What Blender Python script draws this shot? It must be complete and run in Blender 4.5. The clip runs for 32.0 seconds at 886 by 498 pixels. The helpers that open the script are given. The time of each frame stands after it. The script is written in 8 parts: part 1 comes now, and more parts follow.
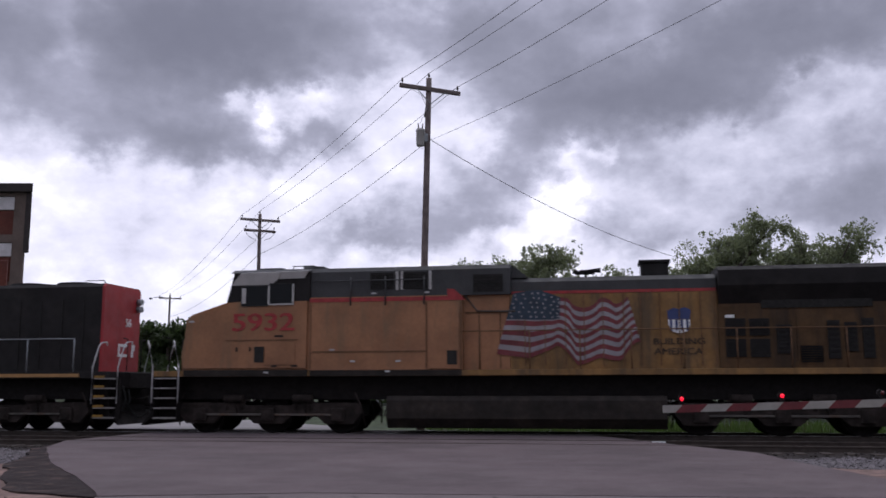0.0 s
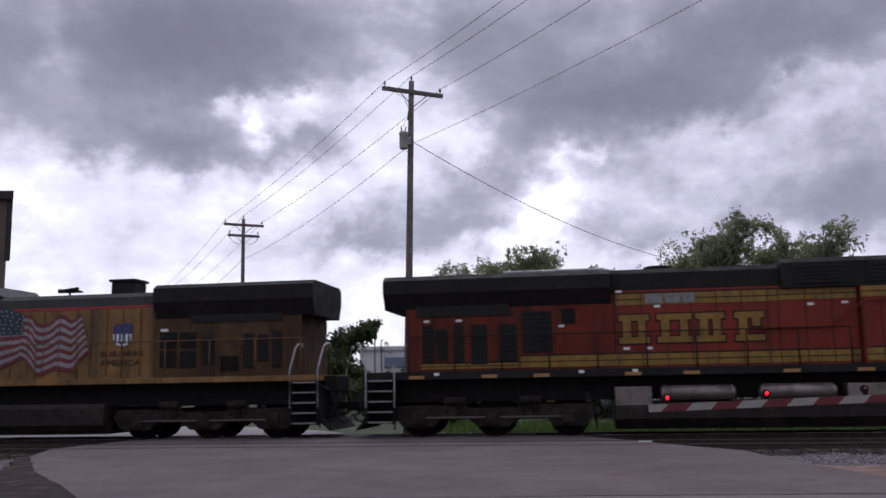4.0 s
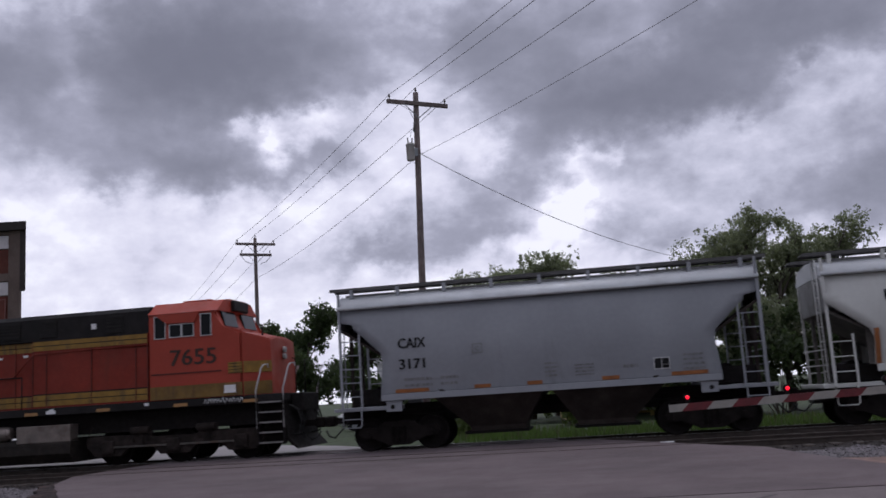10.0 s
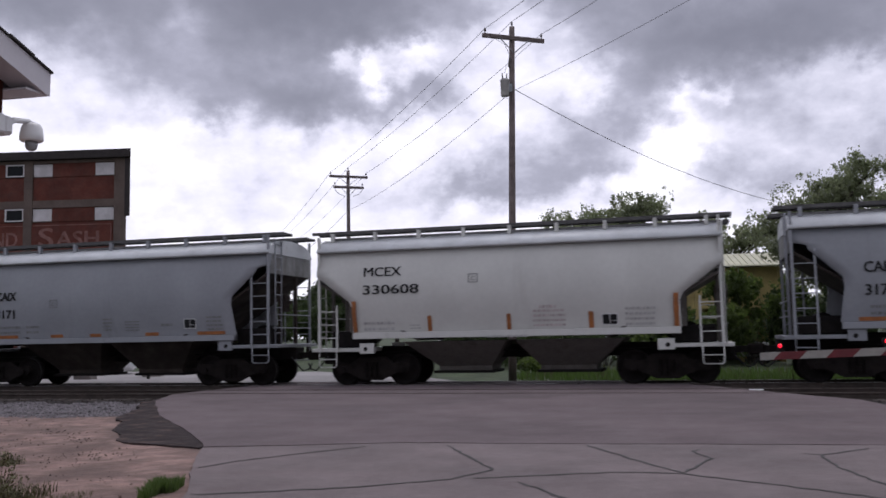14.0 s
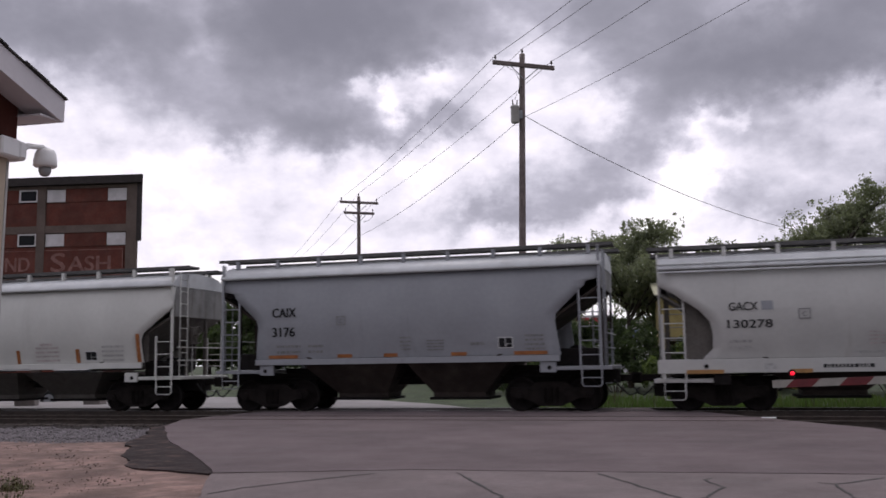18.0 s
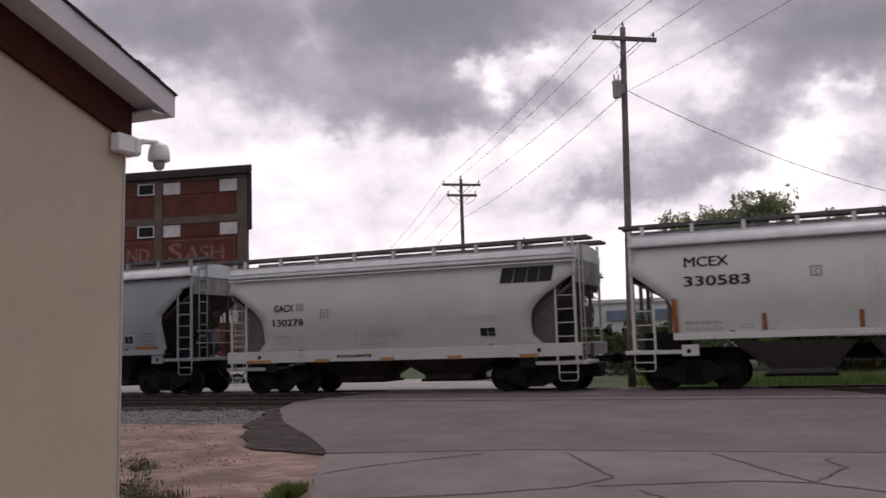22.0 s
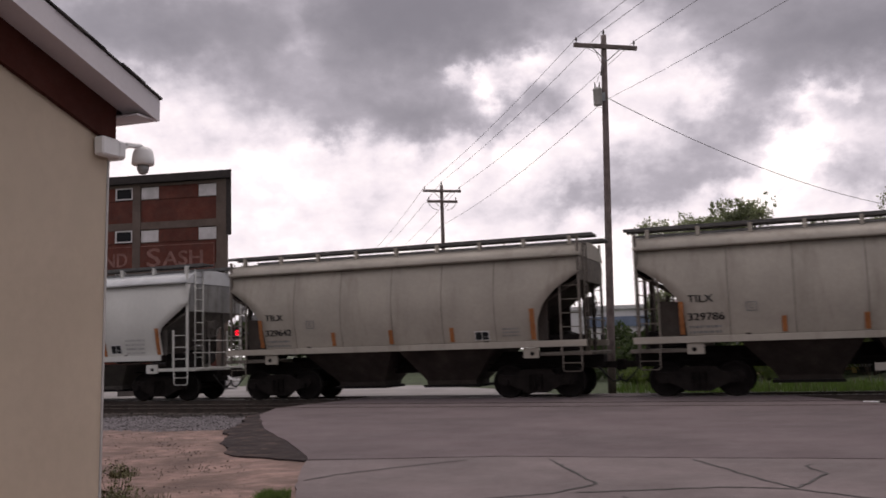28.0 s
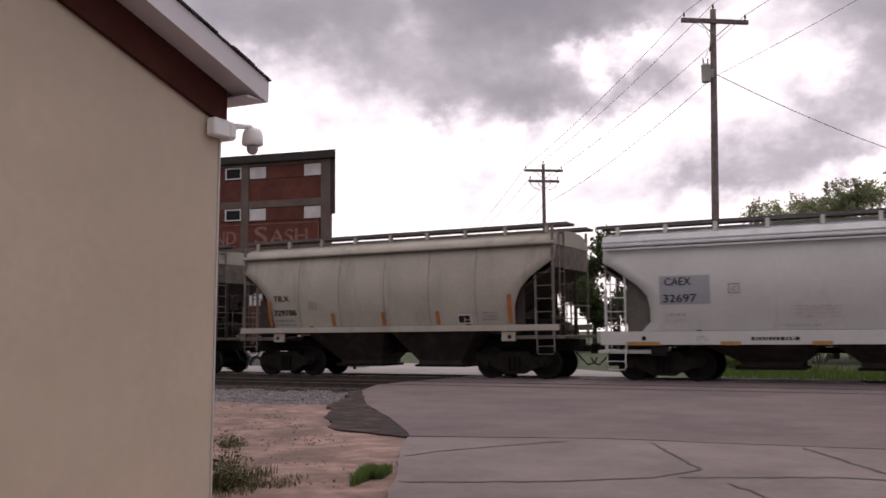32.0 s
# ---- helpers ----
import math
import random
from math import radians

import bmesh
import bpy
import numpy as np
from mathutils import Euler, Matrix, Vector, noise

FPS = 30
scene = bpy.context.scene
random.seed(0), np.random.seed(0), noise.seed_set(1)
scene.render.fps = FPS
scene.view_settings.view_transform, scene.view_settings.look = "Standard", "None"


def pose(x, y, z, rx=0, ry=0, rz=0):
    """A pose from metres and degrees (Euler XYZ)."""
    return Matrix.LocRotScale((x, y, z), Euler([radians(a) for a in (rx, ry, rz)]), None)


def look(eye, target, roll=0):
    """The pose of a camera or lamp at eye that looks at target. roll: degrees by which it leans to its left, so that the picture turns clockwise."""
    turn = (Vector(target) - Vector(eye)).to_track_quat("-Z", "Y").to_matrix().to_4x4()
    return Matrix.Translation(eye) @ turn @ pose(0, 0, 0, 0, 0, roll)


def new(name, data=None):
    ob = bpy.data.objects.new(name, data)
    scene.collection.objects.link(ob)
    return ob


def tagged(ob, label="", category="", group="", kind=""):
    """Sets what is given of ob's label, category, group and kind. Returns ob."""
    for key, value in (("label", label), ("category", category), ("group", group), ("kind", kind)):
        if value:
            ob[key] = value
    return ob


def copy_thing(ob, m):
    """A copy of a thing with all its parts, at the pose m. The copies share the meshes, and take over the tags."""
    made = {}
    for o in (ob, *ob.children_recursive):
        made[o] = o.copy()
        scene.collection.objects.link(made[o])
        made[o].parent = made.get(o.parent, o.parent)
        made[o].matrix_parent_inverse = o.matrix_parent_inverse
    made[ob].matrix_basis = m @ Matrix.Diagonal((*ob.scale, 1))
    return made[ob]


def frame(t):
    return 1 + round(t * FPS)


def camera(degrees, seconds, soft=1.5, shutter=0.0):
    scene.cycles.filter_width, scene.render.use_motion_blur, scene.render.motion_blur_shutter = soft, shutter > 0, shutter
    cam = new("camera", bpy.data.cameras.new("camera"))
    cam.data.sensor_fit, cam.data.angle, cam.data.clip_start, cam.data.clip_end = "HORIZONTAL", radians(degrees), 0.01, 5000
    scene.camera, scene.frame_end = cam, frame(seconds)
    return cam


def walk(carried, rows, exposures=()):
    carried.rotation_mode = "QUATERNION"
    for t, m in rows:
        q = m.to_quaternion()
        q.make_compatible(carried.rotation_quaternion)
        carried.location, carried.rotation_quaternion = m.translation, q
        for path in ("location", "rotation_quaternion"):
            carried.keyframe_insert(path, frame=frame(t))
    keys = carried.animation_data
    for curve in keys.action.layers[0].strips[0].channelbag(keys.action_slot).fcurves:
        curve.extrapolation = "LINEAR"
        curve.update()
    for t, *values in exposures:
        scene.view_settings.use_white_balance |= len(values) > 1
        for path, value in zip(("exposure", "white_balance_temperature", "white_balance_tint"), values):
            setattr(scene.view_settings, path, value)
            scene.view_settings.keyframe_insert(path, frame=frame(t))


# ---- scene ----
# Camera: hand-held from one spot, eye 1.4 m over the road, slowly turning left.
cam = camera(51.7, 32.0, soft=1.6, shutter=0.4)
PATH = [
    (0.0, pose(0.000, 0, 1.4, 98.34, 0.15, -0.2)),
    (0.5, pose(0.000, 0, 1.4, 97.91, 0.17, -0.05)),
    (1.0, pose(0.000, 0, 1.4, 97.82, 0.02, -0.28)),
    (1.5, pose(0.000, 0, 1.4, 97.87, -0.12, -0.61)),
    (2.0, pose(0.000, 0, 1.4, 98.0, 0.04, -0.91)),
    (2.5, pose(0.000, 0, 1.4, 98.13, -0.0, -1.16)),
    (3.0, pose(0.000, 0, 1.4, 98.32, 0.89, -1.17)),
    (3.5, pose(0.000, 0, 1.4, 98.49, 0.99, -1.16)),
    (5.5, pose(0.000, 0, 1.4, 98.35, 1.31, -0.24)),
    (6.0, pose(0.000, 0, 1.4, 97.99, 1.69, -0.22)),
    (6.5, pose(0.000, 0, 1.4, 97.86, 1.91, -0.36)),
    (7.0, pose(0.000, 0, 1.4, 98.08, 0.84, -0.66)),
    (7.5, pose(0.000, 0, 1.4, 98.38, 0.87, -0.87)),
    (8.0, pose(0.000, 0, 1.4, 98.75, 1.47, -0.98)),
    (8.5, pose(0.000, 0, 1.4, 99.12, 1.4, -0.99)),
    (9.0, pose(0.000, 0, 1.4, 99.4, 1.92, -0.65)),
    (9.5, pose(0.000, 0, 1.4, 99.28, 3.61, -0.1)),
    (10.0, pose(0.000, 0, 1.4, 99.15, 3.6, 0.1)),
    (10.5, pose(0.000, 0, 1.4, 98.82, 1.04, 0.11)),
    (11.0, pose(0.000, 0, 1.4, 96.67, -0.06, 2.74)),
    (11.5, pose(0.000, 0, 1.4, 95.09, 0.54, 4.29)),
    (12.0, pose(0.000, 0, 1.4, 95.05, 1.15, 4.61)),
    (12.5, pose(0.000, 0, 1.4, 95.39, 0.92, 5.09)),
    (13.0, pose(0.000, 0, 1.4, 95.29, 0.28, 5.29)),
    (13.5, pose(0.000, 0, 1.4, 95.28, 1.11, 5.49)),
    (14.0, pose(0.000, 0, 1.4, 95.4, 1.09, 5.46)),
    (14.5, pose(0.000, 0, 1.4, 95.87, 1.88, 5.63)),
    (16.5, pose(0.000, 0, 1.4, 96.84, 1.27, 6.76)),
    (17.0, pose(0.000, 0, 1.4, 97.11, 1.2, 6.57)),
    (17.5, pose(0.000, 0, 1.4, 97.16, 0.7, 6.32)),
    (18.0, pose(0.000, 0, 1.4, 97.03, 0.88, 6.08)),
    (18.5, pose(0.000, 0, 1.4, 96.81, 1.06, 6.13)),
    (19.0, pose(0.000, 0, 1.4, 96.5, 1.29, 6.78)),
    (19.5, pose(0.002, 0, 1.4, 96.25, 0.81, 7.81)),
    (20.0, pose(0.004, 0, 1.4, 96.0, 0.99, 8.78)),
    (20.5, pose(0.006, 0, 1.4, 95.77, 1.43, 9.65)),
    (21.0, pose(0.007, 0, 1.4, 95.87, 1.32, 10.68)),
    (21.5, pose(0.009, 0, 1.4, 95.99, 1.74, 11.77)),
    (22.0, pose(0.011, 0, 1.4, 96.0, 1.75, 12.73)),
    (22.5, pose(0.013, 0, 1.4, 95.81, 1.7, 13.38)),
    (23.0, pose(0.013, 0, 1.4, 95.6, 1.66, 13.72)),
    (23.5, pose(0.013, 0, 1.4, 95.55, 1.9, 13.87)),
    (24.0, pose(0.013, 0, 1.4, 95.6, 1.54, 13.79)),
    (24.5, pose(0.013, 0, 1.4, 95.65, 1.63, 13.96)),
    (26.5, pose(0.014, 0, 1.4, 96.03, 2.13, 14.7)),
    (27.0, pose(0.008, 0, 1.4, 96.91, 3.74, 14.18)),
    (27.5, pose(-0.020, 0, 1.4, 97.43, 2.51, 12.25)),
    (28.0, pose(-0.038, 0, 1.4, 96.35, 1.65, 11.43)),
    (28.5, pose(-0.050, 0, 1.4, 95.7, 0.72, 10.69)),
    (29.0, pose(-0.050, 0, 1.4, 95.39, -0.3, 10.18)),
    (29.5, pose(-0.050, 0, 1.4, 95.1, 0.13, 11.04)),
    (30.0, pose(-0.050, 0, 1.4, 95.51, -0.14, 13.4)),
    (30.5, pose(-0.050, 0, 1.4, 95.76, -0.39, 15.19)),
    (31.0, pose(-0.050, 0, 1.4, 95.44, -0.77, 16.16)),
    (31.5, pose(-0.050, 0, 1.4, 95.25, -0.03, 17.23)),
    (32.0, pose(-0.050, 0, 1.4, 95.2, 0.57, 17.65)),
]
walk(cam, PATH, exposures=[(0.0, 0.0, 6000, 15), (8.5, 0.0, 6000, 14), (9.8, -0.17, 6000, 14), (10.5, -0.10, 6050, 14), (12.0, 0.14, 6120, 13), (16.5, 0.13, 6300, 14),
                           (19.0, 0.10, 6600, 15), (24.0, 0.10, 7000, 16), (28.0, 0.10, 7050, 16), (30.0, 0.25, 7050, 17), (32.0, 0.38, 7150, 18)])
# ---- the track's frame: U along the rails (to the right), N across them (away from the eye) ----
PHI = radians(10.05)
U = Vector((math.cos(PHI), -math.sin(PHI), 0))
N = Vector((math.sin(PHI), math.cos(PHI), 0))
TRACK = 26.26  # from the eye to the track's centre line, across the rails


def rail_pose(along, across=TRACK, z=0.0, turn=0.0):
    p = U * along + N * across
    return pose(p.x, p.y, z, 0, 0, -math.degrees(PHI) + turn)


# ---- node helpers ----
def node(nt, kind, **values):
    n = nt.nodes.new(kind)
    for k, v in values.items():
        n.inputs[k.replace("_", " ")].default_value = v
    return n


def calc(nt, op, a, b=None, c=None, clamp=False):
    n = nt.nodes.new("ShaderNodeMath")
    n.operation, n.use_clamp = op, clamp
    for i, v in enumerate((a, b, c)):
        if v is None:
            continue
        if isinstance(v, (int, float)):
            n.inputs[i].default_value = v
        else:
            nt.links.new(v, n.inputs[i])
    return n.outputs[0]


def blend(nt, fac, a, b, mode="MIX"):
    n = nt.nodes.new("ShaderNodeMix")
    n.data_type, n.blend_type = "RGBA", mode
    for sock, v in ((n.inputs[0], fac), (n.inputs[6], a), (n.inputs[7], b)):
        if isinstance(v, (int, float)):
            sock.default_value = v
        elif isinstance(v, tuple):
            sock.default_value = (*v[:3], 1)
        else:
            nt.links.new(v, sock)
    return n.outputs[2]


def ramp(nt, value, lo, hi, a=0.0, b=1.0, smooth=True):
    n = nt.nodes.new("ShaderNodeMapRange")
    n.interpolation_type = "SMOOTHSTEP" if smooth else "LINEAR"
    nt.links.new(value, n.inputs[0])
    for i, v in enumerate((lo, hi, a, b)):
        n.inputs[i + 1].default_value = v
    return n.outputs[0]


def noise_tex(nt, vector, scale, detail=4.0, rough=0.55):
    n = node(nt, "ShaderNodeTexNoise", Scale=scale, Detail=detail, Roughness=rough)
    nt.links.new(vector, n.inputs["Vector"])
    return n.outputs[0]


def stretch(nt, vector, x, y, z):
    n = nt.nodes.new("ShaderNodeMapping")
    n.inputs["Scale"].default_value = (x, y, z)
    nt.links.new(vector, n.inputs["Vector"])
    return n.outputs[0]


# ---- light: a broken overcast, brightest ahead low over the horizon ----
world = bpy.data.worlds.new("sky")
scene.world = world
world.use_nodes = True
wn = world.node_tree
wn.nodes.clear()
sky = wn.nodes.new("ShaderNodeTexSky")
sky.sky_type, sky.sun_disc = "NISHITA", False
sky.sun_elevation, sky.sun_rotation = radians(58), radians(20)
wco = wn.nodes.new("ShaderNodeTexCoord").outputs["Generated"]
wcloud = ramp(wn, noise_tex(wn, wco, 3.0, 6.0), 0.35, 0.62)
grey = blend(wn, wcloud, (0.50, 0.51, 0.58), (0.98, 0.96, 1.0))
sky_bg = node(wn, "ShaderNodeBackground", Strength=0.10)
wn.links.new(sky.outputs[0], sky_bg.inputs[0])
# an overcast sky is brightest overhead and about a third of that low down
wsep = wn.nodes.new("ShaderNodeSeparateXYZ")
wn.links.new(wco, wsep.inputs[0])
grey = blend(wn, 1.0, grey, ramp(wn, wsep.outputs[2], 0.0, 1.0, 0.52, 1.45, False), "MULTIPLY")
cloud_bg = node(wn, "ShaderNodeBackground", Strength=0.78)
wn.links.new(grey, cloud_bg.inputs[0])
wmix = node(wn, "ShaderNodeMixShader", Fac=0.85)
wn.links.new(sky_bg.outputs[0], wmix.inputs[1])
wn.links.new(cloud_bg.outputs[0], wmix.inputs[2])
wout = wn.nodes.new("ShaderNodeOutputWorld")
wn.links.new(wmix.outputs[0], wout.inputs[0])

sun_data = bpy.data.lights.new("sun", "SUN")
sun_data.energy, sun_data.angle, sun_data.color = 0.6, radians(25), (1.0, 0.95, 0.88)
sun = new("sun", sun_data)
sun.matrix_world = look((10, 30, 60), (0, 8, 0))


# ---- the clouds ahead: a far dome that drifts ----
def cloud_material():
    m = bpy.data.materials.new("cloud_sky")
    m.use_nodes = True
    nt = m.node_tree
    nt.nodes.clear()
    co = nt.nodes.new("ShaderNodeTexCoord").outputs["Object"]
    unit = nt.nodes.new("ShaderNodeVectorMath")
    unit.operation = "NORMALIZE"
    nt.links.new(co, unit.inputs[0])
    unit = unit.outputs[0]
    sep = nt.nodes.new("ShaderNodeSeparateXYZ")
    nt.links.new(unit, sep.inputs[0])
    az = calc(nt, "MULTIPLY", calc(nt, "ARCTAN2", sep.outputs[0], sep.outputs[1]), 57.296)
    el = calc(nt, "MULTIPLY", calc(nt, "ARCSINE", sep.outputs[2]), 57.296)
    flat = stretch(nt, unit, 1, 1, 1.5)
    w1 = noise_tex(nt, flat, 13.0, 6.0, 0.6)
    w2 = noise_tex(nt, stretch(nt, unit, 1.3, 1, 1.5), 14.5, 6.0, 0.6)
    lump = noise_tex(nt, stretch(nt, unit, 1, 1.1, 1.3), 42.0, 4.0, 0.5)
    fine = noise_tex(nt, flat, 24.0, 8.0, 0.55)
    soft = noise_tex(nt, stretch(nt, unit, 1, 1.2, 1.3), 11.0, 5.0, 0.5)
    # large slow bends, then small ones that give the edges their lumps
    az = calc(nt, "ADD", az, calc(nt, "MULTIPLY_ADD", calc(nt, "SUBTRACT", w1, 0.5), 4.4, calc(nt, "MULTIPLY", calc(nt, "SUBTRACT", lump, 0.5), 2.2)))
    el = calc(nt, "ADD", el, calc(nt, "MULTIPLY_ADD", calc(nt, "SUBTRACT", w2, 0.5), 3.2, calc(nt, "MULTIPLY", calc(nt, "SUBTRACT", 0.5, lump), 1.6)))
    total = None

    def cloud(a, e, w, h, thick, tilt=0.0):
        """One soft body of cloud (or, below nought, a gap in it): where it stands, its half sizes, its tilt."""
        nonlocal total
        x, y = calc(nt, "SUBTRACT", az, a), calc(nt, "SUBTRACT", el, e)
        if tilt:
            c, s = math.cos(radians(tilt)), math.sin(radians(tilt))
            x, y = calc(nt, "MULTIPLY_ADD", x, c, calc(nt, "MULTIPLY", y, -s)), calc(nt, "MULTIPLY_ADD", x, s, calc(nt, "MULTIPLY", y, c))
        x, y = calc(nt, "DIVIDE", x, w), calc(nt, "DIVIDE", y, h)
        r = calc(nt, "MULTIPLY_ADD", x, x, calc(nt, "MULTIPLY", y, y))
        g = calc(nt, "MULTIPLY", calc(nt, "EXPONENT", calc(nt, "MULTIPLY", r, -0.9)), thick)
        total = g if total is None else calc(nt, "ADD", total, g)

    cloud(-12.7, 21.4, 5.67, 3.54, 1.04)
    cloud(-18.9, 21.5, 4.60, 3.19, 0.68)
    cloud(-16.1, 18.2, 6.73, 2.48, 0.35)
    cloud(-26.0, 17.7, 4.60, 3.19, 0.24)
    cloud(-26.2, 21.1, 4.60, 2.12, 0.22)
    cloud(-22.2, 15.6, 5.31, 1.77, 0.22)
    cloud(-15.9, 14.1, 3.54, 1.49, 0.47)
    cloud(-10.7, 14.4, 4.60, 1.20, 0.4)
    cloud(-7.0, 15.3, 2.12, 1.06, 0.29, -12)
    cloud(-19.3, 15.4, 4.60, 1.24, 0.2)
    cloud(-21.6, 13.9, 1.59, 0.78, 0.29)
    cloud(-22.7, 19.6, 0.99, 2.83, -0.2, -20)
    cloud(-11.1, 16.3, 1.06, 1.49, -0.49)
    cloud(-13.2, 16.9, 0.85, 0.57, -0.33)
    cloud(-8.5, 17.3, 1.42, 0.71, -0.26)
    cloud(-4.7, 19.2, 1.77, 1.27, 0.22)
    cloud(-5.1, 22.2, 4.25, 2.48, 0.22)
    cloud(-1.4, 21.6, 1.77, 1.77, 0.1)
    cloud(2.3, 21.6, 2.48, 2.83, 0.42)
    cloud(7.4, 19.1, 6.02, 2.83, 0.59)
    cloud(11.3, 17.0, 6.02, 1.59, 0.56)
    cloud(16.5, 18.8, 6.02, 2.83, 0.56)
    cloud(16.8, 16.5, 4.60, 1.27, 0.36)
    cloud(20.3, 21.0, 6.37, 2.83, 0.59)
    cloud(26.3, 20.6, 5.31, 2.12, 0.59)
    cloud(8.5, 22.7, 5.67, 2.12, 0.36)
    cloud(11.4, 20.8, 3.89, 1.27, -0.27, -8)
    cloud(2.6, 15.6, 1.20, 1.06, -0.23)
    cloud(-2.8, 10.0, 4.25, 1.63, 0.36)
    cloud(-4.9, 9.0, 3.89, 0.92, 0.28)
    cloud(1.9, 11.9, 3.89, 1.95, 0.29)
    cloud(4.8, 13.6, 3.19, 1.77, 0.29)
    cloud(6.6, 15.3, 2.48, 1.27, 0.19)
    cloud(2.9, 9.8, 2.83, 1.13, 0.25)
    cloud(7.2, 10.6, 2.83, 1.13, -0.36, -35)
    cloud(8.9, 13.9, 0.64, 0.92, -0.26)
    cloud(10.7, 14.3, 0.78, 0.42, -0.23)
    cloud(8.3, 12.1, 1.77, 0.92, -0.2)
    cloud(10.0, 9.7, 1.42, 1.06, 0.18)
    cloud(12.1, 8.9, 3.19, 1.42, 0.3)
    cloud(11.5, 13.1, 2.48, 2.12, 0.18)
    cloud(17.0, 12.8, 7.79, 2.12, 0.2)
    cloud(21.4, 11.0, 4.96, 1.77, 0.22)
    cloud(25.0, 9.9, 3.19, 2.12, 0.36)
    cloud(24.7, 14.4, 3.89, 1.42, 0.2)
    cloud(23.2, 18.1, 2.12, 0.64, -0.2, -35)
    cloud(18.8, 9.3, 5.31, 1.42, 0.25)
    cloud(28.9, 14.8, 4.25, 4.25, 0.26)
    cloud(29.6, 9.2, 4.25, 3.19, 0.33)
    cloud(-30.2, 19.7, 5.67, 2.20, 0.34)
    cloud(-34.5, 19.3, 6.02, 2.20, 0.32)
    cloud(-38.1, 19.2, 8.50, 2.83, 0.35)
    cloud(-28.9, 13.2, 4.25, 1.06, 0.1)
    cloud(-3.0, 30.5, 77.90, 6.73, 0.36)
    cloud(-18.3, 8.6, 17.70, 2.12, 0.08)
    # billows: broad soft ones, and small ones that fray the edges
    billow = calc(nt, "MULTIPLY_ADD", calc(nt, "SUBTRACT", soft, 0.5), 0.42, calc(nt, "MULTIPLY", calc(nt, "SUBTRACT", fine, 0.5), 0.88))
    thick = calc(nt, "MAXIMUM", calc(nt, "ADD", calc(nt, "MULTIPLY_ADD", total, 1.62, -0.07), billow), -0.14)
    cover = calc(nt, "SUBTRACT", 1.15, calc(nt, "EXPONENT", calc(nt, "MULTIPLY", thick, -1.0)))
    tone = nt.nodes.new("ShaderNodeValToRGB")
    stops = ((0.0, (1.06, 1.04, 1.06)), (0.12, (0.93, 0.905, 0.975)), (0.27, (0.80, 0.78, 0.87)), (0.42, (0.60, 0.595, 0.68)), (0.55, (0.415, 0.413, 0.485)), (0.70, (0.305, 0.306, 0.362)), (0.88, (0.222, 0.224, 0.270)), (1.0, (0.185, 0.187, 0.228)))
    for k, (at, rgb) in enumerate(stops):
        stop = tone.color_ramp.elements[k] if k < 2 else tone.color_ramp.elements.new(at)
        stop.position, stop.color = at, (*rgb, 1)
    nt.links.new(calc(nt, "DIVIDE", cover, 1.15), tone.inputs[0])
    colour = tone.outputs[0]
    em = node(nt, "ShaderNodeEmission", Strength=1.0)
    nt.links.new(colour, em.inputs[0])
    out = nt.nodes.new("ShaderNodeOutputMaterial")
    nt.links.new(em.outputs[0], out.inputs[0])
    return m


def sky_dome():
    bm = bmesh.new()
    R, cols, rows = 2200.0, 48, 22
    grid = []
    for j in range(rows + 1):
        e = radians(-1.0 + 39.0 * j / rows)
        grid.append([bm.verts.new((R * math.cos(e) * math.sin(a), R * math.cos(e) * math.cos(a), R * math.sin(e)))
                     for a in (radians(-62 + 104 * i / cols) for i in range(cols + 1))])
    for j in range(rows):
        for i in range(cols):
            bm.faces.new((grid[j][i], grid[j + 1][i], grid[j + 1][i + 1], grid[j][i + 1])).smooth = True
    me = bpy.data.meshes.new("sky_backdrop")
    bm.to_mesh(me)
    bm.free()
    me.materials.append(cloud_material())
    return tagged(new("sky_backdrop", me), "grey broken storm clouds over a bright horizon", "sky", kind="structure")


sky_backdrop = sky_dome()

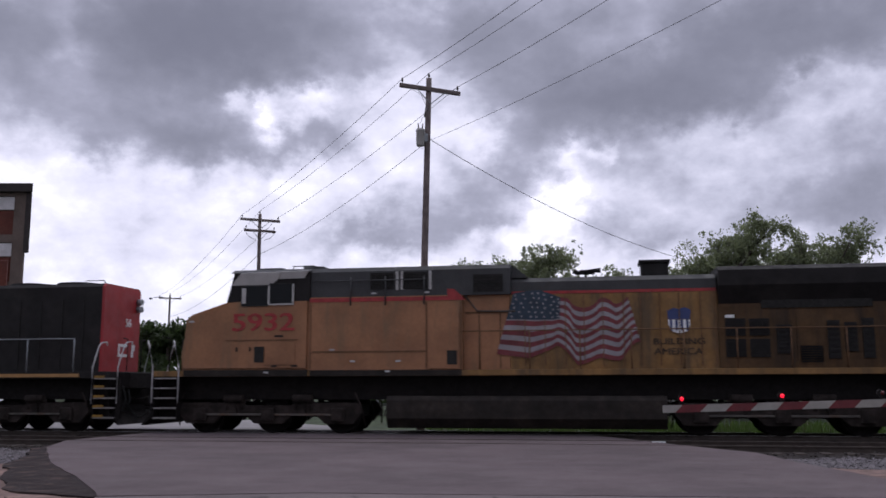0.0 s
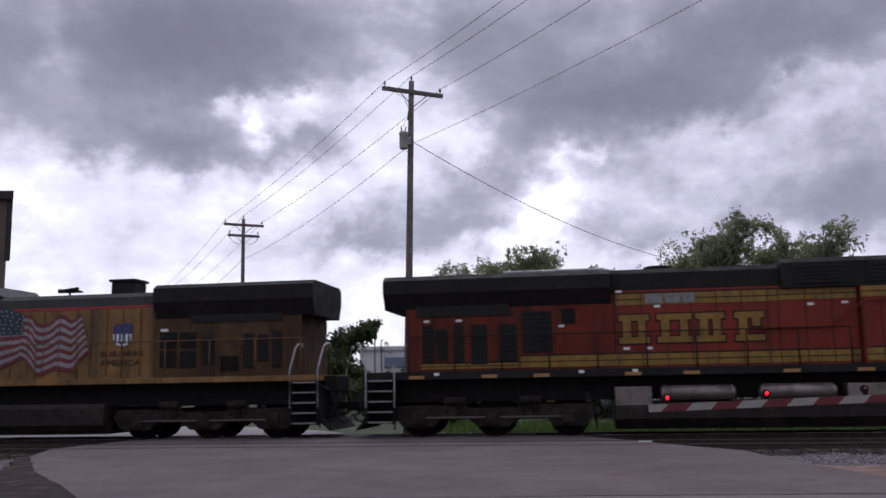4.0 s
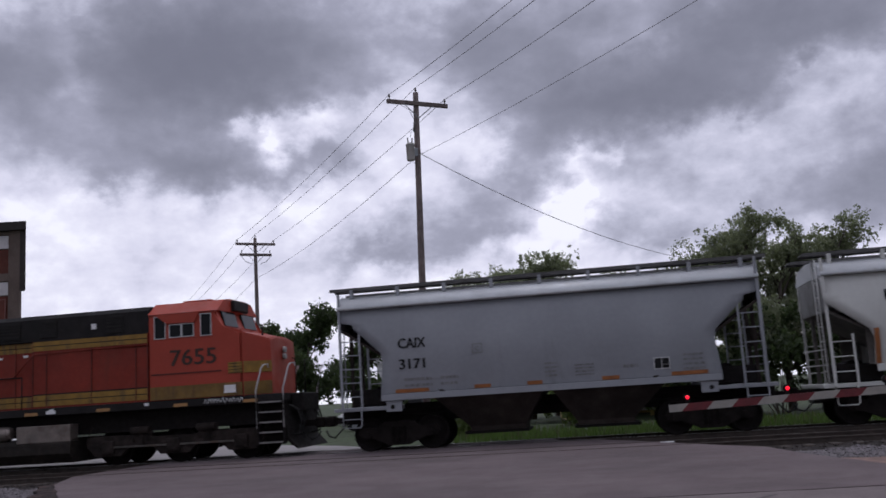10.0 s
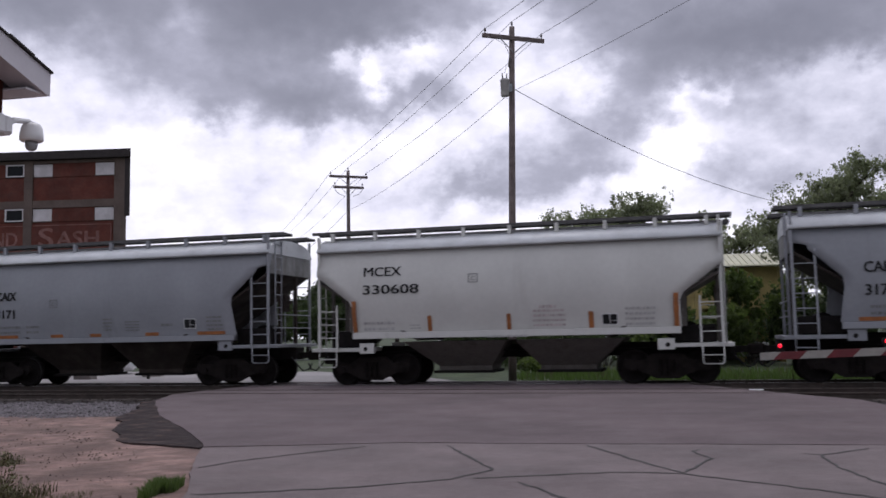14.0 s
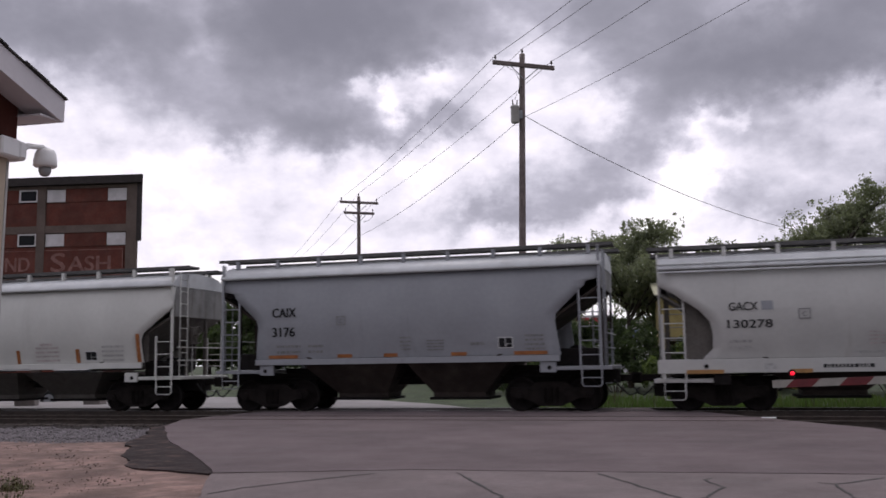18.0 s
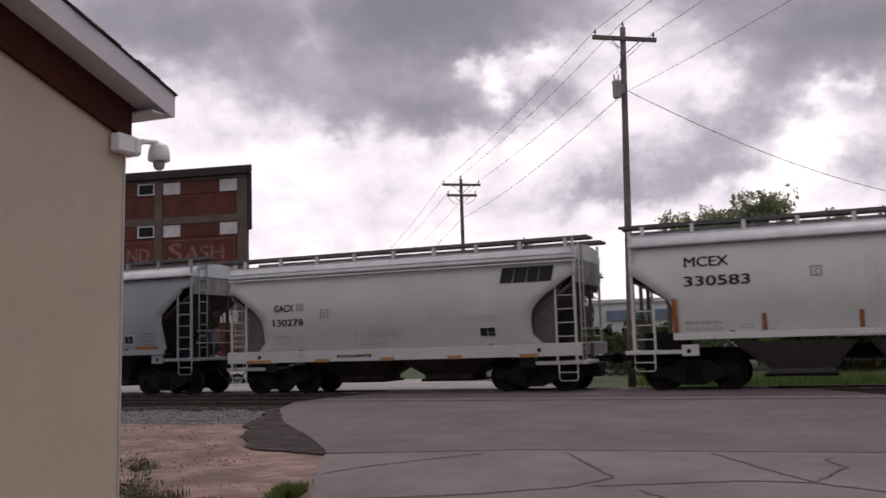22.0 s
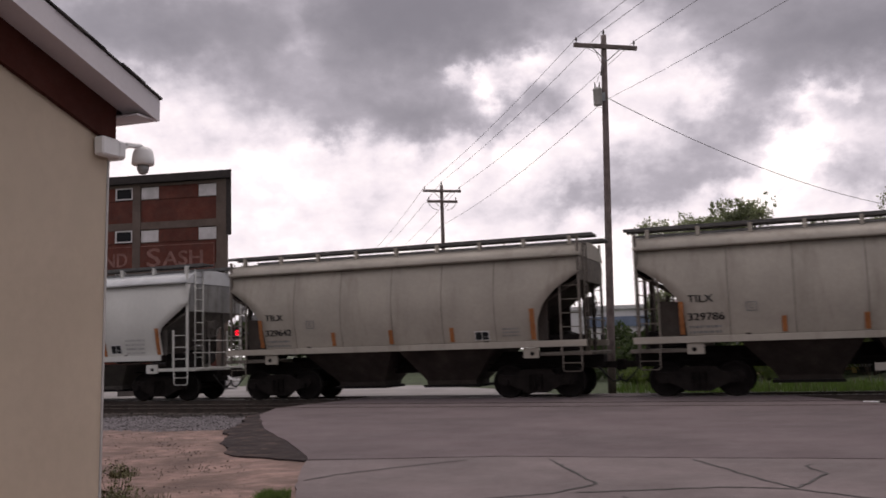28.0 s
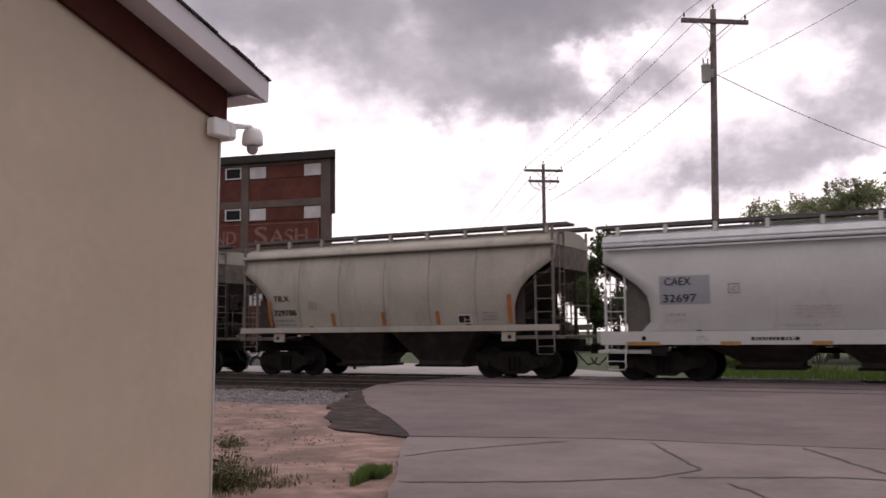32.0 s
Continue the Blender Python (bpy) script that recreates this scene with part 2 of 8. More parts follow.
# ---- materials ----
def surface(name, colour, rough=0.6, metal=0.0, vary=0.25, scale=3.0, dirt=None, dirt_amount=0.0, dirt_scale=1.2, streak=False,
            bump=0.0, bump_scale=40.0, spec=0.5, glow=None, random_amount=0.0):
    m = bpy.data.materials.new(name)
    m.use_nodes = True
    nt = m.node_tree
    bsdf = nt.nodes["Principled BSDF"]
    co = nt.nodes.new("ShaderNodeTexCoord").outputs["Object"]
    tone = ramp(nt, noise_tex(nt, co, scale, 5.0), 0.3, 0.7, 1.0 - vary, 1.0 + vary * 0.4)
    grain = ramp(nt, noise_tex(nt, co, scale * 14, 3.0), 0.3, 0.7, 1.0 - vary * 0.4, 1.0 + vary * 0.2)
    k = calc(nt, "MULTIPLY", tone, grain)
    if random_amount:
        info = nt.nodes.new("ShaderNodeObjectInfo")
        k = calc(nt, "MULTIPLY", k, ramp(nt, info.outputs["Random"], 0, 1, 1 - random_amount, 1 + random_amount, False))
    mul = nt.nodes.new("ShaderNodeVectorMath")
    mul.operation = "SCALE"
    mul.inputs[0].default_value = colour
    nt.links.new(k, mul.inputs[3])
    col = mul.outputs[0]
    r = ramp(nt, noise_tex(nt, co, scale * 3, 4.0), 0.25, 0.75, max(rough - 0.12, 0.03), min(rough + 0.12, 1))
    if dirt:
        v = stretch(nt, co, 2.2, 2.2, 0.35) if streak else co
        mask = ramp(nt, noise_tex(nt, v, dirt_scale, 7.0, 0.65), 0.62 - dirt_amount * 0.35, 0.80 - dirt_amount * 0.2, 0, min(1, 0.35 + dirt_amount))
        col = blend(nt, mask, col, dirt)
    nt.links.new(col, bsdf.inputs["Base Color"])
    nt.links.new(r, bsdf.inputs["Roughness"])
    bsdf.inputs["Metallic"].default_value = metal
    bsdf.inputs["Specular IOR Level"].default_value = spec
    if bump:
        b = node(nt, "ShaderNodeBump", Strength=bump, Distance=0.02)
        nt.links.new(noise_tex(nt, co, bump_scale, 5.0), b.inputs["Height"])
        nt.links.new(b.outputs[0], bsdf.inputs["Normal"])
    if glow:
        bsdf.inputs["Emission Color"].default_value = (*glow[:3], 1)
        bsdf.inputs["Emission Strength"].default_value = glow[3]
    return m


GRIME = (0.045, 0.036, 0.03)
M = {
    "asphalt_old": surface("asphalt_old", (0.172, 0.137, 0.138), 0.9, vary=0.22, scale=0.6, dirt=(0.12, 0.10, 0.10), dirt_amount=0.3, dirt_scale=0.5, bump=0.5, bump_scale=70),
    "asphalt_new": surface("asphalt_new", (0.134, 0.101, 0.106), 0.9, vary=0.20, scale=0.4, dirt=(0.092, 0.076, 0.078), dirt_amount=0.25, dirt_scale=0.3, bump=0.5, bump_scale=90),
    "asphalt_dark": surface("asphalt_dark", (0.042, 0.031, 0.031), 0.95, spec=0.2, vary=0.4, scale=1.5, dirt=(0.15, 0.10, 0.082), dirt_amount=0.35, dirt_scale=2.2, bump=0.8, bump_scale=50),
    "tar": surface("tar", (0.045, 0.038, 0.037), 0.7, vary=0.3),
    "clod": surface("clod", (0.11, 0.07, 0.058), 0.95, vary=0.4, scale=6.0),
    "visor_grey": surface("visor_grey", (0.46, 0.44, 0.43), 0.6, vary=0.15, scale=2, dirt=(0.25, 0.24, 0.23), dirt_amount=0.3),
    "weed_leaf": surface("weed_leaf", (0.115, 0.11, 0.045), 0.7, vary=0.5, scale=4),
    "pebble": surface("pebble", (0.17, 0.12, 0.105), 0.95, vary=0.5, scale=6.0),
    # the tan car paint with its shade mixed in, for ladders and ends
    "trim_brown": surface("trim_brown", (0.17, 0.145, 0.125), 0.7, vary=0.3, scale=3, dirt=(0.09, 0.07, 0.06), dirt_amount=0.4, dirt_scale=2),
    "seam_tan": surface("seam_tan", (0.25, 0.22, 0.19), 0.7, vary=0.3, scale=3),
    "truck_dust": surface("truck_dust", (0.038, 0.029, 0.026), 0.9, spec=0.2, vary=0.5, scale=3, dirt=(0.012, 0.010, 0.009), dirt_amount=0.45, dirt_scale=2.5, bump=0.3),
    "dirt": surface("dirt", (0.285, 0.182, 0.155), 0.95, vary=0.42, scale=3.2, dirt=(0.115, 0.072, 0.060), dirt_amount=0.70, dirt_scale=0.85, bump=0.9, bump_scale=14),
    "gravel": surface("gravel", (0.16, 0.142, 0.148), 0.9, vary=0.4, scale=4.0, bump=1.0, bump_scale=18),
    # oily stone, with the train's shadow band darkened into the colour
    "ballast_dark_shaded": surface("ballast_dark_shaded", (0.038, 0.031, 0.030), 0.95, vary=0.5, scale=4.0, bump=1.0, bump_scale=18, spec=0.2),
    "stone_dark_shaded": surface("stone_dark_shaded", (0.05, 0.042, 0.040), 0.9, vary=0.5, scale=5.0, bump=0.4, spec=0.2),
    "stone": surface("stone", (0.185, 0.165, 0.175), 0.9, vary=0.4, scale=5.0, bump=0.4),
    "grass_ground": surface("grass_ground", (0.045, 0.066, 0.024), 0.95, vary=0.45, scale=0.8, dirt=(0.09, 0.08, 0.04), dirt_amount=0.3, bump=1.0, bump_scale=20),
    "grass": surface("grass", (0.085, 0.105, 0.035), 0.7, vary=0.4, scale=1.5),
    "grass_dry": surface("grass_dry", (0.12, 0.115, 0.05), 0.8, vary=0.4, scale=1.5),
    "far_road": surface("far_road", (0.30, 0.28, 0.28), 0.9, vary=0.15, scale=0.5, bump=0.3),
    "rail_steel": surface("rail_steel", (0.075, 0.058, 0.05), 0.6, metal=0.4, vary=0.3, scale=4),
    "rail_top": surface("rail_top", (0.32, 0.30, 0.30), 0.3, metal=0.9, vary=0.2, scale=4),
    "sleeper": surface("sleeper", (0.06, 0.045, 0.038), 0.9, vary=0.4, scale=6, bump=0.6),
    "stucco": surface("stucco", (0.55, 0.45, 0.355), 0.9, vary=0.09, scale=0.8, dirt=(0.47, 0.40, 0.31), dirt_amount=0.35, dirt_scale=1.4, bump=0.25, bump_scale=220),
    "brown_board": surface("brown_board", (0.066, 0.018, 0.013), 0.8, spec=0.2, vary=0.2, scale=3, bump=0.15),
    "white_trim": surface("white_trim", (0.66, 0.62, 0.66), 0.5, vary=0.06, scale=2, dirt=(0.45, 0.42, 0.42), dirt_amount=0.1),
    "white_plastic": surface("white_plastic", (0.80, 0.79, 0.80), 0.35, vary=0.04, scale=4),
    "smoked_dome": surface("smoked_dome", (0.30, 0.30, 0.31), 0.12, vary=0.05),
    "shingle": surface("shingle", (0.055, 0.05, 0.05), 0.95, vary=0.4, scale=8, bump=0.6, random_amount=0.35),
    "brick": surface("brick", (0.13, 0.036, 0.025), 0.9, vary=0.3, scale=0.5, dirt=(0.07, 0.03, 0.025), dirt_amount=0.35, dirt_scale=0.6, bump=0.5, bump_scale=8),
    "concrete_grey": surface("concrete_grey", (0.135, 0.098, 0.085), 0.9, vary=0.25, scale=0.6, bump=0.3),
    "roof_edge": surface("roof_edge", (0.035, 0.026, 0.026), 0.8, vary=0.3),
    "shutter_white": surface("shutter_white", (0.62, 0.58, 0.60), 0.7, vary=0.15, scale=1.5, dirt=(0.4, 0.36, 0.36), dirt_amount=0.2),
    "sign_paint": surface("sign_paint", (0.27, 0.135, 0.12), 0.9, vary=0.35, scale=1.2, dirt=(0.14, 0.05, 0.04), dirt_amount=0.45, dirt_scale=1.5),
    "glass_dark": surface("glass_dark", (0.008, 0.008, 0.010), 0.10, vary=0.1, spec=0.2),
    "wood_pole": surface("wood_pole", (0.19, 0.15, 0.145), 0.9, vary=0.35, scale=2.5, dirt=(0.09, 0.066, 0.06), dirt_amount=0.35, dirt_scale=3, streak=True, bump=0.5, bump_scale=20),
    "galvanised": surface("galvanised", (0.30, 0.31, 0.33), 0.55, metal=0.5, vary=0.2),
    "wire": surface("wire", (0.17, 0.165, 0.18), 0.6, vary=0.1),
    "ceramic": surface("ceramic", (0.12, 0.10, 0.10), 0.3, vary=0.1),
    "bark": surface("bark", (0.075, 0.058, 0.048), 0.95, vary=0.4, scale=3, bump=0.8, bump_scale=25),
    "leaf": surface("leaf", (0.20, 0.215, 0.145), 0.5, vary=0.45, scale=0.9),
    "leaf_shrub": surface("leaf_shrub", (0.095, 0.125, 0.042), 0.6, vary=0.45, scale=0.9),
    "leaf_dark": surface("leaf_dark", (0.068, 0.092, 0.038), 0.6, vary=0.45, scale=0.9),
    "steel_black": surface("steel_black", (0.013, 0.0105, 0.0105), 0.85, spec=0.2, vary=0.3, scale=3, dirt=(0.018, 0.015, 0.013), dirt_amount=0.3, dirt_scale=2.5),
    "truck_iron": surface("truck_iron", (0.016, 0.0125, 0.012), 0.9, spec=0.15, vary=0.4, scale=4, dirt=(0.024, 0.019, 0.016), dirt_amount=0.3, dirt_scale=3, bump=0.3),
    "wheel_steel": surface("wheel_steel", (0.015, 0.012, 0.012), 0.85, spec=0.15, metal=0.0, vary=0.3, scale=5),
    "wheel_tread": surface("wheel_tread", (0.03, 0.028, 0.027), 0.5, metal=0.5, vary=0.15),
    "grab_white": surface("grab_white", (0.55, 0.54, 0.55), 0.5, vary=0.2, scale=5),
    "reflector": surface("reflector", (0.38, 0.20, 0.07), 0.4, vary=0.15, scale=5),
    "stripe_orange": surface("stripe_orange", (0.36, 0.13, 0.04), 0.6, vary=0.25, scale=5),
    "paint_black": surface("paint_black", (0.016, 0.016, 0.018), 0.7, vary=0.2, spec=0.25),
    "gate_red": surface("gate_red", (0.13, 0.013, 0.018), 0.5, vary=0.25, scale=5),
    "gate_white": surface("gate_white", (0.30, 0.285, 0.26), 0.5, vary=0.15, scale=5),
    "faded_black": surface("faded_black", (0.055, 0.034, 0.02), 0.7, vary=0.4, scale=6),
    "seam_rust": surface("seam_rust", (0.15, 0.075, 0.035), 0.8, vary=0.3, scale=5),
    "print_pale": surface("print_pale", (0.46, 0.45, 0.45), 0.6, vary=0.3, scale=9),
    "paint_faint": surface("paint_faint", (0.24, 0.235, 0.24), 0.6, vary=0.3, scale=9),
    "paint_pink": surface("paint_pink", (0.53, 0.45, 0.45), 0.6, vary=0.3, scale=9),
    "paint_white": surface("paint_white", (0.78, 0.77, 0.78), 0.5, vary=0.1, scale=5),
    "paint_red": surface("paint_red", (0.34, 0.028, 0.03), 0.5, vary=0.25, scale=5),
    "paint_blue": surface("paint_blue", (0.035, 0.05, 0.16), 0.5, vary=0.25, scale=5),
    "paint_yellow": surface("paint_yellow", (0.27, 0.145, 0.016), 0.5, vary=0.25, scale=4, dirt=GRIME, dirt_amount=0.3, dirt_scale=2.0, streak=True),
    "red_glow": surface("red_glow", (0.3, 0.004, 0.012), 0.3, glow=(0.95, 0.01, 0.03, 1.6)),
    "lamp_dark_red": surface("lamp_dark_red", (0.10, 0.01, 0.012), 0.2),
    # the cars' paint
    "car_blue_grey": surface("car_blue_grey", (0.290, 0.297, 0.325), 0.5, vary=0.10, scale=0.6, dirt=(0.16, 0.16, 0.17), dirt_amount=0.15, dirt_scale=0.9, streak=True),
    "car_white": surface("car_white", (0.60, 0.592, 0.57), 0.45, vary=0.07, scale=0.6, dirt=(0.42, 0.40, 0.38), dirt_amount=0.1, dirt_scale=0.8, streak=True),
    "car_ivory": surface("car_ivory", (0.50, 0.49, 0.48), 0.5, vary=0.08, scale=0.6, dirt=(0.33, 0.30, 0.28), dirt_amount=0.15, dirt_scale=0.9, streak=True),
    "car_tan": surface("car_tan", (0.385, 0.345, 0.30), 0.6, vary=0.12, scale=0.7, dirt=(0.25, 0.215, 0.18), dirt_amount=0.35, dirt_scale=1.0, streak=True),
    # tan car's end bays, with the shade under the slope in the colour
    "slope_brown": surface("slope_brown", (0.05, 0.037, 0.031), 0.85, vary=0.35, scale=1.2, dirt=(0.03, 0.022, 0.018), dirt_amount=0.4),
    # grey base holds the shade on the cars' ends; the streaks are grime
    "end_grey": surface("end_grey", (0.27, 0.265, 0.262), 0.7, vary=0.3, scale=1.5, dirt=(0.13, 0.115, 0.105), dirt_amount=0.45, dirt_scale=1.6, streak=True),
    "step_grey": surface("step_grey", (0.24, 0.225, 0.22), 0.7, vary=0.3, scale=5, dirt=(0.07, 0.055, 0.05), dirt_amount=0.4),
    "roof_galv": surface("roof_galv", (0.62, 0.63, 0.65), 0.45, vary=0.12, scale=1.5, dirt=(0.4, 0.38, 0.37), dirt_amount=0.2),
    "board_grey": surface("board_grey", (0.12, 0.115, 0.115), 0.7, metal=0.3, vary=0.25, scale=4),
    # both also colour the end bays: base darkened for shade, dirt on top
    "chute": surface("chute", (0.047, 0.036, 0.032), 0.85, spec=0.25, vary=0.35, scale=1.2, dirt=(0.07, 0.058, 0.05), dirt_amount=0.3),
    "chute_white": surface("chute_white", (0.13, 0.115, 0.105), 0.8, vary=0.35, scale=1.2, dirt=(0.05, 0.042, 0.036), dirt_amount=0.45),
    # the engines' paint
    "engine_yellow": surface("engine_yellow", (0.315, 0.143, 0.066), 0.55, vary=0.22, scale=0.8, dirt=(0.17, 0.105, 0.055), dirt_amount=0.4, dirt_scale=1.0, streak=True),
    "orange_soot": surface("orange_soot", (0.17, 0.026, 0.013), 0.65, spec=0.25, vary=0.3, scale=0.8, dirt=(0.04, 0.015, 0.011), dirt_amount=0.6, dirt_scale=0.9, streak=True),
    "yellow_soot": surface("yellow_soot", (0.10, 0.054, 0.024), 0.7, spec=0.25, vary=0.3, scale=0.8, dirt=(0.03, 0.021, 0.015), dirt_amount=0.6, dirt_scale=0.9, streak=True),
    "seam_red": surface("seam_red", (0.09, 0.014, 0.008), 0.7, vary=0.3, scale=5),
    "tank_grime": surface("tank_grime", (0.024, 0.018, 0.015), 0.75, spec=0.3, vary=0.4, scale=2, dirt=(0.06, 0.045, 0.035), dirt_amount=0.3, dirt_scale=2),
    "engine_sooty": surface("engine_sooty", (0.25, 0.128, 0.036), 0.6, vary=0.3, scale=0.8, dirt=(0.065, 0.042, 0.022), dirt_amount=0.5, dirt_scale=0.8, streak=True),
    "engine_grey": surface("engine_grey", (0.040, 0.039, 0.042), 0.6, vary=0.25, scale=1.0, dirt=GRIME, dirt_amount=0.3),
    "engine_orange": surface("engine_orange", (0.215, 0.026, 0.014), 0.55, spec=0.3, vary=0.2, scale=0.8, dirt=(0.13, 0.028, 0.014), dirt_amount=0.3, dirt_scale=1.0, streak=True),
    "cab_orange": surface("cab_orange", (0.37, 0.054, 0.032), 0.5, spec=0.3, vary=0.12, scale=0.8, dirt=(0.26, 0.06, 0.035), dirt_amount=0.2, dirt_scale=1.0, streak=True),
    "engine_black": surface("engine_black", (0.0165, 0.014, 0.0145), 0.7, spec=0.25, vary=0.3, scale=1.0, dirt=(0.030, 0.026, 0.024), dirt_amount=0.3),
    "engine_red": surface("engine_red", (0.34, 0.022, 0.026), 0.5, vary=0.2, scale=1.0, dirt=(0.12, 0.02, 0.02), dirt_amount=0.3, streak=True),
    "grille": surface("grille", (0.016, 0.014, 0.013), 0.85, vary=0.4, scale=6),
    "tank_rust": surface("tank_rust", (0.10, 0.085, 0.075), 0.7, vary=0.4, scale=2, dirt=(0.10, 0.045, 0.02), dirt_amount=0.4, dirt_scale=3),
    "tin_roof": surface("tin_roof", (0.52, 0.50, 0.36), 0.5, vary=0.1, scale=1.0),
    "tan_siding": surface("tan_siding", (0.46, 0.36, 0.145), 0.8, vary=0.2, scale=1.0),
    "store_white": surface("store_white", (0.62, 0.60, 0.62), 0.6, vary=0.1, scale=0.5),
    "store_blue": surface("store_blue", (0.15, 0.19, 0.28), 0.6, vary=0.15, scale=0.5),
    "store_red": surface("store_red", (0.45, 0.05, 0.06), 0.6, vary=0.15, scale=0.5),
    "rubber": surface("rubber", (0.02, 0.02, 0.02), 0.9, vary=0.2),
    "auto_white": surface("auto_white", (0.70, 0.69, 0.70), 0.25, vary=0.03),
}
for _n, _c in (("leaf", (0.25, 0.265, 0.175)), ("leaf_dark", (0.06, 0.085, 0.035)), ("grass", (0.085, 0.14, 0.035)), ("leaf_shrub", (0.13, 0.17, 0.05))):
    # leaves let some light through
    _nt = M[_n].node_tree
    _p = _nt.nodes["Principled BSDF"]
    _tr = _nt.nodes.new("ShaderNodeBsdfTranslucent")
    _tr.inputs[0].default_value = (_c[0] * 1.2, _c[1] * 1.3, _c[2], 1)
    _mx = node(_nt, "ShaderNodeMixShader", Fac=0.5)
    _nt.links.new(_p.outputs[0], _mx.inputs[1])
    _nt.links.new(_tr.outputs[0], _mx.inputs[2])
    _nt.links.new(_mx.outputs[0], _nt.nodes["Material Output"].inputs[0])
clear = bpy.data.materials.new("clear_glass")
clear.use_nodes = True
_b = clear.node_tree.nodes["Principled BSDF"]
_b.inputs["Base Color"].default_value = (0.75, 0.82, 0.84, 1)
_b.inputs["Roughness"].default_value, _b.inputs["Transmission Weight"].default_value, _b.inputs["IOR"].default_value = 0.03, 1.0, 1.45
M["clear_glass"] = clear


# ---- mesh helpers ----
def link_mesh(name, bm, material, parent=None, label="", smooth=False):
    me = bpy.data.meshes.new(name)
    bmesh.ops.recalc_face_normals(bm, faces=bm.faces)
    if smooth:
        for f in bm.faces:
            f.smooth = True
    bm.to_mesh(me)
    bm.free()
    for mt in (material if isinstance(material, list) else [material]):
        me.materials.append(M[mt] if isinstance(mt, str) else mt)
    ob = new(name, me)
    if parent:
        ob.parent = parent
    if label:
        ob["label"] = label
    return ob


def part(name, bm, material, parent, label="", smooth=False):
    """One mesh under a thing or a part, built in the thing's space."""
    return link_mesh(name, bm, material, parent, label, smooth)


def thing(name, m, label, category, group=""):
    ob = new(name)
    ob.matrix_world = m
    ob.empty_display_size = 0.2
    return tagged(ob, label, category, group)


def box(bm, x0, x1, y0, y1, z0, z1, bevel=0.0, m=None, mat=0):
    vs = [bm.verts.new(p) for p in ((x0, y0, z0), (x1, y0, z0), (x1, y1, z0), (x0, y1, z0), (x0, y0, z1), (x1, y0, z1), (x1, y1, z1), (x0, y1, z1))]
    fs = [bm.faces.new([vs[i] for i in q]) for q in ((0, 3, 2, 1), (4, 5, 6, 7), (0, 1, 5, 4), (1, 2, 6, 5), (2, 3, 7, 6), (3, 0, 4, 7))]
    for f in fs:
        f.material_index = mat
    if bevel:
        es = list({e for f in fs for e in f.edges})
        out = bmesh.ops.bevel(bm, geom=es, offset=bevel, segments=1, affect="EDGES")
        vs = list({v for f in out["faces"] for v in f.verts} | {v for v in vs if v.is_valid})
    if m is not None:
        bmesh.ops.transform(bm, matrix=m, verts=[v for v in vs if v.is_valid])
    return bm


def tube(bm, a, b, r, r2=None, sides=8, caps=True):
    a, b = Vector(a), Vector(b)
    d = b - a
    q = d.to_track_quat("Z", "Y").to_matrix()
    r2 = r if r2 is None else r2
    ra, rb = [], []
    for i in range(sides):
        c, s = math.cos(2 * math.pi * i / sides), math.sin(2 * math.pi * i / sides)
        ra.append(bm.verts.new(a + q @ Vector((c * r, s * r, 0))))
        rb.append(bm.verts.new(b + q @ Vector((c * r2, s * r2, 0))))
    for i in range(sides):
        bm.faces.new((ra[i], ra[(i + 1) % sides], rb[(i + 1) % sides], rb[i])).smooth = sides > 5
    if caps:
        bm.faces.new(ra[::-1])
        bm.faces.new(rb)
    return bm


def pipe(bm, pts, r, sides=6):
    """One bent rod through the points."""
    pts = [Vector(p) for p in pts]
    rings = []
    for i, p in enumerate(pts):
        d = ((pts[min(i + 1, len(pts) - 1)] - p).normalized() + (p - pts[max(i - 1, 0)]).normalized()).normalized()
        q = d.to_track_quat("Z", "Y").to_matrix()
        rings.append([bm.verts.new(p + q @ Vector((math.cos(2 * math.pi * k / sides) * r, math.sin(2 * math.pi * k / sides) * r, 0))) for k in range(sides)])
    for a, b in zip(rings, rings[1:]):
        o = min(range(sides), key=lambda k: (a[0].co - b[k].co).length)
        for k in range(sides):
            bm.faces.new((a[k], a[(k + 1) % sides], b[(k + 1 + o) % sides], b[(k + o) % sides])).smooth = True
    bm.faces.new(rings[0][::-1])
    bm.faces.new(rings[-1])
    return bm


def taper(bm, pts, radii, sides=8):
    """One closed limb through the points, its girth changing from point to point."""
    pts = [Vector(p) for p in pts]
    q = (pts[-1] - pts[0]).to_track_quat("Z", "Y").to_matrix()
    rings = [[bm.verts.new(p + q @ Vector((math.cos(2 * math.pi * k / sides) * r, math.sin(2 * math.pi * k / sides) * r, 0))) for k in range(sides)] for p, r in zip(pts, radii)]
    for a, b in zip(rings, rings[1:]):
        for k in range(sides):
            bm.faces.new((a[k], a[(k + 1) % sides], b[(k + 1) % sides], b[k])).smooth = True
    bm.faces.new(rings[0][::-1])
    bm.faces.new(rings[-1])
    return bm


def prism(bm, outline, y0, y1, mat=0):
    """A plate with an outline in x and z, from y0 to y1."""
    a = [bm.verts.new((x, y0, z)) for x, z in outline]
    b = [bm.verts.new((x, y1, z)) for x, z in outline]
    fs = [bm.faces.new(a), bm.faces.new(b[::-1])]
    for i in range(len(a)):
        j = (i + 1) % len(a)
        fs.append(bm.faces.new((a[i], b[i], b[j], a[j])))
    for f in fs:
        f.material_index = mat
    return bm


def B():
    return bmesh.new()


